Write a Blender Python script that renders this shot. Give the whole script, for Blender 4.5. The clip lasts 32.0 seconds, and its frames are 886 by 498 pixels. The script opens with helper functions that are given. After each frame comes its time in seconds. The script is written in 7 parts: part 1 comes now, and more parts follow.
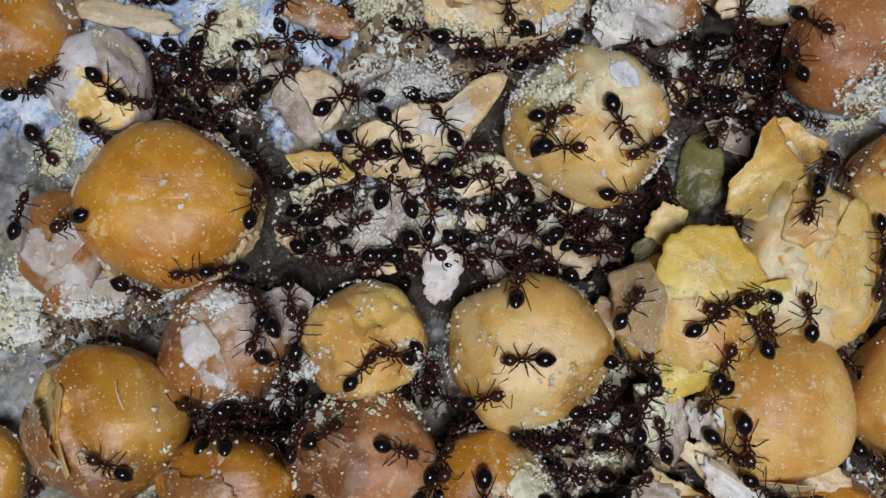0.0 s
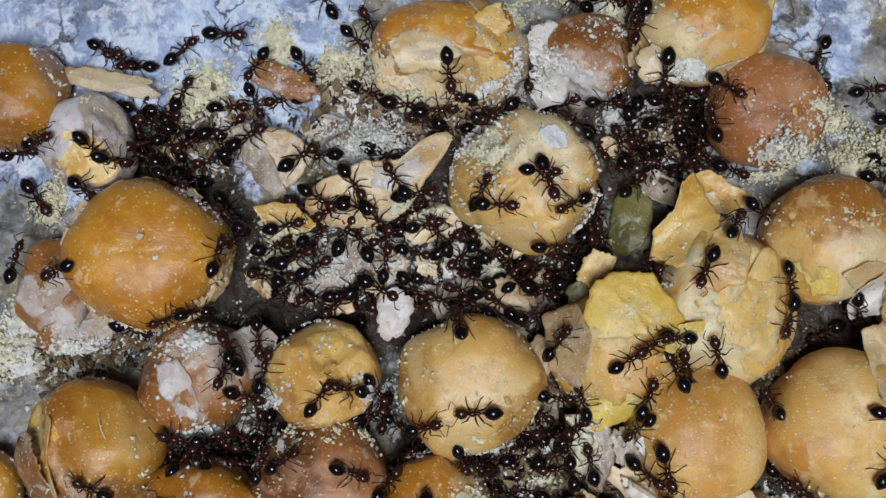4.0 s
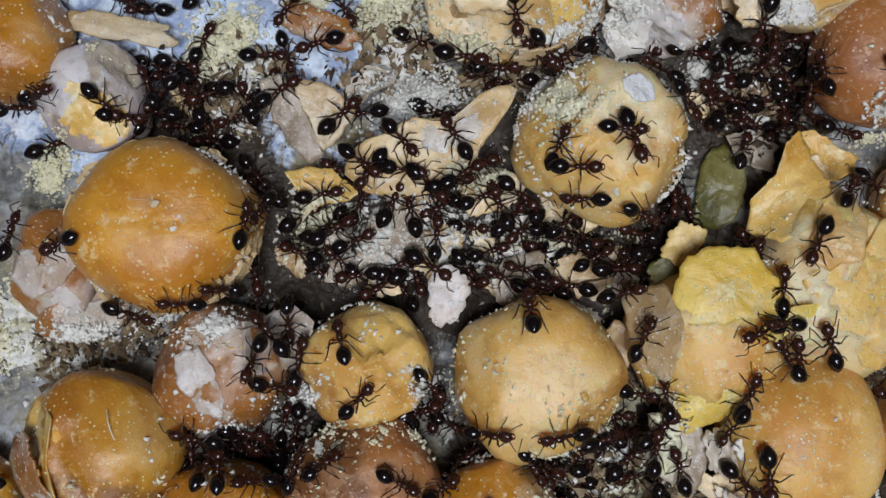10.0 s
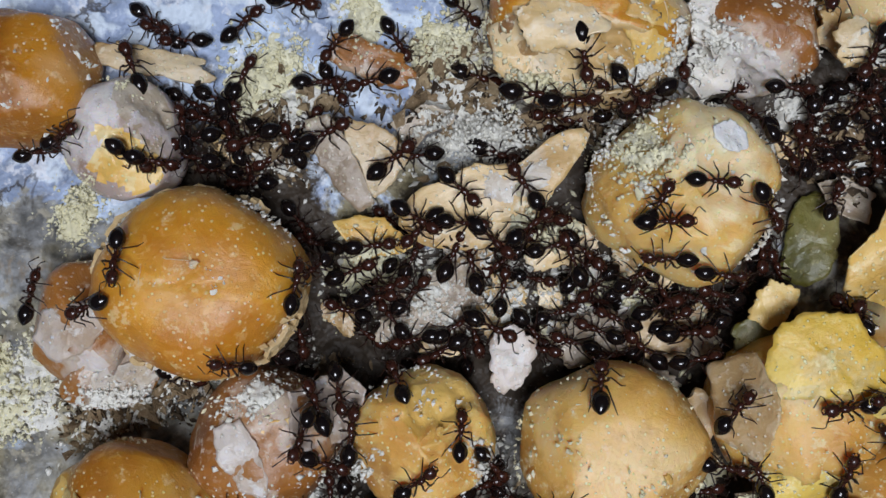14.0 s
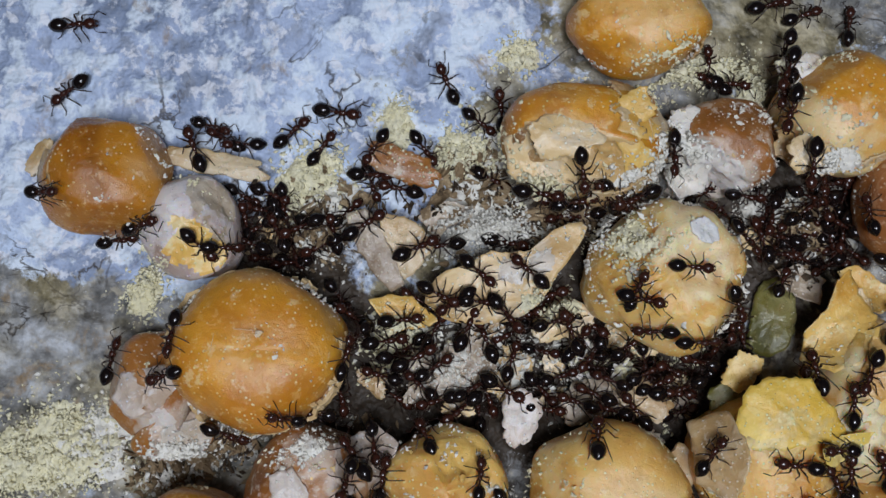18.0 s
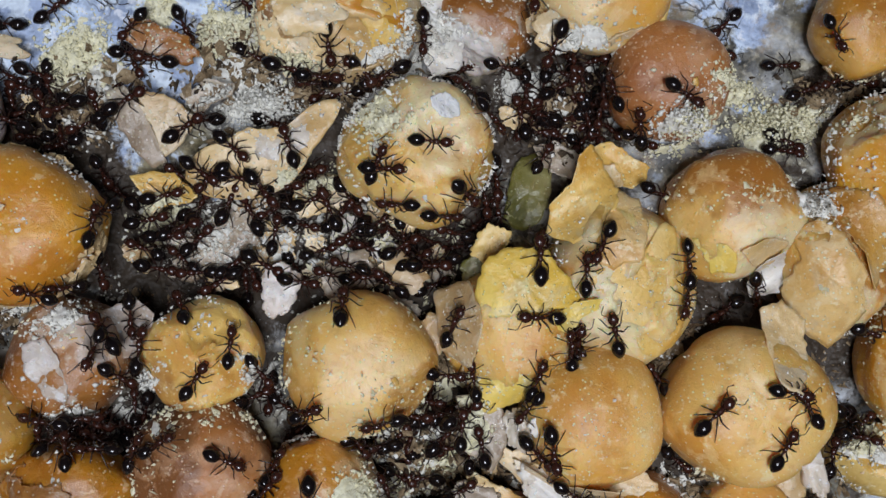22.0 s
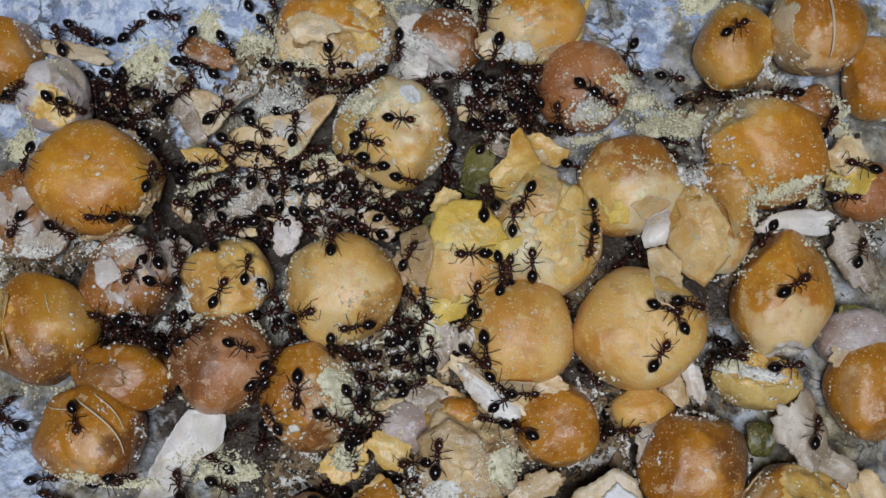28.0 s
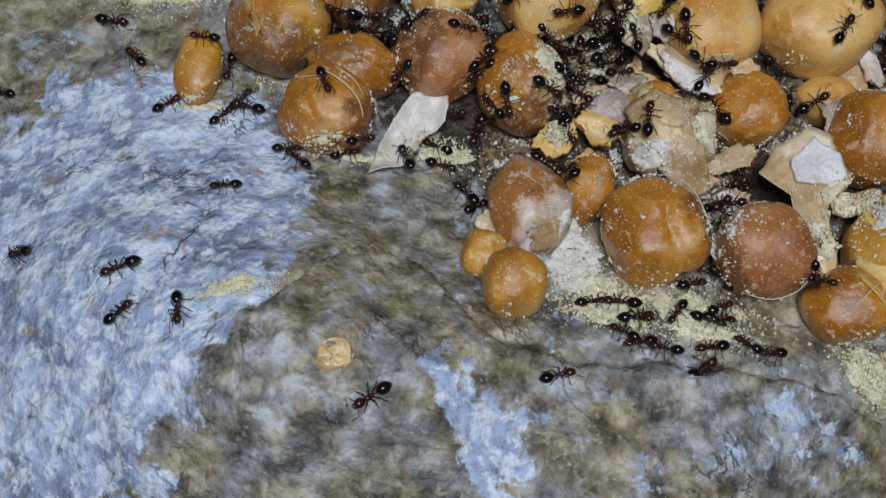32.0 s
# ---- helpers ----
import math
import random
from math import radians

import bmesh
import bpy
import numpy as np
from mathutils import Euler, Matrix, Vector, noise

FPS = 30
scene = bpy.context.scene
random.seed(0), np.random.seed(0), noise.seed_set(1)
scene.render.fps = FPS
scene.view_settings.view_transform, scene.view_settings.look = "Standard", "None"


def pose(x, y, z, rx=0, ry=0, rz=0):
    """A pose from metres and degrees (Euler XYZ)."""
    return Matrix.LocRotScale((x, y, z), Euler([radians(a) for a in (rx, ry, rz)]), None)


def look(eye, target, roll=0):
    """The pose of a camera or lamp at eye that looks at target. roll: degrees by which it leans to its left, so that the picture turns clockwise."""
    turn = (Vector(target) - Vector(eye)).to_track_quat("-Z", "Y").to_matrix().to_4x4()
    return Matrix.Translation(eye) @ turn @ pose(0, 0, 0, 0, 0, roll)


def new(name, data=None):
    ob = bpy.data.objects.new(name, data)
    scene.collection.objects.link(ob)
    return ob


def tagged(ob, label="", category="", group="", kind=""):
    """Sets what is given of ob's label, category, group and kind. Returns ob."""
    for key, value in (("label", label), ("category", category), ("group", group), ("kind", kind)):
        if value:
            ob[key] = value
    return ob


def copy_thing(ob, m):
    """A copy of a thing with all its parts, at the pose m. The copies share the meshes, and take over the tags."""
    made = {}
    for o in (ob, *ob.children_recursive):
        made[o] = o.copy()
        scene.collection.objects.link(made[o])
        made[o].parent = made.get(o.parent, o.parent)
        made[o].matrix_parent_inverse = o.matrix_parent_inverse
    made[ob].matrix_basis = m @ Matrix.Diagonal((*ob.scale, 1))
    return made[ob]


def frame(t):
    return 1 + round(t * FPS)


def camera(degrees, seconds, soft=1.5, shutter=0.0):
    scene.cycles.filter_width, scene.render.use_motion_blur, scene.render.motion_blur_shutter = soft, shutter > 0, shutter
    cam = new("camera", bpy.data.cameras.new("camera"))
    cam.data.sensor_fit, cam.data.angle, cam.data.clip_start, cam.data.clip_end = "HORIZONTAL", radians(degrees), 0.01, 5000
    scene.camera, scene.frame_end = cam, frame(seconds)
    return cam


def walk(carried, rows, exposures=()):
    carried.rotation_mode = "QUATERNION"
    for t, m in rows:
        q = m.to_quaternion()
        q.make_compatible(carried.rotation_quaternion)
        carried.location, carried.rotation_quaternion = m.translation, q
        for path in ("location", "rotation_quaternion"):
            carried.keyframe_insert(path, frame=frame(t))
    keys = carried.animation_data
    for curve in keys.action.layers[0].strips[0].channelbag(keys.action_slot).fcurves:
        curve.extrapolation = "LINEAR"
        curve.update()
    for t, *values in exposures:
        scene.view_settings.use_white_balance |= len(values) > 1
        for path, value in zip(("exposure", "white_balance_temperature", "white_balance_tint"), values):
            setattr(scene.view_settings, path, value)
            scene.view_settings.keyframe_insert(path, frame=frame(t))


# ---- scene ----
cam = camera(45, 32.0)
PATH = [
    (0.0, pose(0.00000, -0.00000, 0.05802, 2.487, -1.215, -0.547)),
    (0.5, pose(-0.00091, -0.00039, 0.05733, 2.222, -1.130, -0.507)),
    (1.0, pose(-0.00143, -0.00000, 0.05764, 1.999, -0.759, -0.322)),
    (1.5, pose(-0.00036, -0.00036, 0.05774, 1.827, -0.603, -0.280)),
    (2.0, pose(0.00062, 0.00190, 0.05875, 2.167, -0.655, -0.292)),
    (2.5, pose(0.00070, 0.00203, 0.05928, 1.955, -0.701, -0.362)),
    (3.0, pose(0.00431, 0.00047, 0.06135, 1.654, -1.036, -0.456)),
    (3.5, pose(0.00397, 0.00242, 0.06476, 2.145, -0.482, -0.632)),
    (5.5, pose(0.00688, 0.00089, 0.06286, 2.665, 0.579, -0.390)),
    (6.0, pose(0.00598, -0.00036, 0.06177, 2.471, 0.717, -0.286)),
    (6.5, pose(0.00466, -0.00109, 0.06122, 2.323, 0.898, -0.211)),
    (7.0, pose(0.00347, -0.00114, 0.06140, 2.510, 0.907, -0.191)),
    (7.5, pose(0.00258, -0.00080, 0.06148, 2.791, 1.188, -0.175)),
    (8.0, pose(0.00191, -0.00017, 0.06127, 3.087, 1.120, -0.230)),
    (8.5, pose(0.00199, -0.00030, 0.06065, 2.637, 0.992, -0.259)),
    (9.0, pose(0.00227, 0.00060, 0.06013, 2.511, 0.698, -0.303)),
    (9.5, pose(0.00236, 0.00055, 0.05745, 2.140, 0.580, -0.386)),
    (10.0, pose(0.00154, 0.00175, 0.05547, 1.984, 0.560, -0.491)),
    (10.5, pose(-0.00014, 0.00206, 0.05391, 1.761, 0.049, -0.517)),
    (11.0, pose(-0.00089, 0.00257, 0.05276, 2.074, -0.312, -0.576)),
    (11.5, pose(-0.00040, 0.00414, 0.05166, 1.806, -0.021, -0.543)),
    (12.0, pose(0.00096, 0.00453, 0.05028, 1.375, 0.379, -0.537)),
    (12.5, pose(0.00149, 0.00569, 0.04942, 1.576, 0.333, -0.452)),
    (13.0, pose(0.00145, 0.00626, 0.04943, 1.245, 0.560, -0.405)),
    (13.5, pose(-0.00059, 0.00526, 0.04963, 1.286, 0.279, -0.313)),
    (14.0, pose(-0.00127, 0.00558, 0.05030, 1.211, 0.960, -0.248)),
    (14.5, pose(-0.00231, 0.00527, 0.05073, 0.848, 1.611, -0.191)),
    (15.0, pose(-0.00309, 0.00688, 0.05229, 1.523, 1.253, -0.066)),
    (15.5, pose(-0.00320, 0.00792, 0.05346, 1.617, 1.509, -0.050)),
    (17.5, pose(-0.00536, 0.00462, 0.05954, 6.908, -0.572, -0.046)),
    (18.0, pose(-0.00432, 0.00453, 0.05980, 5.965, -0.911, 0.019)),
    (18.5, pose(-0.00282, 0.00475, 0.06032, 4.915, -1.194, 0.035)),
    (19.0, pose(-0.00203, 0.00406, 0.06070, 3.852, -1.755, 0.079)),
    (19.5, pose(-0.00141, 0.00310, 0.06076, 2.792, -1.986, 0.115)),
    (20.0, pose(-0.00067, 0.00263, 0.06092, 2.127, -2.287, 0.057)),
    (20.5, pose(-0.00062, 0.00212, 0.06045, 1.666, -2.345, -0.044)),
    (21.0, pose(0.00137, 0.00247, 0.06101, 1.620, -2.487, -0.139)),
    (21.5, pose(0.00534, 0.00271, 0.06141, 1.022, -2.923, -0.180)),
    (22.0, pose(0.00762, 0.00284, 0.06178, 0.720, -3.049, -0.343)),
    (22.5, pose(0.00995, 0.00321, 0.06259, 0.611, -2.786, -0.473)),
    (23.0, pose(0.01224, 0.00339, 0.06348, 0.415, -2.709, -0.455)),
    (23.5, pose(0.01499, 0.00374, 0.06460, 0.574, -2.913, -0.429)),
    (24.0, pose(0.01607, 0.00438, 0.06628, 0.594, -2.942, -0.275)),
    (24.5, pose(0.01562, 0.00465, 0.06762, 0.676, -2.675, -0.058)),
    (26.5, pose(0.01438, -0.00191, 0.07472, 4.299, -2.136, 0.588)),
    (27.0, pose(0.01367, -0.00444, 0.07728, 5.607, -0.812, 0.739)),
    (27.5, pose(0.01278, -0.00749, 0.07924, 7.746, -0.314, 0.992)),
    (28.0, pose(0.01368, -0.01203, 0.08154, 8.319, -0.202, 1.064)),
    (28.5, pose(0.01345, -0.01661, 0.08471, 9.331, -0.375, 1.077)),
    (29.0, pose(0.01226, -0.02150, 0.08709, 10.147, -0.240, 1.023)),
    (29.5, pose(0.01092, -0.02929, 0.08587, 10.574, -0.200, 0.957)),
    (30.0, pose(0.00787, -0.03525, 0.08670, 11.555, -0.064, 0.816)),
    (30.5, pose(0.00432, -0.03985, 0.08724, 12.014, 0.226, 0.781)),
    (31.0, pose(0.00077, -0.04137, 0.08735, 12.705, 0.580, 0.803)),
    (31.5, pose(-0.00071, -0.04410, 0.08456, 12.869, 0.523, 0.761)),
    (32.0, pose(-0.00182, -0.04546, 0.08364, 12.779, 0.469, 0.847)),
]

EXPOSURES = [(0.0, -0.1), (9.0, -0.13), (12.0, -0.02), (15.0, -0.06), (18.0, -0.18), (20.0, -0.12), (22.0, -0.06), (24.0, -0.1), (27.0, -0.22), (28.5, -0.34), (30.0, -0.38), (32.0, -0.33)]
walk(cam, PATH, EXPOSURES)

# ---------------------------------------------------------------- light: a torch held over the nest, dim night around it
MM = 0.001
world = bpy.data.worlds.new("night")
scene.world = world
world.use_nodes = True
world.node_tree.nodes["Background"].inputs[0].default_value = (0.62, 0.72, 1.0, 1)
world.node_tree.nodes["Background"].inputs[1].default_value = 0.03


def torch(x, y, z, tx, ty, tz, watts, size, colour):
    data = bpy.data.lights.new("torch_light", "AREA")
    data.shape, data.size, data.energy, data.color = "DISK", size * MM, watts, colour
    ob = new("torch_light", data)
    ob.matrix_world = look((x * MM, y * MM, z * MM), (tx * MM, ty * MM, tz * MM))
    return ob


torch(10, -50, 242, 7, -6, 0, 0.57, 85, (0.87, 0.92, 1.03))


# ---------------------------------------------------------------- materials
def shader(name, rough=0.5, spec=0.5, sss=0.0, coat=0.0):
    m = bpy.data.materials.new(name)
    m.use_nodes = True
    nt = m.node_tree
    b = nt.nodes["Principled BSDF"]
    b.inputs["Roughness"].default_value = rough
    b.inputs["Specular IOR Level"].default_value = spec
    b.inputs["Coat Weight"].default_value = coat
    b.inputs["Coat Roughness"].default_value = 0.28
    if sss:
        b.inputs["Subsurface Weight"].default_value = sss
        b.inputs["Subsurface Radius"].default_value = (1.0, 0.6, 0.28)
        b.inputs["Subsurface Scale"].default_value = 0.0015
    return m, nt, b


def coords(nt, per_object=True):
    """Object coordinates in millimetres, shifted at random from object to object."""
    tc = nt.nodes.new("ShaderNodeTexCoord")
    sc = nt.nodes.new("ShaderNodeVectorMath")
    sc.operation = "SCALE"
    sc.inputs["Scale"].default_value = 1000.0
    nt.links.new(tc.outputs["Object"], sc.inputs[0])
    if not per_object:
        return sc.outputs[0]
    info = nt.nodes.new("ShaderNodeObjectInfo")
    mul = nt.nodes.new("ShaderNodeMath")
    mul.operation = "MULTIPLY"
    mul.inputs[1].default_value = 97.0
    nt.links.new(info.outputs["Random"], mul.inputs[0])
    add = nt.nodes.new("ShaderNodeVectorMath")
    nt.links.new(sc.outputs[0], add.inputs[0])
    nt.links.new(mul.outputs[0], add.inputs[1])
    return add.outputs[0]


def grain(nt, vec, scale, detail=4.0, rough=0.6, distort=0.0):
    n = nt.nodes.new("ShaderNodeTexNoise")
    n.inputs["Scale"].default_value = scale
    n.inputs["Detail"].default_value = detail
    n.inputs["Roughness"].default_value = rough
    n.inputs["Distortion"].default_value = distort
    nt.links.new(vec, n.inputs["Vector"])
    return n.outputs["Fac"]


def ramp(nt, fac, *stops):
    r = nt.nodes.new("ShaderNodeValToRGB")
    el = r.color_ramp.elements
    while len(el) < len(stops):
        el.new(0.5)
    for e, (p, c) in zip(el, stops):
        e.position = p
        e.color = (*c, 1) if len(c) == 3 else c
    nt.links.new(fac, r.inputs[0])
    return r.outputs[0]


def mix(nt, fac, a, b):
    n = nt.nodes.new("ShaderNodeMix")
    n.data_type = "RGBA"
    nt.links.new(fac, n.inputs["Factor"])
    for s, i in ((a, 6), (b, 7)):
        if isinstance(s, tuple):
            n.inputs[i].default_value = (*s, 1)
        else:
            nt.links.new(s, n.inputs[i])
    return n.outputs[2]


def relief(nt, b, height, mm, strength=1.0):
    n = nt.nodes.new("ShaderNodeBump")
    n.inputs["Strength"].default_value = strength
    n.inputs["Distance"].default_value = mm * MM
    nt.links.new(height, n.inputs["Height"])
    nt.links.new(n.outputs[0], b.inputs["Normal"])


def dots(nt, vec, scale, radius):
    """Small round specks, one in each cell of the flesh."""
    n = nt.nodes.new("ShaderNodeTexVoronoi")
    n.inputs["Scale"].default_value = scale
    nt.links.new(vec, n.inputs["Vector"])
    return ramp(nt, n.outputs["Distance"], (radius * 0.7, (1, 1, 1)), (radius, (0, 0, 0)))


def waxy(name, dark, light, fleck, sss=0.5, rough=0.36, flecks=0.6, stain=(0.2, 0.075, 0.022), coat=0.3, pits=0.05):
    """Moist translucent seed flesh: deep and milky clouds, torn veils of skin, white specks, a soft wet sheen."""
    m, nt, b = shader(name, rough, 0.5, sss, coat)
    b.inputs["Coat Roughness"].default_value = 0.24
    v = coords(nt)
    milk = tuple(0.55 * c + 0.45 * d for c, d in zip(light, fleck))
    mid = tuple(0.4 * c + 0.6 * d for c, d in zip(dark, light))
    base = ramp(nt, grain(nt, v, 0.17, 3.0, 0.5, 0.3), (0.33, dark), (0.46, mid), (0.56, light), (0.7, milk))
    mottle = ramp(nt, grain(nt, v, 0.6, 6.0, 0.6, 0.2), (0.34, (0.45, 0.45, 0.45)), (0.46, (0, 0, 0)))
    base = mix(nt, mottle, base, tuple(0.75 * c for c in dark))
    for attribute, tint in (("stain", stain), ("bleach", fleck)):
        at = nt.nodes.new("ShaderNodeAttribute")
        at.attribute_name = attribute
        cloud = nt.nodes.new("ShaderNodeMath")
        nt.links.new(at.outputs["Fac"], cloud.inputs[0])
        nt.links.new(grain(nt, v, 0.5, 7.0, 0.6, 0.4), cloud.inputs[1])
        base = mix(nt, ramp(nt, cloud.outputs[0], (0.54, (0, 0, 0)), (0.68, (0.45, 0.45, 0.45)), (0.98, (0.85, 0.85, 0.85))), base, tint)
    veil = grain(nt, v, 0.4, 7.0, 0.62, 0.7)
    base = mix(nt, ramp(nt, veil, (flecks - 0.03, (0, 0, 0)), (flecks, (0.38, 0.38, 0.38)), (flecks + 0.1, (0.6, 0.6, 0.6))), base, milk)
    clot = grain(nt, v, 0.9, 8.0, 0.68, 0.2)
    base = mix(nt, ramp(nt, clot, (0.58, (0, 0, 0)), (0.63, (0.6, 0.6, 0.6))), base, fleck)
    blotch = grain(nt, v, 1.7, 6.0, 0.66, 0.5)
    base = mix(nt, ramp(nt, blotch, (0.34, (0.22, 0.22, 0.22)), (0.42, (0, 0, 0))), base, tuple(0.75 * c for c in dark))
    base = mix(nt, ramp(nt, blotch, (0.56, (0, 0, 0)), (0.63, (0.4, 0.4, 0.4))), base, milk)
    # white specks of the flesh, which also paint in small wet glints
    gate = ramp(nt, grain(nt, v, 0.5, 4.0), (0.4, (0.15, 0.15, 0.15)), (0.56, (0.9, 0.9, 0.9)))
    speck = mix(nt, gate, (0.0, 0.0, 0.0), dots(nt, v, 2.9, 0.24))
    base = mix(nt, speck, base, tuple(min(0.93, c * 1.04 + 0.06) for c in fleck))
    fine = grain(nt, v, 3.0, 4.0, 0.6)
    base = mix(nt, ramp(nt, fine, (0.28, (0.3, 0.3, 0.3)), (0.34, (0, 0, 0))), base, tuple(0.65 * c for c in dark))
    nt.links.new(base, b.inputs["Base Color"])
    rr = ramp(nt, clot, (0.35, (rough - 0.05,) * 3), (0.68, (rough + 0.22,) * 3))
    nt.links.new(rr, b.inputs["Roughness"])
    tall = nt.nodes.new("ShaderNodeMath")
    tall.operation = "MULTIPLY_ADD"
    nt.links.new(veil, tall.inputs[0])
    tall.inputs[1].default_value = 2.0
    nt.links.new(clot, tall.inputs[2])
    high = nt.nodes.new("ShaderNodeMath")
    high.operation = "MULTIPLY_ADD"
    nt.links.new(speck, high.inputs[0])
    high.inputs[1].default_value = 0.8
    nt.links.new(tall.outputs[0], high.inputs[2])
    relief(nt, b, high.outputs[0], pits * 2.4, 0.8)
    film_bump = nt.nodes.new("ShaderNodeBump")
    film_bump.inputs["Strength"].default_value = 0.9
    film_bump.inputs["Distance"].default_value = 0.08 * MM
    nt.links.new(grain(nt, v, 2.2, 5.0, 0.7), film_bump.inputs["Height"])
    nt.links.new(film_bump.outputs[0], b.inputs["Coat Normal"])
    return m


def chalky(name, dark, light, spot, scale=0.8, rough=0.85, bump=0.25, islands=False):
    """Dry broken flesh, peel and crumbs."""
    m, nt, b = shader(name, rough, 0.25, 0.0)
    v = coords(nt)
    base = ramp(nt, grain(nt, v, scale, 5.0, 0.65, 0.4), (0.3, dark), (0.68, light))
    fine = ramp(nt, grain(nt, v, scale * 4.5, 4.0, 0.7), (0.58, (0, 0, 0)), (0.7, (1, 1, 1)))
    tone = ramp(nt, grain(nt, v, scale * 0.45, 5.0, 0.6, 0.5), (0.55, (0, 0, 0)), (0.72, (0.65, 0.65, 0.65)))
    base = mix(nt, tone, base, tuple(0.6 * c for c in dark))
    col = mix(nt, fine, base, spot)
    if islands:
        geo = nt.nodes.new("ShaderNodeNewGeometry")
        col = mix(nt, ramp(nt, geo.outputs["Random Per Island"], (0.5, (0, 0, 0)), (0.95, (0.5, 0.5, 0.5))), col, dark)
    nt.links.new(col, b.inputs["Base Color"])
    relief(nt, b, grain(nt, v, scale * 3, 6.0, 0.7), bump, 0.8)
    return m


ORANGE = waxy("orange_seed_flesh", (0.54, 0.2, 0.01), (0.76, 0.36, 0.03), (0.88, 0.68, 0.36), 0.6, flecks=0.72, stain=(0.56, 0.21, 0.012), coat=0.55)
AMBER = waxy("amber_seed_flesh", (0.44, 0.17, 0.012), (0.68, 0.34, 0.04), (0.86, 0.68, 0.36), 0.6, flecks=0.68, coat=0.5)
PALE = waxy("pale_seed_flesh", (0.66, 0.3, 0.045), (0.84, 0.52, 0.15), (0.92, 0.77, 0.48), 0.65, 0.36, 0.61, (0.4, 0.15, 0.02))
HUSK = waxy("deep_orange_seed_coat", (0.36, 0.125, 0.008), (0.6, 0.255, 0.018), (0.84, 0.62, 0.36), 0.5, 0.3, 0.66, (0.16, 0.05, 0.012), coat=0.55)
BROWN = waxy("brown_seed_coat", (0.22, 0.075, 0.014), (0.42, 0.17, 0.034), (0.76, 0.67, 0.57), 0.4, 0.32, 0.68, coat=0.5)
RUSSET = waxy("russet_seed_coat", (0.3, 0.095, 0.024), (0.5, 0.2, 0.055), (0.76, 0.54, 0.36), 0.3, 0.4)
FLAKE_CREAM = waxy("cream_translucent_flake", (0.6, 0.37, 0.13), (0.84, 0.6, 0.3), (0.91, 0.83, 0.66), 0.1, coat=0.6)
FLAKE_YELLOW = waxy("yellow_translucent_flake", (0.7, 0.36, 0.06), (0.87, 0.56, 0.15), (0.92, 0.77, 0.42), 0.1, stain=(0.42, 0.2, 0.04), coat=0.6)
LEMON = waxy("lemon_yellow_dry_flesh", (0.84, 0.52, 0.07), (0.9, 0.65, 0.14), (0.93, 0.81, 0.42), 0.08, 0.4, 0.66, coat=0.5)
FLAKE_WHITE = waxy("white_starchy_flake", (0.62, 0.5, 0.37), (0.83, 0.77, 0.68), (0.92, 0.9, 0.86), 0.1, 0.36, 0.56, (0.5, 0.36, 0.2), coat=0.5)
STARCH = waxy("snow_white_starch", (0.72, 0.69, 0.65), (0.86, 0.84, 0.81), (0.92, 0.91, 0.9), 0.1, 0.4, 0.56)
FLAKE_TAN = waxy("tan_peel_flake", (0.36, 0.2, 0.07), (0.62, 0.42, 0.2), (0.84, 0.74, 0.56), 0.15, 0.32, 0.57, coat=0.6)
FLAKE_GREY = waxy("grey_peel_flake", (0.25, 0.175, 0.11), (0.48, 0.38, 0.27), (0.74, 0.66, 0.54), 0.15, 0.3, 0.57, coat=0.6)
MILKY = waxy("milky_moist_flesh", (0.42, 0.26, 0.14), (0.64, 0.52, 0.43), (0.88, 0.84, 0.8), 0.15, 0.32, 0.58, (0.3, 0.15, 0.05), coat=0.5)
PEACH = waxy("peach_split_flesh", (0.64, 0.32, 0.07), (0.83, 0.54, 0.2), (0.91, 0.77, 0.5), 0.1, 0.34, 0.6, coat=0.55)
SKIN = waxy("brown_translucent_skin", (0.44, 0.17, 0.02), (0.66, 0.35, 0.07), (0.86, 0.68, 0.4), 0.1, 0.32, 0.64, coat=0.55)
CREAM = chalky("cream_broken_flesh", (0.52, 0.34, 0.14), (0.75, 0.58, 0.33), (0.84, 0.76, 0.6))
YELLOW = chalky("yellow_dry_flesh", (0.58, 0.37, 0.1), (0.76, 0.56, 0.2), (0.85, 0.74, 0.46), 0.5, 0.5, 0.15)
WHITE = chalky("white_starchy_flesh", (0.5, 0.4, 0.32), (0.78, 0.73, 0.63), (0.88, 0.85, 0.78), 0.7)
PEEL = chalky("dry_papery_peel", (0.42, 0.3, 0.17), (0.66, 0.52, 0.36), (0.82, 0.75, 0.64), 0.9, 0.6, 0.15)
GREY_PEEL = waxy("grey_translucent_peel", (0.3, 0.19, 0.13), (0.56, 0.45, 0.4), (0.84, 0.8, 0.79), 0.3, 0.34, 0.54)
PEEL_PALE = chalky("pale_dry_fibre", (0.6, 0.48, 0.3), (0.8, 0.7, 0.52), (0.88, 0.82, 0.7), 0.9, 0.7, 0.1)
SOIL = chalky("dark_brown_debris", (0.035, 0.024, 0.016), (0.13, 0.09, 0.055), (0.3, 0.24, 0.17), 1.2, 0.85, 0.2, True)
TAN = chalky("tan_debris", (0.2, 0.13, 0.07), (0.45, 0.34, 0.2), (0.65, 0.56, 0.42), 1.2, 0.85, 0.2, True)
GREEN = waxy("green_moist_flesh", (0.045, 0.05, 0.008), (0.18, 0.16, 0.035), (0.46, 0.42, 0.2), 0.2, 0.32, 0.62, coat=0.5)
CRUMB = chalky("pale_yellow_crumbs", (0.76, 0.7, 0.44), (0.89, 0.86, 0.67), (0.94, 0.92, 0.82), 1.5, 0.9, 0.1, True)
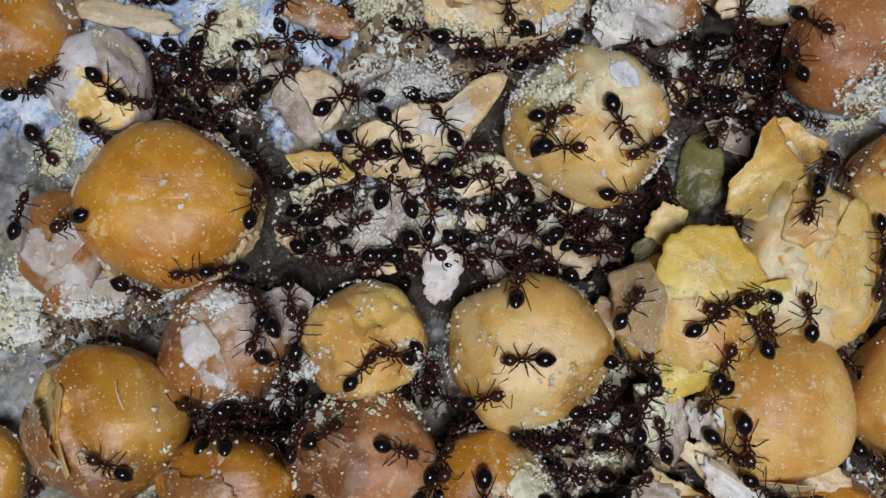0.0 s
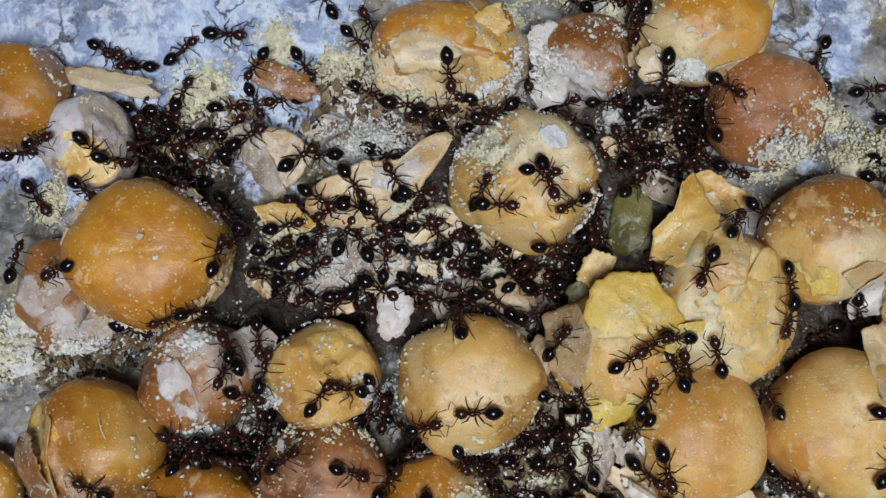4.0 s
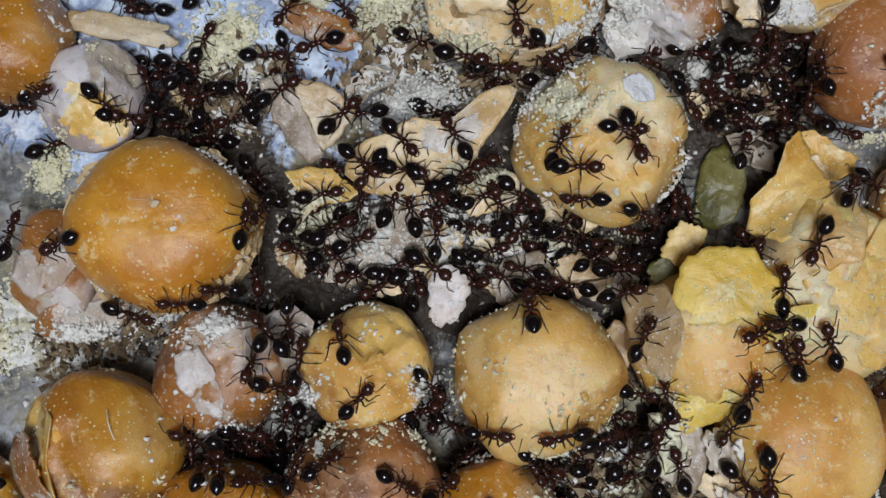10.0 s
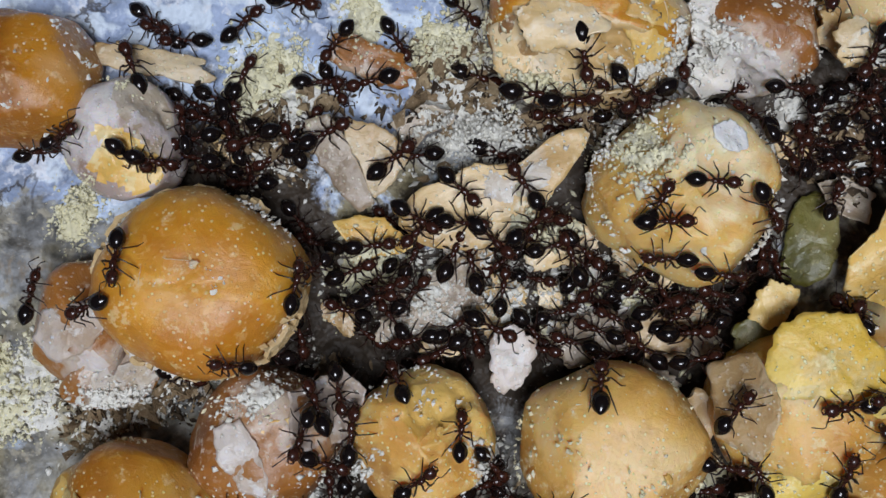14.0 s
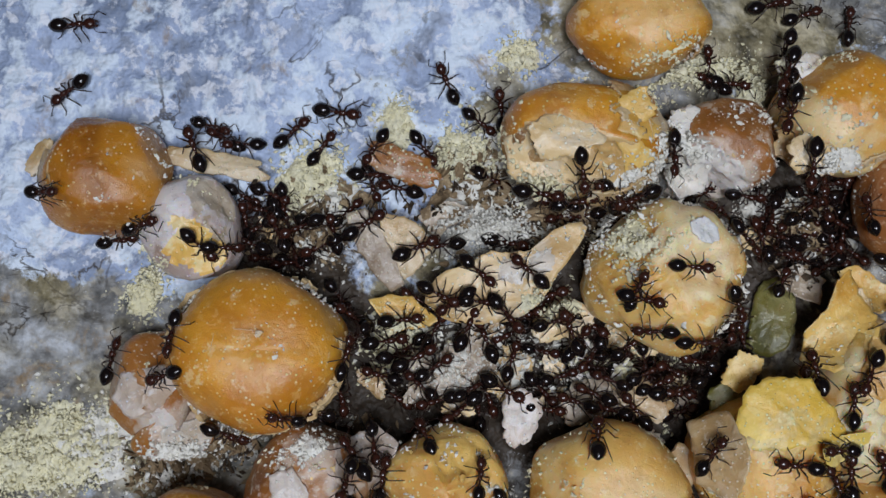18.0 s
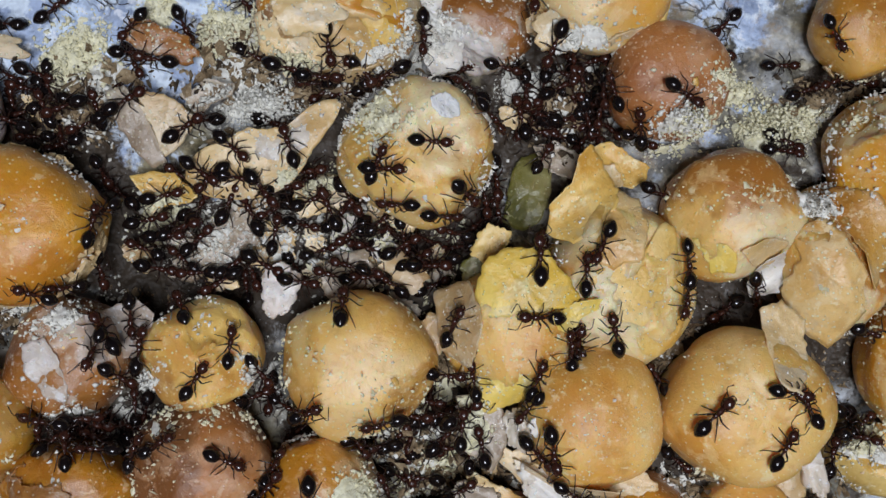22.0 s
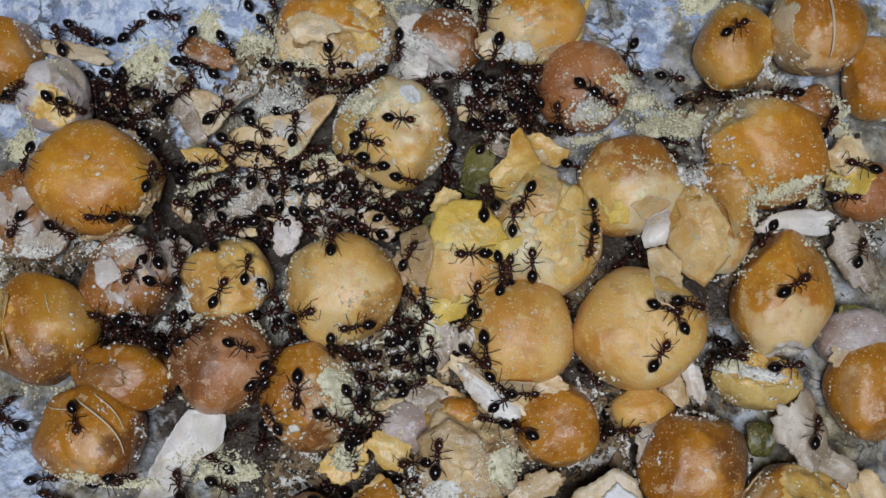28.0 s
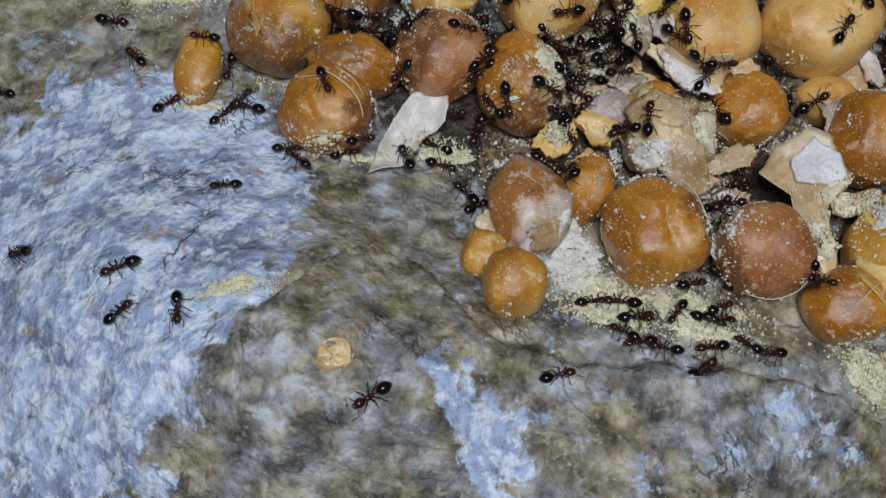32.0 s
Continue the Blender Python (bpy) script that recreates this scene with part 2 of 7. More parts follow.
CRUMB_WHITE = chalky("white_crumbs", (0.8, 0.77, 0.67), (0.89, 0.88, 0.83), (0.94, 0.94, 0.92), 1.5, 0.9, 0.1, True)


def rock_material():
    m, nt, b = shader("weathered_limestone", 0.62, 0.4)
    flat = nt.nodes.new("ShaderNodeVectorMath")
    flat.operation = "MULTIPLY"
    flat.inputs[1].default_value = (1.0, 1.0, 0.3)
    nt.links.new(coords(nt, False), flat.inputs[0])
    v = flat.outputs[0]
    lie = nt.nodes.new("ShaderNodeMapping")
    lie.inputs["Rotation"].default_value = (0, 0, radians(24))
    lie.inputs["Scale"].default_value = (0.92, 1.06, 1.0)
    nt.links.new(v, lie.inputs["Vector"])
    bed = lie.outputs[0]
    broad = grain(nt, v, 0.16, 6.0, 0.6, 0.3)
    flecked = grain(nt, v, 0.55, 6.0, 0.6)
    crisp = grain(nt, v, 1.0, 7.0, 0.62, 0.3)
    white = ramp(nt, broad, (0.36, (0.23, 0.29, 0.42)), (0.5, (0.41, 0.5, 0.7)), (0.64, (0.6, 0.72, 0.92)))
    white = mix(nt, ramp(nt, flecked, (0.49, (0, 0, 0)), (0.57, (0.85, 0.85, 0.85))), white, (0.76, 0.86, 0.97))
    white = mix(nt, ramp(nt, flecked, (0.34, (0.6, 0.6, 0.6)), (0.43, (0, 0, 0))), white, (0.26, 0.29, 0.35))
    white = mix(nt, ramp(nt, crisp, (0.54, (0, 0, 0)), (0.61, (0.75, 0.75, 0.75))), white, (0.85, 0.88, 0.95))
    seams = grain(nt, bed, 0.5, 5.0, 0.58, 0.25)
    chalk = ramp(nt, grain(nt, bed, 0.22, 7.0, 0.66, 0.3), (0.6, (0, 0, 0)), (0.66, (0.55, 0.55, 0.55)))
    olive = ramp(nt, seams, (0.32, (0.07, 0.06, 0.036)), (0.44, (0.2, 0.17, 0.095)), (0.55, (0.34, 0.295, 0.18)), (0.66, (0.54, 0.48, 0.33)))
    slate = ramp(nt, seams, (0.32, (0.07, 0.07, 0.066)), (0.44, (0.19, 0.19, 0.185)), (0.55, (0.34, 0.345, 0.345)), (0.66, (0.56, 0.59, 0.63)))
    grey = mix(nt, ramp(nt, grain(nt, v, 0.15, 6.0, 0.62, 0.4), (0.42, (0, 0, 0)), (0.58, (1, 1, 1))), olive, slate)
    grey = mix(nt, ramp(nt, crisp, (0.57, (0, 0, 0)), (0.65, (0.6, 0.6, 0.6))), grey, (0.5, 0.45, 0.34))
    grey = mix(nt, ramp(nt, crisp, (0.3, (0.6, 0.6, 0.6)), (0.38, (0, 0, 0))), grey, (0.07, 0.06, 0.045))

    grey = mix(nt, chalk, grey, (0.55, 0.64, 0.78))

    def patch(name, low, high, scale):
        at = nt.nodes.new("ShaderNodeAttribute")
        at.attribute_name = name
        add = nt.nodes.new("ShaderNodeMath")
        add.operation = "MULTIPLY_ADD"
        nt.links.new(grain(nt, v, scale, 8.0, 0.66, 0.3), add.inputs[0])
        add.inputs[1].default_value = 1.8
        nt.links.new(at.outputs["Fac"], add.inputs[2])
        return ramp(nt, add.outputs[0], (low, (0, 0, 0)), (high, (1, 1, 1)))

    col = mix(nt, patch("lime", 0.9, 1.12, 0.26), grey, white)
    rust = ramp(nt, grain(nt, v, 0.3, 7.0, 0.66, 0.4), (0.6, (0, 0, 0)), (0.7, (0.7, 0.7, 0.7)))
    col = mix(nt, rust, col, (0.3, 0.19, 0.075))
    # brown trodden ground, and painted shade in the gaps of the heap
    col = mix(nt, patch("soil_shade", 0.85, 1.05, 0.4), col, (0.05, 0.036, 0.024))
    crack = grain(nt, bed, 0.17, 5.0, 0.55, 0.6)
    crack = ramp(nt, crack, (0.488, (0, 0, 0)), (0.497, (0.85, 0.85, 0.85)), (0.503, (0.85, 0.85, 0.85)), (0.512, (0, 0, 0)))
    gate = ramp(nt, grain(nt, v, 0.12, 2.0), (0.5, (0, 0, 0)), (0.6, (1, 1, 1)))
    col = mix(nt, mix(nt, gate, (0.0, 0.0, 0.0), crack), col, (0.045, 0.036, 0.028))
    speck = grain(nt, v, 3.4, 5.0, 0.68)
    col = mix(nt, ramp(nt, speck, (0.63, (0, 0, 0)), (0.71, (0.45, 0.45, 0.45))), col, (0.08, 0.072, 0.06))
    col = mix(nt, ramp(nt, speck, (0.29, (0.5, 0.5, 0.5)), (0.36, (0, 0, 0))), col, (0.8, 0.82, 0.86))
    nt.links.new(col, b.inputs["Base Color"])
    tall = nt.nodes.new("ShaderNodeMath")
    tall.operation = "MULTIPLY_ADD"
    nt.links.new(grain(nt, bed, 0.4, 3.0, 0.5), tall.inputs[0])
    tall.inputs[1].default_value = 1.4
    nt.links.new(grain(nt, v, 1.1, 2.5, 0.5), tall.inputs[2])
    relief(nt, b, tall.outputs[0], 0.55, 1.0)
    return m


ROCK = rock_material()


# ---------------------------------------------------------------- the rock
def swell(x, y, cx, cy, s, a):
    return a * math.exp(-((x - cx) ** 2 + (y - cy) ** 2) / (2 * s * s))


def rock_height(x, y):
    z = -5.6 + swell(x, y, -10, -37, 9, 12) + swell(x, y, -27, -30, 11, 8) + swell(x, y, 16, -42, 11, 9) + swell(x, y, 26, -4, 12, 1.7) - swell(x, y, -3.4, 2.1, 3, 1.2)
    return z + swell(x, y, -10, 30, 9, 2.5) + swell(x, y, 6, 31, 9, 2.5) + swell(x, y, -25, -50, 14, 8) + swell(x, y, 3, -55, 14, 8)


LEDGE_X = (-15.2, -10.3, -4.6, 0.1, 6.3, 12.5, 23.8, 32.0)
LEDGE_Y = (-34.2, -28.9, -28.6, -34.3, -36.5, -36.6, -37.1, -40.2)


def ledge(x, y):
    """A broken edge in the slab: the side below the line stands higher and sinks back into it."""
    d = np.interp(x, LEDGE_X, LEDGE_Y) - y + 0.8 * noise.noise((x * 0.35, 0.0, 4.0)) + 0.3 * noise.noise((x * 1.3, 0.0, 2.0))
    fade = max(0.0, min(1.0, (x - LEDGE_X[0] + 2) / 4))
    groove = -1.3 * math.exp(-((d + 0.6) / 0.55) ** 2) * (0.6 + 0.6 * noise.noise((x * 0.3, 7.0, 1.0)))
    rise = 2.6 * min(1.0, max(0.0, (d + 0.3) / 0.35)) * math.exp(-max(0, d) / 5.0)
    return fade * (groove + rise)


def lime_crust(x, y):
    """How much pale lime covers the dark stone."""
    a = -0.25
    a += swell(x, y, -2.7, -37.1, 2.2, 0.45)
    a += swell(x, y, 0.1, -42.8, 3.0, 0.50)
    a += swell(x, y, 13.9, -42.5, 3.5, 0.35)
    a += swell(x, y, 23.1, -41.4, 3.5, 0.30)
    a += swell(x, y, -9.0, -22.4, 6.0, -0.30)
    a += swell(x, y, -17.1, -8.2, 5.0, -0.30)
    a += swell(x, y, -2.3, 4.2, 2.5, 0.60)
    a += swell(x, y, -4.7, 2.6, 2.0, 0.50)
    a += swell(x, y, 4.2, -29.5, 4.0, 0.30)
    a += swell(x, y, -5.6, -44.1, 3.0, 0.30)
    a += swell(x, y, -26.6, 4.5, 5.0, -0.40)
    a += swell(x, y, -27.7, -0.9, 6.0, -0.30)
    a += swell(x, y, -25.5, 24.0, 9.0, 0.55)
    a += swell(x, y, -15.9, 22.3, 8.0, 0.55)
    a += swell(x, y, -28.3, 12.0, 8.0, 0.50)
    a += swell(x, y, -2.1, 24.2, 5.0, 0.50)
    a += swell(x, y, -6.2, 22.2, 3.0, -0.35)
    a += swell(x, y, -31.7, -26.7, 11.0, 0.55)
    a += swell(x, y, -24.9, -20.5, 9.0, 0.45)
    a += swell(x, y, -30.4, -39.1, 10.0, 0.50)
    a += swell(x, y, -10.7, -37.7, 6.0, -0.50)
    a += swell(x, y, 14.4, -38.5, 4.0, -0.20)
    a += swell(x, y, -6.9, -19.1, 8.0, -0.30)
    a += swell(x, y, -34.8, -8.4, 9.0, -0.20)
    a += swell(x, y, -39.0, -0.3, 6.0, 0.30)
    a += swell(x, y, 31.0, 20.2, 7.0, 0.30)
    a += swell(x, y, -20.4, -23.2, 8.0, 0.50)
    a += swell(x, y, 49.6, 21.5, 5.0, 0.30)
    a += swell(x, y, -3.2, 4.0, 8.0, 0.15)
    a += swell(x, y, -14.8, -44.6, 6.0, -0.20)
    a += swell(x, y, -16.5, 20.0, 8.0, 0.40)
    a += swell(x, y, -24.0, 3.0, 5.0, -0.45)
    a += swell(x, y, -23.7, -0.1, 4.5, -0.5)
    a += swell(x, y, -24.8, 3.3, 3.0, -0.4)
    a += swell(x, y, -19.9, -3.8, 4.0, -0.4)
    return a


def dirt_and_shade(x, y):
    """Dark frass and earth trodden in under the heap, with shade painted into its gaps."""
    a = -0.55
    a += swell(x, y, -3.0, 4.4, 6.0, 0.60)
    a += swell(x, y, 8.4, 4.1, 5.0, 0.60)
    a += swell(x, y, 9.1, -8.5, 7.0, 0.70)
    a += swell(x, y, 18.9, 12.7, 5.0, 0.80)
    a += swell(x, y, 4.7, 13.3, 5.0, 0.50)
    a += swell(x, y, -9.4, -7.0, 4.0, 0.60)
    a += swell(x, y, -13.3, 12.2, 5.0, 0.50)
    a += swell(x, y, 37.2, 1.9, 5.0, 0.70)
    a += swell(x, y, 38.6, 14.4, 5.0, 0.60)
    a += swell(x, y, 28.1, -13.1, 9.0, 0.60)
    a += swell(x, y, 19.0, -22.0, 6.0, 0.70)
    a += swell(x, y, 40.5, -26.2, 6.0, 0.60)
    a += swell(x, y, 3.2, -17.4, 4.0, 0.60)
    a += swell(x, y, 25.2, -3.2, 6.0, 0.60)
    a += swell(x, y, -4.2, -13.4, 4.0, 0.50)
    a += swell(x, y, 14.0, -35.4, 4.0, 0.40)
    # four spots of painted shade, for black gaps among the ants
    a += swell(x, y, -3.4, 1.8, 2.4, 0.9)
    a += swell(x, y, -12.2, 10.6, 2.0, 0.9)
    a += swell(x, y, 5.2, 10.0, 2.0, 0.9)
    a += swell(x, y, -8.9, 3.9, 2.0, 0.9)
    a += swell(x, y, -23.0, -0.4, 3.5, 0.50)
    return a


def spread(n, lo, hi, far):
    """Even steps from lo to hi, then growing ones out to far."""
    core = [lo + (hi - lo) * i / n for i in range(n + 1)]
    out, step, end = [], (hi - lo) / n, 0.0
    while end < far:
        step *= 1.25
        end += step
        out.append(end)
    return [lo - e for e in reversed(out)] + core + [hi + e for e in out]


def build_rock():
    xs, ys = spread(330, -48, 66, 400), spread(300, -62, 44, 400)
    verts, faces = [], []
    for y in ys:
        for x in xs:
            z = rock_height(x, y)
            u, w_ = 0.94 * x - 0.34 * y, 0.34 * x + 0.94 * y
            z += 0.5 * noise.fractal((x * 0.12, y * 0.12, 3.0), 1.0, 2.0, 5) + 0.42 * noise.fractal((x * 0.4, y * 0.4, 9.0), 0.8, 2.0, 3)
            z += ledge(x, y)
            z += 0.6 * (noise.ridged_multi_fractal((u * 0.05, w_ * 0.1, 1.0), 1.0, 2.1, 5, 1.0, 2.0) - 1.2)
            bare = min(1.0, swell(x, y, 0.1, -39.7, 12, 1.3))
            z += bare * (1.5 * noise.fractal((u * 0.07, w_ * 0.13, 5.0), 0.9, 2.0, 4) + 0.5 * abs(noise.fractal((u * 0.2, w_ * 0.3, 8.0), 0.9, 2.0, 4)))
            verts.append((x * MM, y * MM, z * MM))
    w = len(xs)
    for j in range(len(ys) - 1):
        for i in range(w - 1):
            a = j * w + i
            faces.append((a, a + 1, a + w + 1, a + w))
    me = bpy.data.meshes.new("ground")
    me.from_pydata(verts, [], faces)
    me.polygons.foreach_set("use_smooth", [True] * len(faces))
    lime = me.attributes.new("lime", "FLOAT", "POINT")
    lime.data.foreach_set("value", [lime_crust(v[0] / MM, v[1] / MM) for v in verts])
    soil_shade = me.attributes.new("soil_shade", "FLOAT", "POINT")
    soil_shade.data.foreach_set("value", [dirt_and_shade(v[0] / MM, v[1] / MM) for v in verts])
    me.materials.append(ROCK)
    return tagged(new("ground", me), "rough grey and white limestone slab under the seeds", "rock", kind="structure")


ground = build_rock()


# ---------------------------------------------------------------- builders
def part(name, bm, material, parent, label=""):
    me = bpy.data.meshes.new(name)
    bm.to_mesh(me)
    bm.free()
    for m in material if isinstance(material, (list, tuple)) else (material,):
        me.materials.append(m)
    ob = new(name, me)
    ob.parent = parent
    return tagged(ob, label) if label else ob


def thing(name, x, y, z, label, category, group=""):
    ob = new(name)
    ob.empty_display_size = 0.001
    ob.location = (x * MM, y * MM, z * MM)
    return tagged(ob, label, category, group)


def facing(ang, tilt):
    return Vector((math.cos(radians(ang)) * math.cos(radians(tilt)), math.sin(radians(ang)) * math.cos(radians(tilt)), math.sin(radians(tilt))))


def kernel_mesh(rng, ra, rb, rc, deg, cuts=(), grooves=(), rough=0.05, stain=None, bleach=None, seg=56, rings=36):
    """A seed: a lumpy ellipsoid, grooved between its lobes, with flat ragged breaks where it was gnawed."""
    bm = bmesh.new()
    bmesh.ops.create_uvsphere(bm, u_segments=seg, v_segments=rings, radius=1)
    off = Vector((rng.uniform(-50, 50), rng.uniform(-50, 50), rng.uniform(-50, 50)))
    turn = Matrix.Rotation(radians(deg), 3, "Z")
    facets = [(facing(rng.uniform(0, 360), rng.uniform(-10, 60)), rng.uniform(0.84, 0.95)) for _ in range(5)] if rough > 0.06 else []
    square = Euler((0, 0, rng.uniform(0, 3.14))).to_matrix()
    broken = {}
    marks = [(bm.verts.layers.float.new(key), spec) for key, spec in (("stain", stain), ("bleach", bleach))]
    for v in bm.verts:
        p = v.co.copy()
        for layer, spec in marks:
            if spec:
                v[layer] = max(-0.6, min(0.6, 1.4 * (p.dot(facing(*spec[:2])) - spec[2]) + 0.45 * noise.noise(p * 2.1 + off) + 0.3 * noise.noise(p * 6 + off)))
            else:
                v[layer] = -0.6
        box = square @ p
        s = (abs(box.x) ** 2.6 + abs(box.y) ** 2.6 + abs(box.z) ** 2.6) ** (-1 / 2.6) * 0.965
        s += 1.4 * rough * noise.noise(p * 1.3 + off) + 0.4 * rough * noise.noise(p * 3.5 + off) + 0.18 * rough * noise.noise(p * 11 + off)
        for ang, tilt, depth, width, *shift in grooves:
            dist = p.dot(facing(ang, tilt)) - (shift[0] if shift else 0) + 0.08 * noise.noise(p * 2 + off)
            s -= depth * math.exp(-(dist / width) ** 2)
        p *= s
        for n, d in facets:
            over = p.dot(n) - d
            if over > 0:
                p -= n * over * 0.75
        for n_cut, (ang, tilt, d) in enumerate(cuts):
            n = facing(ang, tilt)
            lim = d + 0.16 * noise.noise(p * 2.3 + off) + 0.09 * noise.noise(p * 6 + off) + 0.04 * noise.noise(p * 15 + off)
            over = p.dot(n) - lim
            if over > 0:
                p -= n * over * 0.96
                broken[v.index] = n_cut
        v.co = turn @ Vector((p.x * ra, p.y * rb, p.z * rc)) * MM
    for fc in bm.faces:
        fc.smooth = True
        hit = [broken[v.index] for v in fc.verts if v.index in broken]
        if len(hit) >= 3:
            fc.material_index = 1 + max(hit)
    return bm


def shell_mesh(rng, ra, rb, rc, deg, amount, low=-0.4, thick=0.035, seg=110, rings=66, lift=1.02):
    """Scraps of seed coat that still cling to a seed, with torn, slightly lifted edges."""
    bm = bmesh.new()
    bmesh.ops.create_uvsphere(bm, u_segments=seg, v_segments=rings, radius=1)
    off = Vector((rng.uniform(-50, 50), rng.uniform(-50, 50), rng.uniform(-50, 50)))
    turn = Matrix.Rotation(radians(deg), 3, "Z")
    field = {}
    for v in bm.verts:
        p = v.co
        field[v.index] = noise.noise(p * 0.9 + off) + 0.4 * noise.noise(p * 2.6 + off) + 0.18 * noise.noise(p * 8 + off) + amount - 0.5 * max(0, low - p.z)
    bmesh.ops.delete(bm, geom=[fc for fc in bm.faces if sum(field[v.index] for v in fc.verts) < 0], context="FACES")
    best, seen = set(), set()
    for start in bm.faces:
        if start in seen:
            continue
        island, todo = {start}, [start]
        while todo:
            for e in todo.pop().edges:
                for g in e.link_faces:
                    if g not in island:
                        island.add(g)
                        todo.append(g)
        seen |= island
        best = max(best, island, key=len)
    bmesh.ops.delete(bm, geom=[fc for fc in bm.faces if fc not in best], context="FACES")
    for v in bm.verts:
        p = v.co.copy()
        s = lift + 0.02 * noise.noise(p * 6 + off) + (0.03 if v.is_boundary else 0)
        v.co = turn @ Vector((p.x * ra * s, p.y * rb * s, p.z * rc * s)) * MM
    for fc in bm.faces:
        fc.smooth = True
    if bm.faces:
        bmesh.ops.solidify(bm, geom=bm.faces[:], thickness=thick * max(ra, rb) * MM)
    return bm


def collar_mesh(rng, ra, rb, rc, deg, amount):
    """A frayed crust of dried flesh and coat round the foot of a seed, standing out a little."""
    bm = bmesh.new()
    bmesh.ops.create_uvsphere(bm, u_segments=90, v_segments=48, radius=1)
    off = Vector((rng.uniform(-50, 50), rng.uniform(-50, 50), rng.uniform(-50, 50)))
    turn = Matrix.Rotation(radians(deg), 3, "Z")
    field = {}
    for v in bm.verts:
        p = v.co
        ring = 0.12 - abs(p.z + 0.02) * 1.3
        field[v.index] = ring + amount + 1.0 * noise.noise(p * 1.6 + off) + 0.6 * noise.noise(p * 5 + off) + 0.45 * noise.noise(p * 13 + off)
    bmesh.ops.delete(bm, geom=[fc for fc in bm.faces if abs(fc.calc_center_median().z) > 0.6 or sum(field[v.index] for v in fc.verts) < 0], context="FACES")
    for v in bm.verts:
        p = v.co.copy()
        s = 1.03 + 0.05 * noise.noise(p * 5 + off) + 0.05 * noise.noise(p * 14 + off) + (0.03 if v.is_boundary else 0)
        v.co = turn @ Vector((p.x * ra * s, p.y * rb * s, p.z * rc * s)) * MM
    if bm.faces:
        bmesh.ops.solidify(bm, geom=bm.faces[:], thickness=0.05 * max(ra, rb) * MM)
    return bm


def crumb_cloud(rng, places, lo, hi, angular=False):
    """Many tiny crumbs at the given places (x, y, z in mm, in the parent's space): knobbly clots, or angular chips."""
    verts, faces = [], []
    base = [(0, 0, 1), (1, 0, 0.1), (0, 1, 0), (-1, 0, 0.1), (0, -1, 0), (0, 0, -0.9)]
    for x, y, z in places:
        r = lo + (hi - lo) * rng.random() ** 2.8
        q = Euler((rng.uniform(0, 6.3), rng.uniform(0, 6.3), rng.uniform(0, 6.3))).to_matrix() @ Matrix.Diagonal((rng.uniform(0.8, 1.8), rng.uniform(0.7, 1.2), rng.uniform(0.25, 0.5) if angular else rng.uniform(0.5, 1.0)))
        k = len(verts)
        for b in base:
            p = q @ (Vector(b) * rng.uniform(0.5, 1.3))
            verts.append(((x + p.x * r) * MM, (y + p.y * r) * MM, (z + p.z * r) * MM))
        for a, b in ((1, 2), (2, 3), (3, 4), (4, 1)):
            faces += [(k, k + a, k + b), (k + 5, k + b, k + a)]
    me = bpy.data.meshes.new("crumb_dust")
    me.from_pydata(verts, [], faces)
    return me


def tube(bm, points, radii, sides=5):
    rings = []
    for i, p in enumerate(points):
        p = Vector(p)
        a = Vector(points[max(0, i - 1)])
        b = Vector(points[min(len(points) - 1, i + 1)])
        q = (b - a).to_track_quat("Z", "Y")
        rings.append([bm.verts.new((p + q @ Vector((math.cos(6.2832 * k / sides) * radii[i], math.sin(6.2832 * k / sides) * radii[i], 0))) * MM) for k in range(sides)])
    for r, q in zip(rings, rings[1:]):
        for k in range(sides):
            bm.faces.new((r[k], r[(k + 1) % sides], q[(k + 1) % sides], q[k])).smooth = True
    bm.faces.new(list(reversed(rings[0])))
    bm.faces.new(rings[-1])


seed_number = [0]


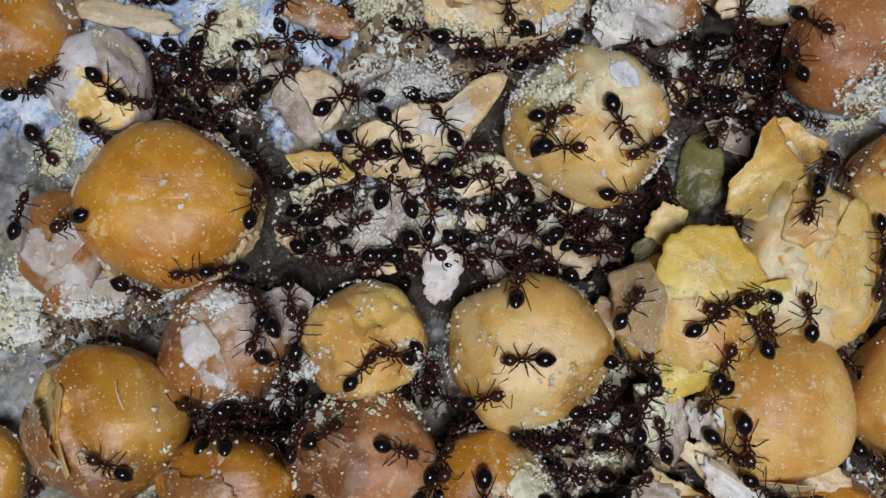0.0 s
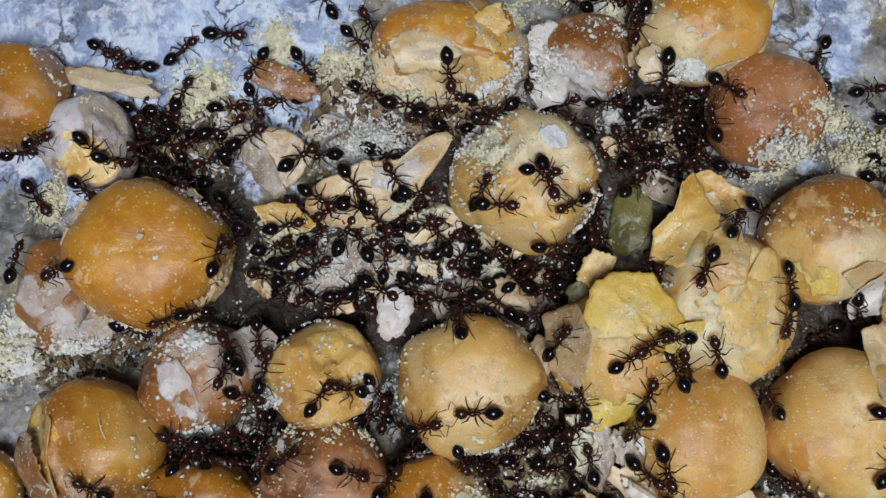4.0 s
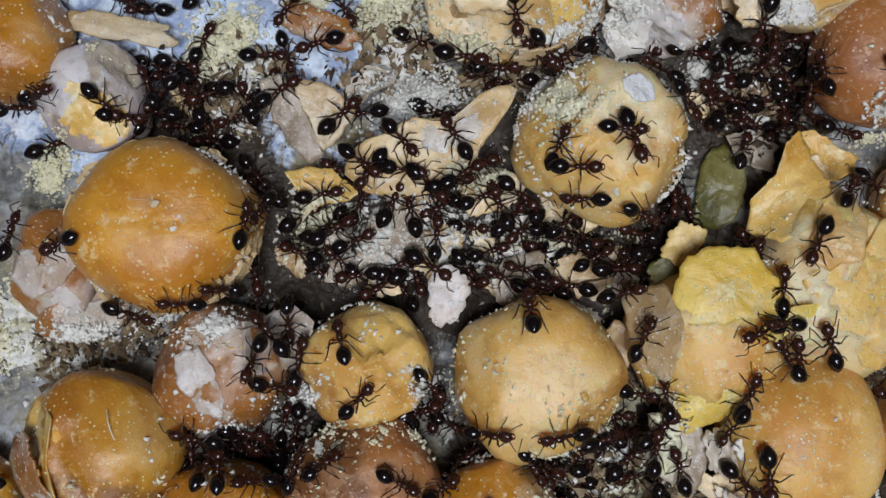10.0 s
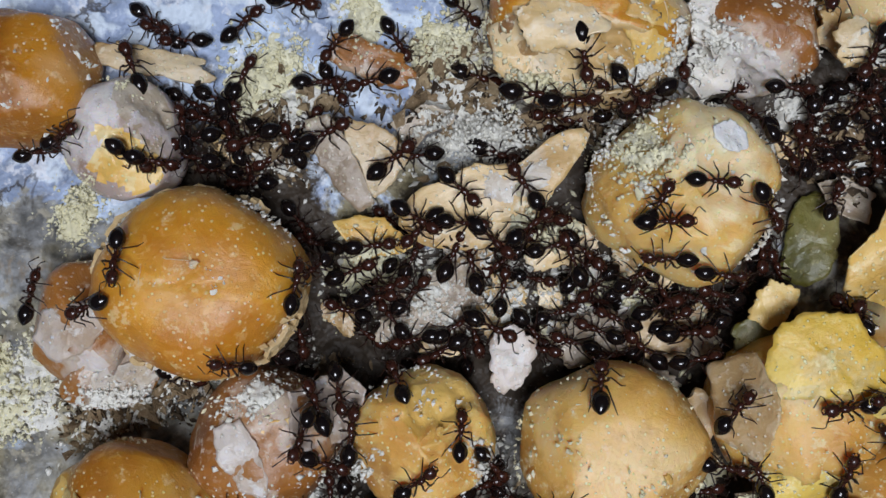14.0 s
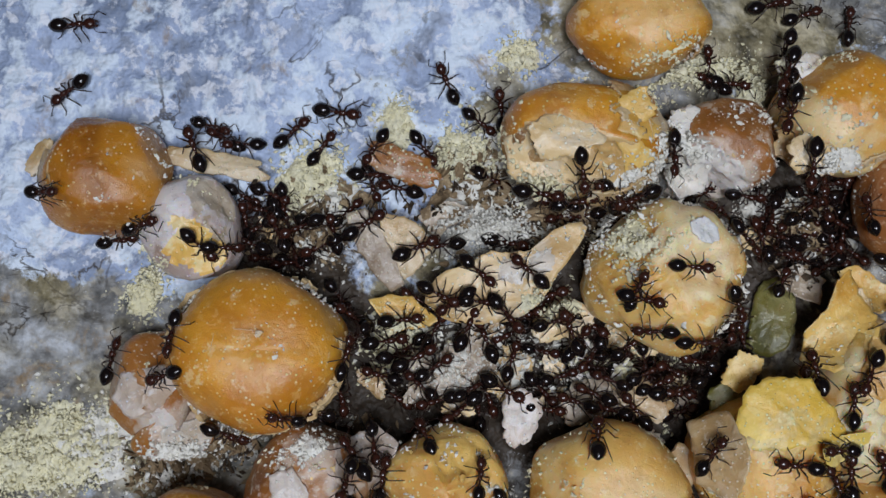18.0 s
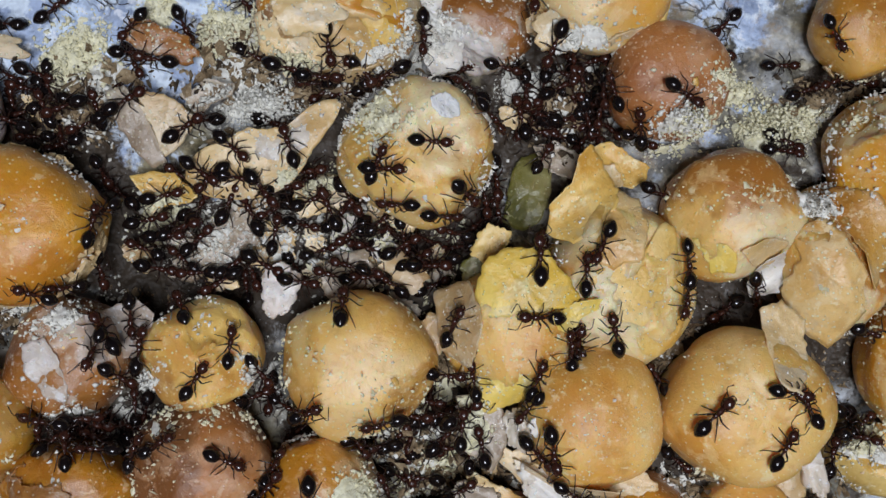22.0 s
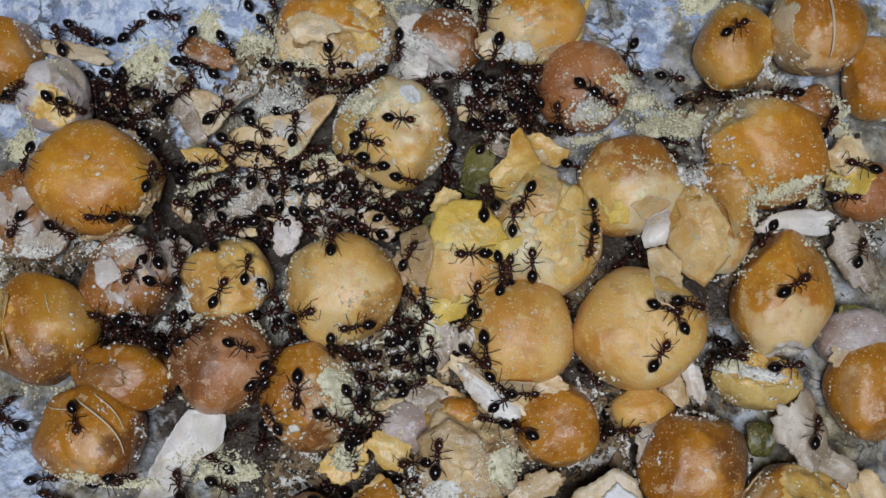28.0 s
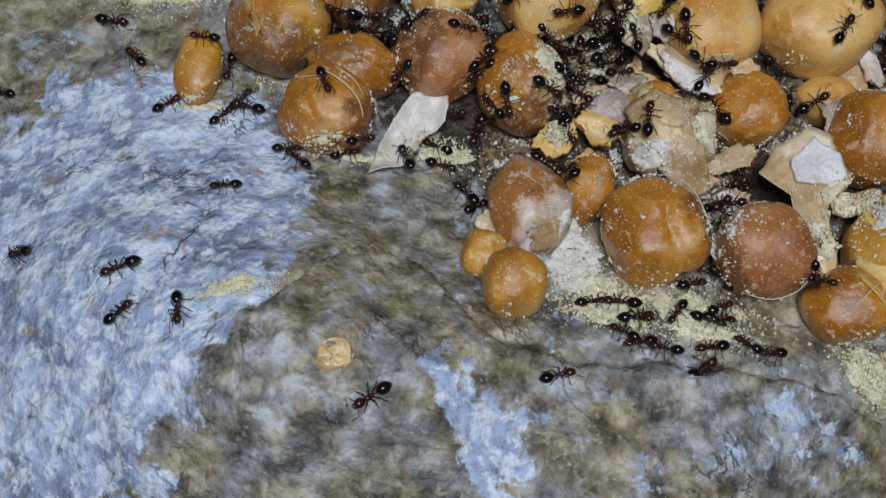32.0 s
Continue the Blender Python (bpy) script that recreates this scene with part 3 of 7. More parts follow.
def sheet_mesh(rng, length, width, deg, curl, thick, taper, tilt, ragged=0.12, nu=26, nv=16):
    """A thin curled scrap with a torn outline: length along x, bent about its length, some tapering to a tip."""
    off = Vector((rng.uniform(-50, 50), rng.uniform(-50, 50), rng.uniform(-50, 50)))
    turn = Matrix.Rotation(radians(deg), 3, "Z") @ Matrix.Rotation(radians(tilt), 3, "X")
    grid, top = [], []
    for j in range(nv + 1):
        for i in range(nu + 1):
            u, v = 2 * i / nu - 1, 2 * j / nv - 1
            # square to disc, so that the outline is rounded, then torn
            x, y = u * math.sqrt(max(0, 1 - 0.42 * v * v)), v * math.sqrt(max(0, 1 - 0.42 * u * u))
            r = 1 + ragged * (1.8 * noise.noise(Vector((x, y, 0)) * 1.5 + off) + 1.6 * abs(noise.noise(Vector((x, y, 0)) * 3.3 + off)) - 0.5 + 0.22 * noise.noise(Vector((x, y, 0)) * 8 + off)) * max(abs(u), abs(v)) ** 2
            x, y = x * r, y * r * (1 - taper * (0.5 + 0.5 * u))
            z = -0.7 * curl * (y * y) + 0.16 * noise.noise(Vector((x * 1.4, y * 1.4, 5)) + off) + 0.05 * noise.noise(Vector((x * 4, y * 4, 5)) + off)
            grid.append(turn @ Vector((x * length / 2, y * width / 2, z * width / 2)))
    n = len(grid)
    down = turn @ Vector((0, 0, -thick))
    verts = [p * MM for p in grid] + [(p + down * (0.6 + 0.5 * noise.noise(p + off))) * MM for p in grid]
    faces, w = [], nu + 1
    for j in range(nv):
        for i in range(nu):
            a = j * w + i
            faces += [(a, a + 1, a + w + 1, a + w), (n + a, n + a + w, n + a + w + 1, n + a + 1)]
    rim = [i for i in range(nu)] + [nu + w * j for j in range(nv)] + [n - 1 - i for i in range(nu)] + [w * (nv - j) for j in range(nv)]
    for k, a in enumerate(rim):
        b = rim[(k + 1) % len(rim)]
        faces.append((a, n + a, n + b, b))
    me = bpy.data.meshes.new("scrap")
    me.from_pydata([tuple(p) for p in verts], [], faces)
    me.polygons.foreach_set("use_smooth", [True] * len(faces))
    return me


def chip_pool():
    """Small torn chips that stick to the seeds, a few shapes of each kind."""
    pool = []
    for number, material in enumerate((CRUMB_WHITE, CRUMB, FLAKE_CREAM, CRUMB_WHITE, FLAKE_YELLOW)):
        for k in range(4):
            me = sheet_mesh(random.Random(number * 31 + k), 1.0, 0.62 + 0.1 * k, 0, 0.6, 0.3, 0.15 * k, 8, 0.25, 8, 6)
            me.materials.append(material)
            pool.append(me)
    return pool


def seed(x, y, z, ra, rb, rc, deg, flesh, coat, label, cuts=(), grooves=(), shell=0.0, broken=FLAKE_CREAM, crumbs=30, rough=0.07, crumb=CRUMB_WHITE, sector=None, stain=None, bleach=None, rim=60, collar=None, fibres=(), name="chickpea"):
    seed_number[0] += 1
    rng = random.Random(seed_number[0] * 13 + 5)
    ob = thing(name, x, y, z, label, "seed", "heap of chickpeas")
    inner = broken if isinstance(broken, tuple) else (broken,) * max(1, len(cuts))
    part("kernel", kernel_mesh(rng, ra, rb, rc, deg, cuts, grooves, rough, stain, bleach), (flesh, *inner), ob)
    if shell:
        bm = shell_mesh(rng, ra, rb, rc, deg, shell)
        if bm.faces:
            part("seed_coat", bm, coat, ob, "torn scraps of papery seed coat")
        else:
            bm.free()
    if collar is not None:
        bm = collar_mesh(rng, ra, rb, rc, deg, collar)
        if bm.faces:
            part("frayed_crust", bm, (PEEL_PALE, CREAM, PEEL)[seed_number[0] % 3], ob, "frayed pale crust of dried seed coat")
        else:
            bm.free()
    turn = Matrix.Rotation(radians(deg), 3, "Z")

    def on_top(d):
        lim = 1.0
        for ang, tilt, dd in cuts:
            n = facing(ang, tilt)
            if d.dot(n) * lim > dd:
                lim = dd / d.dot(n)
        return turn @ Vector((d.x * ra * lim, d.y * rb * lim, d.z * rc * lim))

    places, off = [], rng.uniform(0, 90)

    def clusters(count, spread, low, high, around):
        """Crumbs in clumps, with a few strays between them."""
        centres = []
        for _ in range(max(3, count // 16)):
            ang = rng.uniform(0, 360) if not around or rng.random() < 0.25 else around[0] - deg + rng.gauss(0, around[1])
            centres.append(facing(ang, math.degrees(math.asin(rng.uniform(low, high)))))
        for _ in range(count):
            wide = spread * rng.choice((0.5, 0.8, 1.0, 2.5))
            d = rng.choice(centres) + Vector((rng.gauss(0, wide), rng.gauss(0, wide), rng.gauss(0, wide * 0.6)))
            if d.length > 0.2 and d.normalized().z > -0.25:
                places.append(on_top(d.normalized() * 1.005))

    clusters(15 + int(crumbs * 1.5), 0.12, 0.1, 0.95, sector)
    clusters(int(rim * 1.4), 0.14, -0.15, 0.5, None)
    if places:
        me = crumb_cloud(rng, places, 0.03, 0.2)
        me.materials.append(crumb if seed_number[0] % 2 else CRUMB)
        cr = new("crumb_dust", me)
        cr.parent = ob
        tagged(cr, "fine white crumbs stuck to the seed", kind="stuff")
    for _ in range(min(5, crumbs // 45)):
        d = facing(rng.uniform(0, 360) if not sector or rng.random() < 0.4 else rng.gauss(sector[0] - deg, sector[1]), rng.uniform(12, 80))
        chip = new("chip", rng.choice(CHIPS))
        chip.parent = ob
        up = (turn @ Vector((d.x / ra, d.y / rb, d.z / rc))).normalized()
        size = rng.choice((0.3, 0.4, 0.5, 0.6, 0.8))
        chip.matrix_local = Matrix.Translation(on_top(d) * 1.03 * MM) @ up.to_track_quat("Z", "Y").to_matrix().to_4x4() @ Matrix.Rotation(rng.uniform(0, 6.28), 4, "Z") @ Matrix.Diagonal((size, size, size, 1))
    for a0, t0, a1, t1, bow, width in fibres:
        bm = bmesh.new()
        pts = []
        for k in range(13):
            u = k / 12
            d = facing(a0, t0).lerp(facing(a1, t1), u)
            d += Vector((-d.y, d.x, 0)) * bow * math.sin(u * math.pi)
            d = d.normalized() * (1.03 + 0.03 * noise.noise((u * 4, off, 0)))
            pts.append(tuple(on_top(d)))
        tube(bm, pts, [0.55 * width * (0.35 + 0.65 * math.sin(math.pi * (0.08 + 0.84 * k / 12))) for k in range(13)], 6)
        part("fibre", bm, PEEL_PALE, ob, "pale dry fibre")
    return ob


CHIPS = chip_pool()


# ---------------------------------------------------------------- the seeds
seed(-13.83, 5.05, -1.20, 4.92, 4.44, 4.00, 0, ORANGE, FLAKE_TAN, "whole glossy orange chickpea with a frayed pale rim", crumbs=110, grooves=((90, 0, 0.015, 0.04),), rim=520, collar=0.0, stain=(-80, 10, 0.35), fibres=((150, 66, 215, 62, 0.15, 0.03), (60, 75, 120, 72, 0.1, 0.03)), rough=0.06)
seed(-19.98, 3.04, -3.22, 2.74, 3.35, 2.46, -20, BROWN, BROWN, "brown chickpea with a white gnawed face", cuts=((-70, 30, 0.9),), broken=MILKY, bleach=(-50, 45, 0.75), crumbs=30)
seed(-18.83, 0.34, -3.40, 2.42, 1.51, 2.20, 10, BROWN, WHITE, "broken half of a brown chickpea", cuts=((-10, 50, 0.4),), broken=MILKY, crumbs=20)
seed(-18.09, 12.28, -2.90, 2.93, 3.16, 2.64, 20, GREY_PEEL, GREY_PEEL, "grey-skinned chickpea gnawed open to yellow flesh", cuts=((-100, 60, 0.82), (10, 40, 0.84)), broken=(FLAKE_YELLOW, FLAKE_GREY), crumbs=60, bleach=(120, 30, 0.3))
seed(-22.97, 15.17, -2.26, 3.67, 3.67, 3.34, 0, HUSK, FLAKE_TAN, "dark orange chickpea with a ragged peel", shell=-0.3, crumbs=40)
seed(-10.86, -2.66, -2.44, 3.70, 3.57, 3.24, 0, BROWN, BROWN, "brown chickpea with a white starchy break", rough=0.09, crumbs=10, bleach=(60, 60, 0.8))
seed(-3.28, -2.54, -2.70, 3.49, 3.39, 3.06, 0, PALE, FLAKE_TAN, "chickpea flaked yellow on its upper side", cuts=((80, 45, 0.84), (-20, 60, 0.86)), broken=(FLAKE_YELLOW, PALE), rough=0.1, stain=(-120, 20, 0.6), crumbs=110, rim=160)
seed(-17.24, -6.76, -1.24, 4.28, 4.28, 3.95, 0, AMBER, BROWN, "split orange chickpea with a brown skin", grooves=((30, 10, 0.07, 0.1),), shell=-0.3, cuts=((170, 35, 0.8),), broken=FLAKE_YELLOW, stain=(-100, 10, 0.3), fibres=((60, 50, -60, 30, 0.25, 0.09), (150, 60, 220, 30, 0.1, 0.1)), crumbs=30)
seed(-10.62, -10.33, -1.82, 3.88, 2.73, 3.20, -10, HUSK, BROWN, "amber chickpea half hidden under a brown one", shell=-0.25, crumbs=15)
seed(-3.35, -8.98, -1.86, 4.05, 4.05, 3.71, 0, RUSSET, FLAKE_TAN, "russet chickpea crusted with crumbs", shell=-0.4, crumbs=260, sector=(90, 50), rim=220, stain=(170, 40, 0.4), fibres=((-20, 40, 10, 30, 0.05, 0.12),))
seed(3.63, -11.45, -2.12, 3.76, 4.20, 3.43, 0, HUSK, FLAKE_TAN, "orange chickpea sprinkled with crumbs", crumbs=240, rim=220, stain=(-60, 10, 0.5), bleach=(0, 30, 0.7))
seed(5.88, -3.16, -1.93, 4.59, 4.28, 3.92, 0, PALE, FLAKE_TAN, "smooth peach-coloured chickpea with white crumbs", crumbs=150, rim=200, stain=(-20, 10, 0.75))
seed(9.55, 9.48, -1.77, 4.67, 4.31, 3.96, 0, PALE, FLAKE_TAN, "pale gnawed chickpea with crumbly yellow flesh", cuts=((-20, 76, 0.8), (150, 40, 0.84)), broken=PALE, crumbs=460, sector=(130, 60), rough=0.1, rim=320, bleach=(60, 60, 0.72), grooves=((70, 20, 0.05, 0.1, 0.3), (-30, 10, 0.06, 0.12, -0.2)))
seed(4.79, 17.18, -1.39, 4.90, 3.74, 3.45, 0, ORANGE, FLAKE_TAN, "orange chickpea with a broken cream face", cuts=((-110, 45, 0.6),), shell=-0.2, crumbs=200, sector=(-110, 60), rim=260, stain=(170, 10, 0.5))
seed(13.49, 17.10, -2.64, 3.17, 2.87, 2.60, 0, BROWN, FLAKE_TAN, "brown crumbling chickpea with white starch", cuts=((-120, 20, 0.68),), crumbs=160, rim=160, broken=MILKY, bleach=(-120, 20, 0.5))
seed(20.57, 19.10, -2.29, 4.12, 3.57, 3.25, 0, ORANGE, FLAKE_TAN, "orange chickpea with torn cream peel", shell=-0.02, crumbs=200, rim=260, bleach=(-130, 20, 0.4))
seed(24.79, 13.74, -2.49, 3.71, 3.62, 3.29, 0, RUSSET, FLAKE_TAN, "dull russet chickpea dusted with crumbs", crumbs=260, sector=(-60, 40), rough=0.05, rim=120)
seed(37.42, 17.60, -3.03, 3.06, 3.73, 2.76, -20, AMBER, FLAKE_TAN, "smooth oval amber chickpea by the rock", shell=-0.5, crumbs=15)
seed(43.86, 19.00, -2.39, 3.79, 4.00, 3.45, 0, HUSK, FLAKE_TAN, "split brown chickpea with pale seam", grooves=((5, 5, 0.1, 0.09),), shell=-0.1, bleach=(-90, 20, 0.75), rim=200, fibres=((90, 30, -85, 40, 0.08, 0.2),), crumbs=30)
seed(49.02, 15.22, -3.42, 2.60, 3.59, 2.34, 0, HUSK, FLAKE_TAN, "orange chickpea at the heap's edge", crumbs=15)
seed(39.26, 8.62, -1.75, 5.01, 4.51, 4.14, -20, ORANGE, PALE, "angular orange chickpea with a pale corner", cuts=((150, 20, 0.86),), broken=PALE, crumbs=220, bleach=(155, 35, 0.75), stain=(20, 30, 0.45), rim=200)
seed(28.50, 5.53, -2.21, 4.20, 3.99, 3.64, 0, PALE, BROWN, "peach chickpea with brown upper skin", crumbs=160, sector=(80, 50), stain=(85, 25, 0.3), bleach=(-50, 35, 0.6), rim=80)
seed(34.86, 2.89, -2.57, 3.59, 4.73, 3.25, 0, PALE, FLAKE_TAN, "pale chickpea in translucent skin", crumbs=130, stain=(60, 45, 0.25), bleach=(-100, 20, 0.5), rim=160)
seed(28.96, -5.95, -1.59, 5.08, 4.67, 4.29, 0, PALE, FLAKE_TAN, "large smooth pale peach-coloured chickpea", crumbs=25, rough=0.05, rim=60, grooves=((35, -10, 0.03, 0.05),))
seed(19.85, -6.48, -1.91, 4.27, 4.27, 3.91, 0, PALE, FLAKE_TAN, "smooth pale chickpea with a chipped edge", crumbs=25, rough=0.05, rim=60)
seed(40.51, -2.97, -2.32, 3.87, 5.05, 3.52, -15, ORANGE, WHITE, "oval orange chickpea with a white end", cuts=((-75, 10, 0.86),), broken=MILKY, bleach=(-75, 25, 0.45), stain=(120, 0, 0.7), crumbs=40, rim=200)
seed(21.60, 1.60, -2.25, 4.60, 5.00, 3.60, 0, PALE, YELLOW, "yellow cracked half of a chickpea", cuts=((0, 80, 0.8),), broken=PALE, crumbs=40, rim=80, bleach=(200, 40, 0.5))
seed(15.20, -1.30, -2.30, 4.40, 3.90, 3.60, 0, PALE, FLAKE_TAN, "pale chickpea under yellow flakes", crumbs=40)
seed(22.89, -13.33, -2.61, 3.18, 3.37, 2.89, 0, HUSK, FLAKE_TAN, "small round orange chickpea", shell=-0.45, crumbs=20)
seed(29.55, -12.28, -3.23, 2.45, 2.12, 2.40, 0, PALE, FLAKE_TAN, "small beige scrap of a seed", crumbs=15)
seed(38.40, -9.59, -3.16, 3.67, 2.35, 2.60, -10, YELLOW, YELLOW, "crumbly yellow half of a chickpea", cuts=((90, 60, 0.6),), broken=FLAKE_YELLOW, crumbs=80)
seed(47.42, -10.17, -2.91, 3.19, 3.99, 2.89, 0, HUSK, FLAKE_TAN, "orange chickpea beside grey peel", shell=-0.4, crumbs=20)
seed(33.03, -16.40, -1.73, 4.30, 4.30, 3.95, 0, HUSK, FLAKE_TAN, "brown-orange chickpea with white rim", crumbs=90, rim=160, stain=(20, 20, 0.5))
seed(41.02, -20.48, -1.70, 4.44, 4.53, 4.08, 0, HUSK, CREAM, "orange chickpea with flaked white top", shell=-0.25, crumbs=110, rim=300, cuts=((70, 40, 0.75),), broken=FLAKE_YELLOW, bleach=(160, 30, 0.8))
seed(34.16, -26.47, -1.05, 4.22, 5.14, 3.91, 0, AMBER, WHITE, "split yellow chickpea with white starch", grooves=((30, 10, 0.16, 0.14),), cuts=((80, 50, 0.8),), broken=LEMON, crumbs=60, fibres=((60, 40, -100, 30, 0.15, 0.12),))
seed(29.32, -30.63, -0.09, 3.72, 3.18, 2.97, 0, HUSK, FLAKE_TAN, "orange-brown chickpea at the heap's lower edge", crumbs=10, fibres=((40, 40, 220, 30, 0.1, 0.09),))
seed(37.91, -30.52, -1.94, 3.34, 3.34, 3.06, 0, HUSK, FLAKE_TAN, "orange chickpea with a pale crease", grooves=((30, 0, 0.06, 0.06),), crumbs=10, fibres=((30, 40, 210, 40, 0.1, 0.1),))
seed(22.63, -26.63, 0.89, 3.82, 3.91, 3.61, 0, RUSSET, FLAKE_TAN, "reddish chickpea wrapped in torn peel", shell=-0.35, crumbs=90, rim=200, fibres=((-120, 10, -20, 10, -0.1, 0.1), (80, 60, 60, 75, 0.1, 0.07)))
seed(13.85, -25.22, 1.53, 4.10, 4.54, 3.91, 0, HUSK, FLAKE_TAN, "plump two-lobed orange chickpea with creases", grooves=((12, 15, 0.1, 0.09, 0.38),), crumbs=40, rim=160, stain=(10, 10, 0.5), fibres=((80, 10, -20, 15, 0.1, 0.12), (60, 10, 0, 10, 0.15, 0.1)))
seed(4.05, -23.01, 0.35, 3.39, 4.16, 3.18, 0, BROWN, FLAKE_TAN, "brown chickpea with a white torn base", shell=-0.3, crumbs=40, bleach=(-60, 30, 0.5), cuts=((-70, 30, 0.88),), fibres=((120, 50, 20, 70, 0.1, 0.08),), broken=MILKY)
seed(2.78, -30.00, 4.07, 2.64, 2.64, 2.59, 0, AMBER, FLAKE_TAN, "small bright amber chickpea on crumbs", crumbs=8)
seed(0.44, -27.37, 2.31, 1.89, 1.89, 1.81, 0, AMBER, FLAKE_TAN, "small lobe of an amber chickpea", crumbs=5)
seed(8.96, -21.02, -1.78, 2.22, 3.24, 2.04, -20, HUSK, FLAKE_TAN, "narrow half of an orange chickpea", shell=-0.1, crumbs=20)
seed(15.73, -15.66, -1.72, 3.79, 4.07, 3.48, 20, FLAKE_TAN, FLAKE_CREAM, "empty beige seed coat with a dark hole", shell=-0.1, rough=0.16, cuts=((60, 40, 0.72),), stain=(-60, 30, 0.5), crumbs=30)
seed(-12.53, -14.73, -0.34, 4.01, 3.64, 3.40, 0, HUSK, FLAKE_TAN, "cracked brown-orange chickpea with pale seams", grooves=((20, 20, 0.09, 0.08), (110, 40, 0.04, 0.05)), crumbs=25, rim=200, stain=(-30, 10, 0.5), fibres=((100, 40, -30, 30, 0.2, 0.13), (80, 30, 10, 40, 0.25, 0.1), (140, 30, 100, 60, 0.1, 0.08)))
seed(-23.98, -10.36, -2.14, 1.95, 3.44, 1.78, -8, AMBER, FLAKE_TAN, "small oval amber chickpea on the rock", crumbs=15, rough=0.03)
seed(8.09, 24.08, -0.95, 4.01, 2.95, 2.74, 0, ORANGE, FLAKE_TAN, "orange chickpea on the upper rim of the heap", shell=-0.2, crumbs=70)
seed(-9.66, -36.88, 14.25, 1.32, 1.17, 0.90, 0, CREAM, FLAKE_TAN, "tan gnawed seed scrap lying on the rock", cuts=((60, 70, 0.5),), crumbs=6, rim=10, name="seed_scrap")
seed(14.92, -13.20, -2.81, 2.67, 2.05, 2.60, -10, ORANGE, FLAKE_TAN, "broken orange chickpea with torn peel", shell=-0.1, crumbs=60, rim=90, stain=(90, 20, 0.4))
seed(47.90, 5.76, -3.53, 2.65, 2.48, 2.22, 0, RUSSET, FLAKE_TAN, "pinkish brown chickpea among scraps", shell=-0.2, crumbs=60, rim=80)
seed(46.66, -6.19, -3.37, 3.14, 2.47, 2.40, 0, GREY_PEEL, FLAKE_TAN, "beige seed in a loose dry coat", shell=0.0, crumbs=30, rim=80)
seed(11.42, -13.75, -3.14, 2.63, 2.04, 2.20, 0, GREY_PEEL, GREY_PEEL, "smooth grey seed lying under crumbs", crumbs=40, rim=80)
seed(43.55, 12.24, -3.37, 2.56, 2.13, 2.40, 0, BROWN, FLAKE_TAN, "dark brown seed in the shade", crumbs=40, rim=80)


from mathutils.bvhtree import BVHTree

# ---------------------------------------------------------------- surface under a point, for what lies and walks on the heap
def surface_tree():
    bpy.context.view_layer.update()
    verts, faces = [], []
    for ob in scene.objects:
        if ob.type != "MESH" or ob.name.startswith("crumb_dust") or ob.name.startswith(("seed_coat", "frayed_crust", "fibre")):
            continue
        k, m = len(verts), ob.matrix_world
        verts += [m @ v.co for v in ob.data.vertices]
        faces += [[k + i for i in p.vertices] for p in ob.data.polygons]
    return BVHTree.FromPolygons(verts, faces)


SEEDS = surface_tree()

# ---------------------------------------------------------------- flakes, peels and scraps
flake_number = [0]


def flake(x, y, z, length, width, deg, material, label, curl=0.35, thick=0.25, taper=0.0, tilt=0.0, name="seed_flake", ragged=0.2):
    flake_number[0] += 1
    me = sheet_mesh(random.Random(flake_number[0] * 7 + 1), length, width, deg, curl, thick, taper, tilt, ragged)
    me.materials.append(material)
    ob = new(name, me)
    ob.location = (x * MM, y * MM, z * MM)
    return tagged(ob, label, "seed scrap", "scraps of gnawed seeds")


flake(-5.73, 16.19, -2.60, 4.58, 1.87, -20, BROWN, "dark brown scrap of seed coat", curl=0.3, thick=0.5)
flake(1.26, 1.25, -2.90, 3.66, 2.29, 80, MILKY, "white starchy chunk among the ants", curl=0.2, thick=1.4)
flake(13.35, 2.59, -2.60, 2.91, 1.75, 40, GREEN, "small green-grey scrap between seeds", curl=0.3, thick=0.6)
flake(13.88, 3.85, -1.60, 2.50, 1.91, 60, FLAKE_YELLOW, "pale yellow-green flake under ants", curl=0.2, thick=0.4)
flake(17.24, -6.37, 0.60, 2.75, 1.83, 15, FLAKE_WHITE, "white chip on a pale seed", curl=0.4, thick=0.5)
flake(15.24, -6.97, 0.00, 1.66, 2.58, 15, FLAKE_GREY, "small translucent chip of peel", curl=0.3, thick=0.3)
flake(33.50, -9.87, -1.60, 3.41, 1.50, -78, FLAKE_WHITE, "white upright flap of peel", curl=0.5, thick=0.5)
flake(-7.37, -17.30, -3.00, 5.54, 1.85, 35, FLAKE_TAN, "fibrous strip of dry peel", curl=0.4, thick=0.3)
flake(27.08, -23.91, -0.60, 5.08, 3.46, -70, FLAKE_CREAM, "crumbly cream scrap of seed", curl=0.2, thick=0.9)
flake(9.97, -15.49, -1.00, 3.69, 2.40, -25, FLAKE_YELLOW, "bright yellow lump of gnawed flesh", curl=0.5, thick=1.2)
flake(6.62, -16.40, -1.60, 3.92, 2.86, 40, FLAKE_YELLOW, "yellow gnawed flesh with crumbs", curl=0.4, thick=1.0)
flake(9.26, -19.35, -1.20, 4.39, 3.46, -10, PEACH, "peach scrap of split seed", curl=0.3, thick=0.8)
flake(21.32, -18.08, -1.60, 4.39, 2.08, 22, FLAKE_TAN, "tan curl of dry peel", curl=0.4, thick=0.3)
flake(17.85, -20.30, -1.80, 5.54, 2.77, -8, FLAKE_TAN, "brown torn peel on crumbs", curl=0.3, thick=0.4)
flake(14.29, -11.61, -1.80, 5.08, 2.31, -35, PEACH, "pinkish peel scrap beside a seed", curl=0.3, thick=0.4)
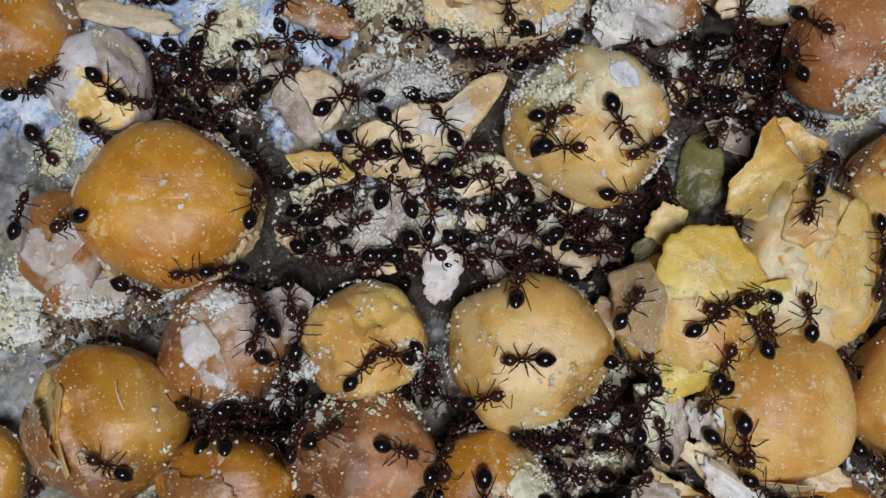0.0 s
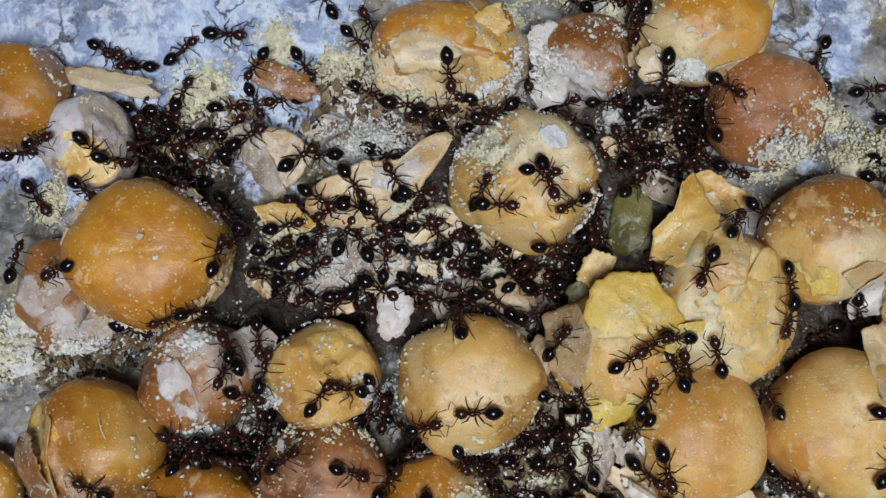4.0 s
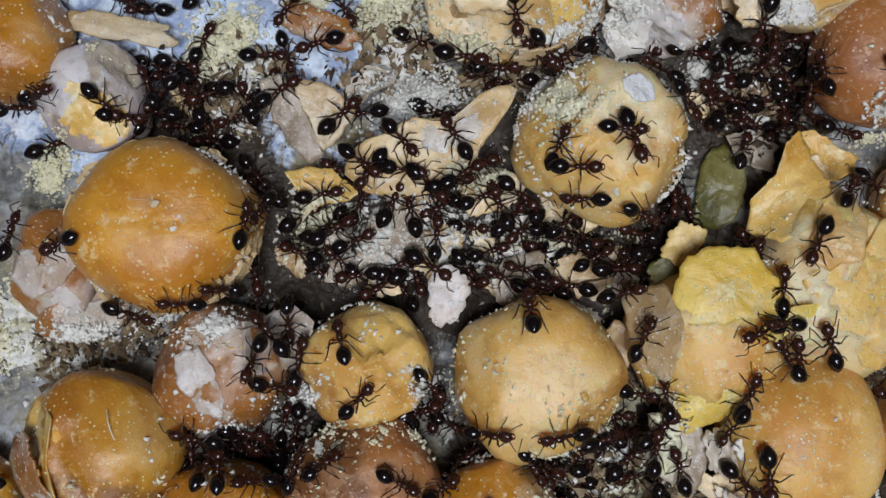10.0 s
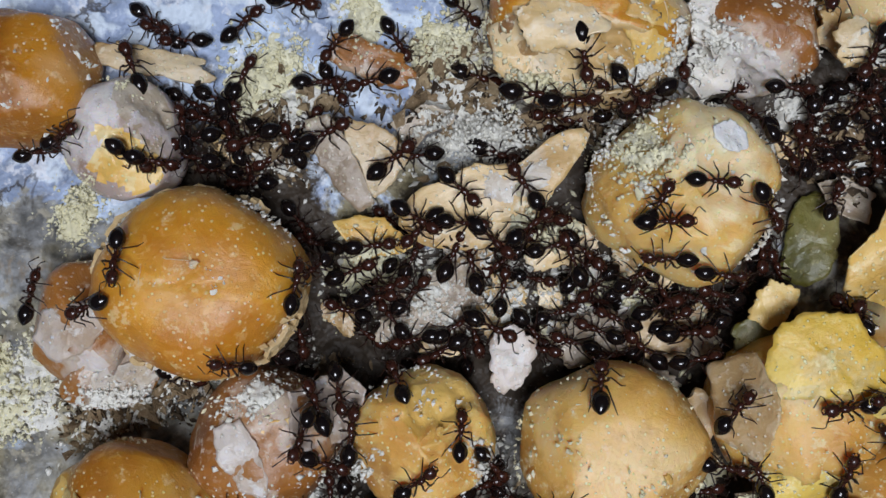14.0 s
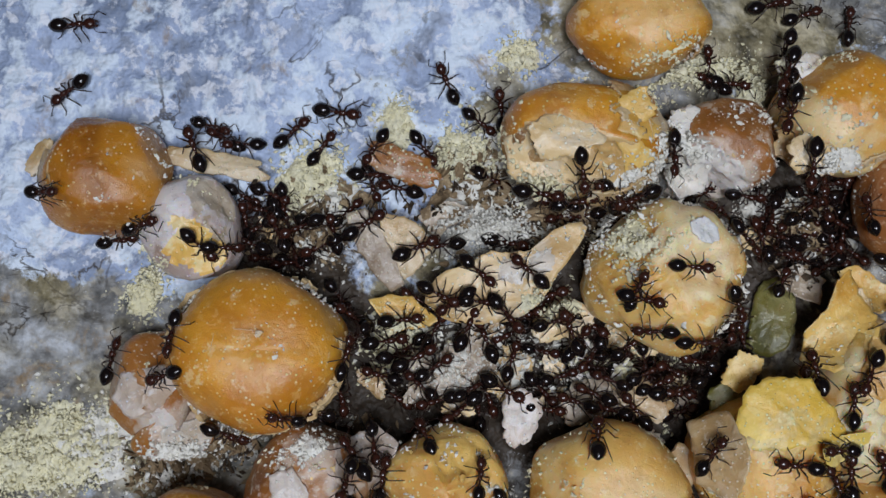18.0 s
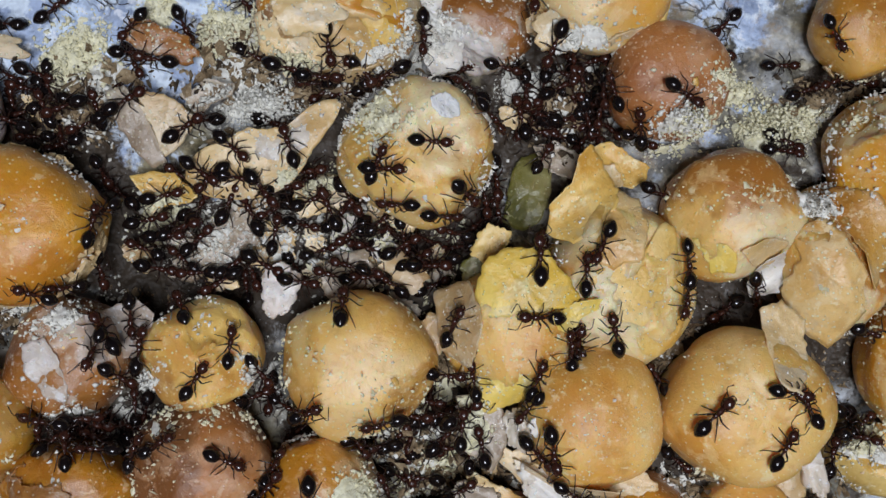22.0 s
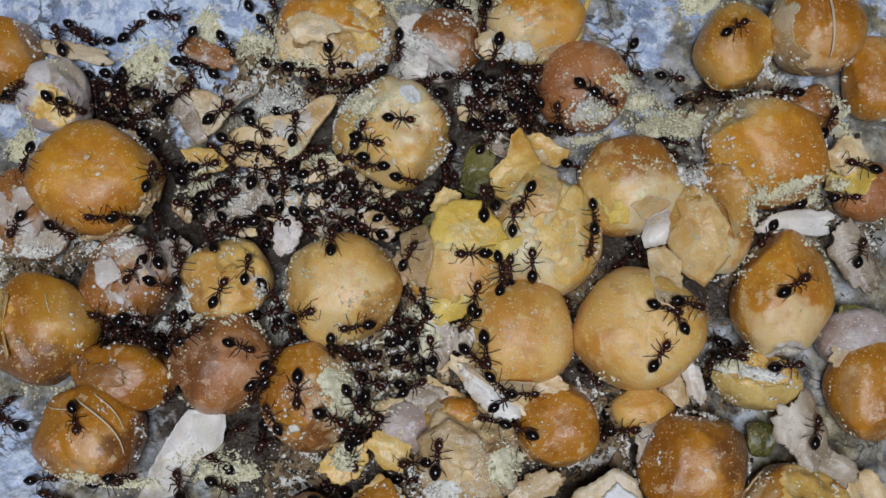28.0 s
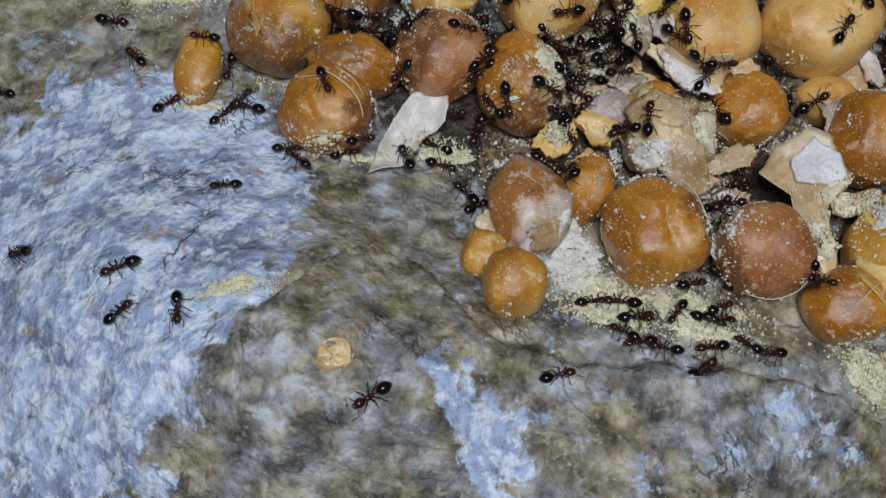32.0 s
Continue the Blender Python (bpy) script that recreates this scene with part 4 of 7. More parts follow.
flake(16.59, -9.96, -1.00, 5.08, 1.85, -42, FLAKE_CREAM, "cream torn strip of peel", curl=0.4, thick=0.4)
flake(41.70, -13.60, -1.40, 6.00, 3.92, -65, FLAKE_GREY, "large grey translucent peel", curl=0.5, thick=0.35)
flake(43.67, -16.08, -2.00, 4.62, 2.54, -20, FLAKE_GREY, "grey-beige peel scrap among seeds", curl=0.3, thick=0.35)
flake(46.54, -19.33, -2.00, 3.46, 5.54, 10, FLAKE_CREAM, "cream crumbling peel between seeds", curl=0.3, thick=0.6)
flake(31.90, -10.25, -2.20, 3.23, 1.85, -70, FLAKE_TAN, "folded tan peel between pale seeds", curl=0.4, thick=0.3)
flake(15.22, -14.44, -1.00, 4.83, 3.07, -30, PEACH, "whitish pink torn peel with seed flesh", curl=0.3, thick=0.5)
flake(17.65, -10.78, -0.60, 6.14, 1.75, -38, FLAKE_CREAM, "long cream peel strip along a seed", curl=0.4, thick=0.4)
flake(45.93, 8.24, -1.40, 3.12, 3.12, 40, FLAKE_CREAM, "chunky pale yellow scrap of flesh", curl=0.3, thick=1.2)
flake(41.85, 2.82, -1.60, 6.24, 1.91, 6, FLAKE_WHITE, "white curled peel above an orange seed", curl=0.5, thick=0.5)
flake(46.31, 0.45, -1.80, 6.24, 2.75, -68, FLAKE_GREY, "brown-grey peel leaning on a seed", curl=0.5, thick=0.4)
flake(46.41, -4.74, -2.00, 3.73, 2.19, -12, GREEN, "dull green-grey scrap of peel", curl=0.3, thick=0.5)
flake(45.71, -7.19, -1.80, 3.95, 2.72, 15, FLAKE_TAN, "tan peel beside orange seeds", curl=0.3, thick=0.4)
flake(-17.13, 16.30, -3.40, 6.48, 1.55, -12, FLAKE_TAN, "long dry strip of peel on the rock", curl=0.2, thick=0.4)
flake(-27.06, 16.64, -3.00, 2.27, 1.30, 50, FLAKE_TAN, "curled peel edge beside a brown seed", curl=0.4, thick=0.3)
flake(17.62, 21.03, -1.40, 3.56, 2.43, 70, FLAKE_WHITE, "white torn peel around an orange seed", curl=0.3, thick=0.4)
flake(17.66, 17.15, -1.40, 3.24, 2.75, 0, FLAKE_CREAM, "cream crumbly peel below an orange seed", curl=0.3, thick=0.5)
flake(1.06, -24.56, 1.00, 2.70, 2.25, -30, FLAKE_TAN, "torn tan peel on a brown seed", curl=0.4, thick=0.3)
flake(27.06, -25.94, -0.60, 2.70, 3.60, 20, FLAKE_CREAM, "cream gnawed scrap between two seeds", curl=0.4, thick=0.7)
flake(38.65, -14.14, -2.20, 2.08, 2.86, 0, GREEN, "smooth grey-green pebble between seeds", curl=0.6, thick=1.0, name="pebble", ragged=0.05)


def drop_on(tree, x, y):
    return tree.ray_cast(Vector((x * MM, y * MM, 0.03)), Vector((0, 0, -1)))[0].z / MM


def sheet(x, y, corners, material, label, lift=0.3, thick=0.4, curl=0.1, top=False, flat=1.0, name="seed_flake"):
    """A torn flake with the given corners about (x, y), bowed over what it lies on, its edges frayed and bent up or down by curl."""
    flake_number[0] += 1
    rng = random.Random(flake_number[0] * 7 + 1)
    off = Vector((rng.uniform(-50, 50), rng.uniform(-50, 50), rng.uniform(-50, 50)))
    size = max(math.hypot(a, b) for a, b in corners)
    spokes, rings = 72, 10
    rim = []
    for k in range(spokes):
        a = 6.28319 * k / spokes
        dx, dy, far = math.cos(a), math.sin(a), 0.15
        for (ax, ay), (bx, by) in zip(corners, corners[1:] + corners[:1]):
            ex, ey = bx - ax, by - ay
            den = dx * ey - dy * ex
            if abs(den) > 1e-6:
                r, u = (ax * ey - ay * ex) / den, (ax * dy - ay * dx) / den
                if r > far and -0.001 <= u <= 1.001:
                    far = r
        q = Vector((dx * far, dy * far, 0))
        rim.append(far + 0.09 * noise.noise(q * 1.1 + off) + 0.13 * noise.noise(q * 2.6 + off) + 0.07 * noise.noise(q * 6 + off))
    spots = [(0.0, 0.0, 0.0)]
    for i in range(1, rings + 1):
        for k in range(spokes):
            r, a = rim[k] * i / rings, 6.28319 * k / spokes
            spots.append((r * math.cos(a), r * math.sin(a), i / rings))
    tree = surface_tree() if top else SEEDS
    few = spots[::5]
    under = np.array([drop_on(tree, x + px, y + py) for px, py, _ in few])
    form = lambda px, py: (1.0, px, py, px * px, px * py, py * py)
    fit = np.linalg.lstsq(np.array([form(px, py) for px, py, _ in few]), np.maximum(under, under.max() - 2.2), rcond=None)[0] * np.array((1.0, flat, flat, 1.0, 1.0, 1.0))
    verts = []
    for side in (0, 1):
        for px, py, e in spots:
            q = Vector((px, py, 0))
            z = float(np.dot(fit, form(px, py))) + lift + curl * size * 0.5 * e ** 3 * (0.7 + noise.noise(q * 0.8 + off))
            z += 0.16 * noise.noise(q * 0.7 + off) + 0.06 * noise.noise(q * 2.5 + off) + 0.025 * noise.noise(q * 7 + off)
            z -= side * thick * (1.0 - 0.55 * e ** 4 + 0.2 * noise.noise(q * 2 + off))
            verts.append(((px if not side else px * 0.985) * MM, (py if not side else py * 0.985) * MM, z * MM))
    n, faces = len(spots), []
    for k in range(spokes):
        g = (k + 1) % spokes
        faces += [(0, 1 + k, 1 + g), (n, n + 1 + g, n + 1 + k)]
        for i in range(rings - 1):
            a, b, c, d = 1 + i * spokes + k, 1 + (i + 1) * spokes + k, 1 + (i + 1) * spokes + g, 1 + i * spokes + g
            faces += [(a, b, c, d), (n + a, n + d, n + c, n + b)]
        a, b = 1 + (rings - 1) * spokes + k, 1 + (rings - 1) * spokes + g
        faces.append((a, n + a, n + b, b))
    me = bpy.data.meshes.new(name)
    me.from_pydata(verts, [], faces)
    me.polygons.foreach_set("use_smooth", [True] * len(faces))
    me.materials.append(material)
    ob = new(name, me)
    ob.location = (x * MM, y * MM, 0)
    return tagged(ob, label, "seed scrap", "scraps of gnawed seeds")


sheet(22.76, 1.07, ((-3.5, 1.0), (-2.1, 1.6), (-0.2, 2.3), (0.9, 4.1), (1.8, 3.7), (2.0, 1.4), (2.8, -1.0), (2.1, -2.8), (0.6, -4.0), (-0.3, -3.6), (-1.2, -2.1), (-2.8, -0.6)), FLAKE_YELLOW, "broad yellow sheet of split seed flesh", lift=0.05, thick=0.4, curl=0.0)
sheet(21.29, 4.61, ((0.1, 2.6), (1.3, 1.8), (1.6, -0.0), (1.1, -1.6), (-0.7, -2.3), (-1.8, -1.8), (-1.4, -0.2), (-0.4, 1.5)), PEACH, "smooth peach sheet of split seed flesh", lift=0.25, thick=0.5)
sheet(19.33, 6.75, ((0.4, 3.1), (1.3, 2.0), (2.0, 0.4), (1.8, -0.5), (0.5, -2.4), (-0.8, -2.9), (-2.2, -2.2), (-2.0, -0.5), (-0.7, 0.8), (-0.4, 2.2)), FLAKE_YELLOW, "leaf-shaped cream-yellow flake of split seed", flat=0.4, lift=0.6, thick=0.5, curl=0.05)
sheet(22.18, 8.79, ((-1.9, 1.1), (-0.7, 1.5), (0.4, 0.8), (1.9, -0.1), (1.5, -0.9), (0.6, -1.5), (-0.3, -1.2), (-1.4, 0.3)), FLAKE_YELLOW, "curled orange-yellow scrap of dry flesh", flat=0.3, lift=1.1, thick=0.4, curl=0.15)
sheet(21.34, 8.02, ((-0.7, 0.7), (0.4, 0.8), (0.9, -0.5), (-0.0, -0.8), (-0.5, -0.1)), FLAKE_CREAM, "small cream flake on the yellow seed", lift=1.3, thick=0.3)
sheet(15.63, 1.40, ((-2.4, 1.5), (-1.2, 2.3), (1.2, 2.1), (2.4, 0.5), (2.9, -0.2), (4.1, -1.2), (2.0, -1.2), (-0.3, -1.7), (-2.9, -1.7), (-3.1, -0.9), (-2.7, 0.3)), LEMON, "flat lemon-yellow flake of dry flesh", flat=0.1, lift=0.9, thick=0.4, curl=0.03)
sheet(18.46, -0.24, ((-1.5, -0.0), (-0.0, 0.7), (1.4, 1.0), (1.2, 0.3), (0.3, -0.3), (-0.4, -1.0), (-1.1, -0.8)), LEMON, "narrow yellow flake with a frayed edge", lift=0.5, thick=0.3, curl=0.2)
sheet(18.18, 9.25, ((-1.5, 0.7), (-0.1, 1.1), (1.5, 0.2), (1.0, -1.4), (-0.9, -0.6)), FLAKE_GREY, "grey scrap of peel beside green flesh", lift=0.9, thick=0.35, curl=0.3)
sheet(16.47, 7.06, ((-0.7, 2.0), (0.5, 2.7), (1.5, 1.4), (1.2, -0.6), (0.6, -1.8), (-0.4, -2.4), (-1.6, -1.8), (-1.2, 0.5)), GREEN, "moist olive-green scrap of rotting seed", lift=0.7, thick=0.6, curl=-0.15)
sheet(14.27, -4.72, ((-1.7, 1.0), (0.6, 1.3), (2.5, 0.5), (1.1, -0.6), (-0.7, -1.3), (-1.7, -0.9)), LEMON, "pale yellow wedge of seed flesh", flat=0.4, lift=0.5, thick=0.7)
sheet(26.77, 3.15, ((-1.3, 1.0), (-0.1, 0.9), (1.0, 0.1), (1.2, -1.1), (-0.1, -1.0), (-0.7, 0.1)), LEMON, "bright yellow flake stuck on a seed", lift=0.05, thick=0.25)
sheet(29.75, 3.28, ((-1.8, 0.1), (-0.1, 0.9), (1.6, 0.6), (0.9, -0.6), (-0.6, -0.9)), FLAKE_CREAM, "thin cream skin lifting off a seed", lift=0.25, thick=0.2, curl=0.2)
sheet(30.50, 1.85, ((-1.0, 0.6), (0.5, 1.5), (1.4, 0.4), (0.8, -1.0), (-0.7, -1.2), (-1.1, -0.4)), FLAKE_WHITE, "white flake wedged between two seeds", lift=0.4, thick=0.5)
sheet(33.45, 1.83, ((-1.7, 2.8), (-0.2, 3.6), (0.9, 2.5), (2.4, -0.0), (2.6, -1.9), (0.7, -4.4), (-1.3, -3.0), (-2.1, -0.7), (-1.4, 1.2)), PEACH, "pale peach skin peeling over a seed", lift=0.15, thick=0.3, curl=0.0)
sheet(35.49, 4.51, ((-2.6, 1.7), (-1.1, 2.7), (0.8, 2.4), (2.2, 0.3), (1.5, -2.7), (0.6, -3.5), (-0.1, -1.4), (-1.3, 0.3)), SKIN, "brown translucent skin on a pale seed", lift=0.25, thick=0.25)
sheet(30.76, -2.03, ((-1.4, 2.1), (0.0, 2.5), (1.4, 1.4), (1.2, -1.2), (-0.0, -2.6), (-1.2, -2.2)), FLAKE_CREAM, "cream flap of peel hanging over a seed", lift=0.15, thick=0.4, curl=0.15)
sheet(0.78, 9.79, ((3.9, 2.9), (4.4, 2.4), (3.7, 1.3), (2.6, -0.2), (1.4, -2.0), (0.2, -2.9), (-2.1, -3.2), (-4.2, -2.8), (-5.3, -1.7), (-4.3, -0.1), (-2.8, 0.3), (-1.4, 1.1), (0.2, 1.0), (1.6, 1.3), (2.2, 2.3)), FLAKE_CREAM, "large cream shard of seed flesh with a tip", lift=3.0, thick=1.4, curl=0.0)
sheet(1.76, 10.14, ((-2.5, 0.6), (-0.4, 0.7), (1.2, 0.9), (2.3, 1.7), (1.7, 0.1), (0.4, -1.2), (-0.9, -1.6), (-1.8, -1.1)), FLAKE_WHITE, "shiny whitish inner face of a cream shard", lift=0.06, thick=0.2, curl=-0.1, top=True)
sheet(-5.58, 11.41, ((-1.5, 1.8), (0.0, 1.7), (1.9, 0.3), (1.7, -0.2), (0.4, -1.9), (-0.1, -2.2), (-0.8, -0.3), (-1.5, 0.9)), FLAKE_TAN, "tan three-cornered scrap of seed peel", lift=2.4, thick=0.9, curl=0.0)
sheet(-7.31, 11.12, ((-1.8, 2.1), (-0.5, 2.3), (0.2, 1.4), (0.9, 0.0), (1.8, -2.2), (0.9, -2.5), (-0.3, -1.3), (-1.2, 0.2)), FLAKE_GREY, "grey translucent wing of seed peel", lift=2.2, thick=0.7, curl=0.0)
sheet(-5.74, 7.39, ((-2.0, 0.7), (-0.7, 1.1), (0.6, 0.9), (2.2, -0.5), (1.3, -0.9), (-0.4, -1.2), (-1.2, -0.3)), FLAKE_YELLOW, "ragged yellow scrap of dry flesh", lift=2.2, thick=1.0)
sheet(-3.14, 12.90, ((-1.7, 0.2), (0.0, 1.0), (1.8, 0.8), (1.5, 0.1), (0.1, -0.4), (-0.5, -1.2), (-1.3, -0.4)), FLAKE_GREY, "grey-beige wedge of peel by the rock", lift=1.8, thick=0.9)
sheet(11.00, 11.67, ((-0.8, 0.4), (0.0, 0.8), (0.9, 0.2), (0.8, -0.6), (-0.2, -0.7), (-0.7, -0.2)), STARCH, "white starchy chip on the gnawed seed", lift=0.3, thick=0.6, curl=-0.3)
sheet(15.62, 11.88, ((-1.0, 0.5), (-0.1, 0.8), (0.9, 0.7), (0.8, -0.4), (0.1, -0.9), (-0.7, -0.6)), FLAKE_CREAM, "small cream chip of seed flesh", lift=0.9, thick=0.4)
sheet(-11.41, -3.14, ((-1.5, 1.5), (-0.1, 1.9), (0.6, 0.7), (1.2, -0.9), (1.1, -1.9), (-0.1, -1.4), (-1.3, 0.0)), MILKY, "white starchy patch on a brown seed", lift=0.09, thick=0.2)
sheet(-7.72, -0.96, ((-1.6, 0.9), (0.6, 1.9), (1.8, 0.9), (1.4, -1.5), (-0.9, -1.7), (-1.4, -0.5)), MILKY, "milky torn patch on a brown seed", lift=0.09, thick=0.2)
sheet(-9.85, -2.22, ((-0.9, 0.7), (0.6, 1.0), (1.1, -0.5), (0.0, -1.0), (-0.8, -0.2)), FLAKE_YELLOW, "yellow gnawed core of a brown seed", lift=0.03, thick=0.25)
sheet(-19.01, -6.52, ((-1.1, 2.0), (0.0, 2.4), (0.7, 1.8), (0.3, -0.3), (1.2, -2.3), (0.6, -2.9), (-0.6, -1.1), (-1.2, 0.3)), FLAKE_YELLOW, "crumbly yellow edge of a split seed", lift=0.05, thick=0.4)
sheet(-20.03, 2.85, ((-1.4, 1.0), (1.2, 1.5), (2.2, 0.5), (0.8, -1.0), (-0.9, -1.7), (-1.9, -0.4)), MILKY, "milky gnawed face of a brown seed", lift=0.08, thick=0.2)
sheet(-18.06, 0.22, ((-1.1, 0.5), (0.9, 1.1), (1.6, 0.2), (-0.0, -1.1), (-1.4, -0.7)), FLAKE_WHITE, "white inner skin of a broken seed", lift=0.15, thick=0.3)
sheet(-5.80, -16.23, ((0.2, 3.6), (3.4, 3.2), (3.0, 1.0), (1.1, -0.4), (-0.0, -2.8), (-3.5, -3.9), (-2.7, -1.8), (-1.4, 1.1)), FLAKE_WHITE, "long white papery peel draped on rock", lift=0.6, thick=0.3, curl=0.25)
sheet(15.93, -17.33, ((-4.0, 2.8), (-1.5, 4.4), (0.8, 3.1), (2.3, -0.2), (3.2, -3.9), (1.0, -4.5), (-1.9, -1.7)), FLAKE_TAN, "beige torn coat over an empty seed", lift=0.2, thick=0.3)
sheet(26.14, -20.97, ((-3.8, 0.6), (-2.3, 2.9), (0.6, 4.7), (2.1, 3.8), (3.7, -0.0), (1.5, -1.9), (0.9, -5.2), (-1.1, -3.8), (-1.5, -1.1)), FLAKE_TAN, "large tan peel holding a white chunk", lift=0.0, thick=0.4)
sheet(26.97, -19.77, ((-2.1, 0.5), (-0.2, 2.4), (1.8, 0.9), (2.2, -1.1), (0.0, -1.5), (-1.8, -1.2)), STARCH, "snow-white three-cornered chunk of starch", top=True, lift=0.5, thick=1.0)
sheet(2.22, 15.75, ((-2.1, 1.4), (-0.0, 2.2), (1.6, 0.6), (2.7, -1.6), (-0.3, -2.2), (-1.9, -0.4)), FLAKE_CREAM, "cream torn face of an orange seed", lift=0.05, thick=0.3, curl=0.0)
sheet(7.49, 16.89, ((-1.0, 1.9), (1.5, 1.6), (1.3, -1.4), (-0.5, -1.9), (-1.3, -0.2)), FLAKE_YELLOW, "yellow crust of flesh on an orange seed", lift=0.05, thick=0.3, curl=0.0)
sheet(11.09, 15.63, ((-0.4, 2.0), (1.3, 0.9), (1.1, -1.2), (-0.7, -1.7), (-1.4, 0.1)), FLAKE_WHITE, "white starchy break in a brown seed", lift=0.1, thick=0.4, curl=0.0)
sheet(32.67, -23.37, ((-1.6, 0.8), (0.7, 1.7), (2.3, 0.3), (0.3, -1.6), (-1.6, -1.2)), LEMON, "pale yellow starch in a split seed", lift=0.1, thick=0.4, curl=0.0)
sheet(31.12, -28.73, ((-1.2, 1.8), (1.1, 1.5), (1.9, -0.6), (0.0, -2.5), (-1.8, -0.2)), FLAKE_YELLOW, "smooth yellow lobe of a split seed", lift=0.12, thick=0.5, curl=-0.1)
sheet(46.31, 7.25, ((-1.2, 1.7), (0.8, 2.2), (1.7, -0.1), (0.4, -2.3), (-1.7, -1.5)), LEMON, "chunk of pale yellow flesh among scraps", lift=0.6, thick=0.8, curl=0.0)
sheet(17.79, -10.76, ((-2.3, 2.1), (-0.6, 0.7), (3.1, 0.5), (2.5, -1.9), (-0.6, -1.3), (-2.1, -0.1)), FLAKE_CREAM, "pinkish white torn skin under a pale seed", lift=0.9, thick=0.4, curl=0.1)
sheet(14.77, -15.20, ((-2.6, 0.7), (-0.1, 1.6), (2.4, 0.2), (1.6, -1.5), (-1.3, -1.1)), FLAKE_CREAM, "pinkish cream skin on a broken seed", lift=0.15, thick=0.3, curl=0.1)
sheet(11.78, -0.63, ((-1.4, 1.8), (0.6, 2.5), (1.3, 0.1), (0.6, -2.7), (-1.1, -1.6)), FLAKE_TAN, "tan moist pulp between two seeds", lift=1.5, thick=0.9, curl=-0.1)
sheet(13.25, -6.89, ((-1.6, 1.9), (0.5, 2.2), (1.9, -0.2), (0.5, -2.6), (-1.2, -1.2)), FLAKE_GREY, "grey-brown pulp under the ants", lift=1.6, thick=0.9, curl=-0.1)


def stick(x, y, z, length, deg):
    bm = bmesh.new()
    bmesh.ops.create_cone(bm, cap_ends=True, segments=9, radius1=0.3 * MM, radius2=0.26 * MM, depth=length * MM, matrix=Matrix.Rotation(radians(90), 4, "Y"))
    bmesh.ops.subdivide_edges(bm, edges=[e for e in bm.edges if abs((e.verts[0].co - e.verts[1].co).x) > 0.001], cuts=7)
    for v in bm.verts:
        v.co += Vector((0, noise.noise(v.co * 900) * 0.06 * MM, noise.noise(v.co * 700) * 0.08 * MM))
    bmesh.ops.rotate(bm, verts=bm.verts, matrix=Matrix.Rotation(radians(deg), 3, "Z"))
    me = bpy.data.meshes.new("straw")
    bm.to_mesh(me)
    bm.free()
    me.materials.append(YELLOW)
    ob = new("straw", me)
    ob.location = (x * MM, y * MM, z * MM)
    tagged(ob, "short thick yellow straw lying on crumbs", "straw")


stick(24.66, 18.97, -1.60, 3.95, 76)
flake(-2.04, 4.00, -4.00, 4.16, 3.33, 50, FLAKE_GREY, "white limestone chunk among the ants", curl=0.4, thick=1.4, name="stone_chip")
flake(-4.40, 2.69, -4.20, 2.50, 1.91, 10, FLAKE_GREY, "small white limestone chip among ants", curl=0.4, thick=1.2, name="stone_chip")
flake(5.16, 2.11, -3.40, 3.75, 2.50, 20, FLAKE_GREY, "grey scrap of peel under the ants", curl=0.3, thick=0.8)
flake(8.59, 2.14, -3.20, 3.33, 2.50, -30, FLAKE_TAN, "tan scrap of peel under the ants", curl=0.3, thick=0.8)
flake(3.78, 6.80, -3.20, 3.75, 2.29, 10, FLAKE_CREAM, "cream crumbling scrap among the ants", curl=0.3, thick=0.8)
flake(20.34, -22.16, -1.20, 4.15, 2.31, 30, FLAKE_TAN, "brown torn coat by an ant cluster", curl=0.3, thick=0.4)
flake(30.81, -22.02, -0.80, 5.08, 2.08, 5, FLAKE_TAN, "crumbling tan coat between two seeds", curl=0.2, thick=0.6)
flake(18.59, -25.89, 0.40, 5.54, 1.20, -55, FLAKE_WHITE, "whitish strip of peel along a seed", curl=0.5, thick=0.3)
flake(27.52, -26.62, 0.40, 3.69, 2.03, 80, FLAKE_CREAM, "cream gnawed scrap beside a red seed", curl=0.3, thick=0.6)
flake(21.48, -10.06, -0.60, 4.15, 1.85, -15, FLAKE_CREAM, "thin cream peel under a pale seed", curl=0.3, thick=0.4)
flake(29.84, -14.62, -0.80, 2.77, 3.23, 0, FLAKE_GREY, "grey peel beside a round seed", curl=0.3, thick=0.4)
flake(2.99, -25.30, 1.20, 3.23, 2.77, 20, FLAKE_TAN, "tan torn coat on a brown seed", curl=0.4, thick=0.3)
flake(12.86, -11.54, -1.60, 3.95, 2.29, -20, FLAKE_GREY, "grey translucent peel among the ants", curl=0.3, thick=0.5)
flake(9.58, -12.83, -2.00, 3.33, 2.08, 30, FLAKE_CREAM, "cream scrap among the crumbs", curl=0.3, thick=0.6)
flake(9.99, -1.71, -2.00, 2.91, 2.29, 60, FLAKE_TAN, "brown peel scrap beside the peach seed", curl=0.3, thick=0.6)
flake(17.53, -11.18, -0.40, 5.83, 2.08, -38, FLAKE_WHITE, "pinkish white torn skin with crumbs", curl=0.3, thick=0.4)
flake(3.13, 16.92, 2.00, 4.16, 2.58, -10, FLAKE_CREAM, "pinkish white skin on an orange seed", curl=0.3, thick=0.3)
flake(6.91, 18.56, 1.60, 3.33, 2.08, 20, FLAKE_YELLOW, "yellow crust on an orange seed", curl=0.3, thick=0.3)
flake(17.64, 16.08, 0.60, 2.91, 2.50, -30, FLAKE_CREAM, "cream torn skin of an orange seed", curl=0.4, thick=0.3)
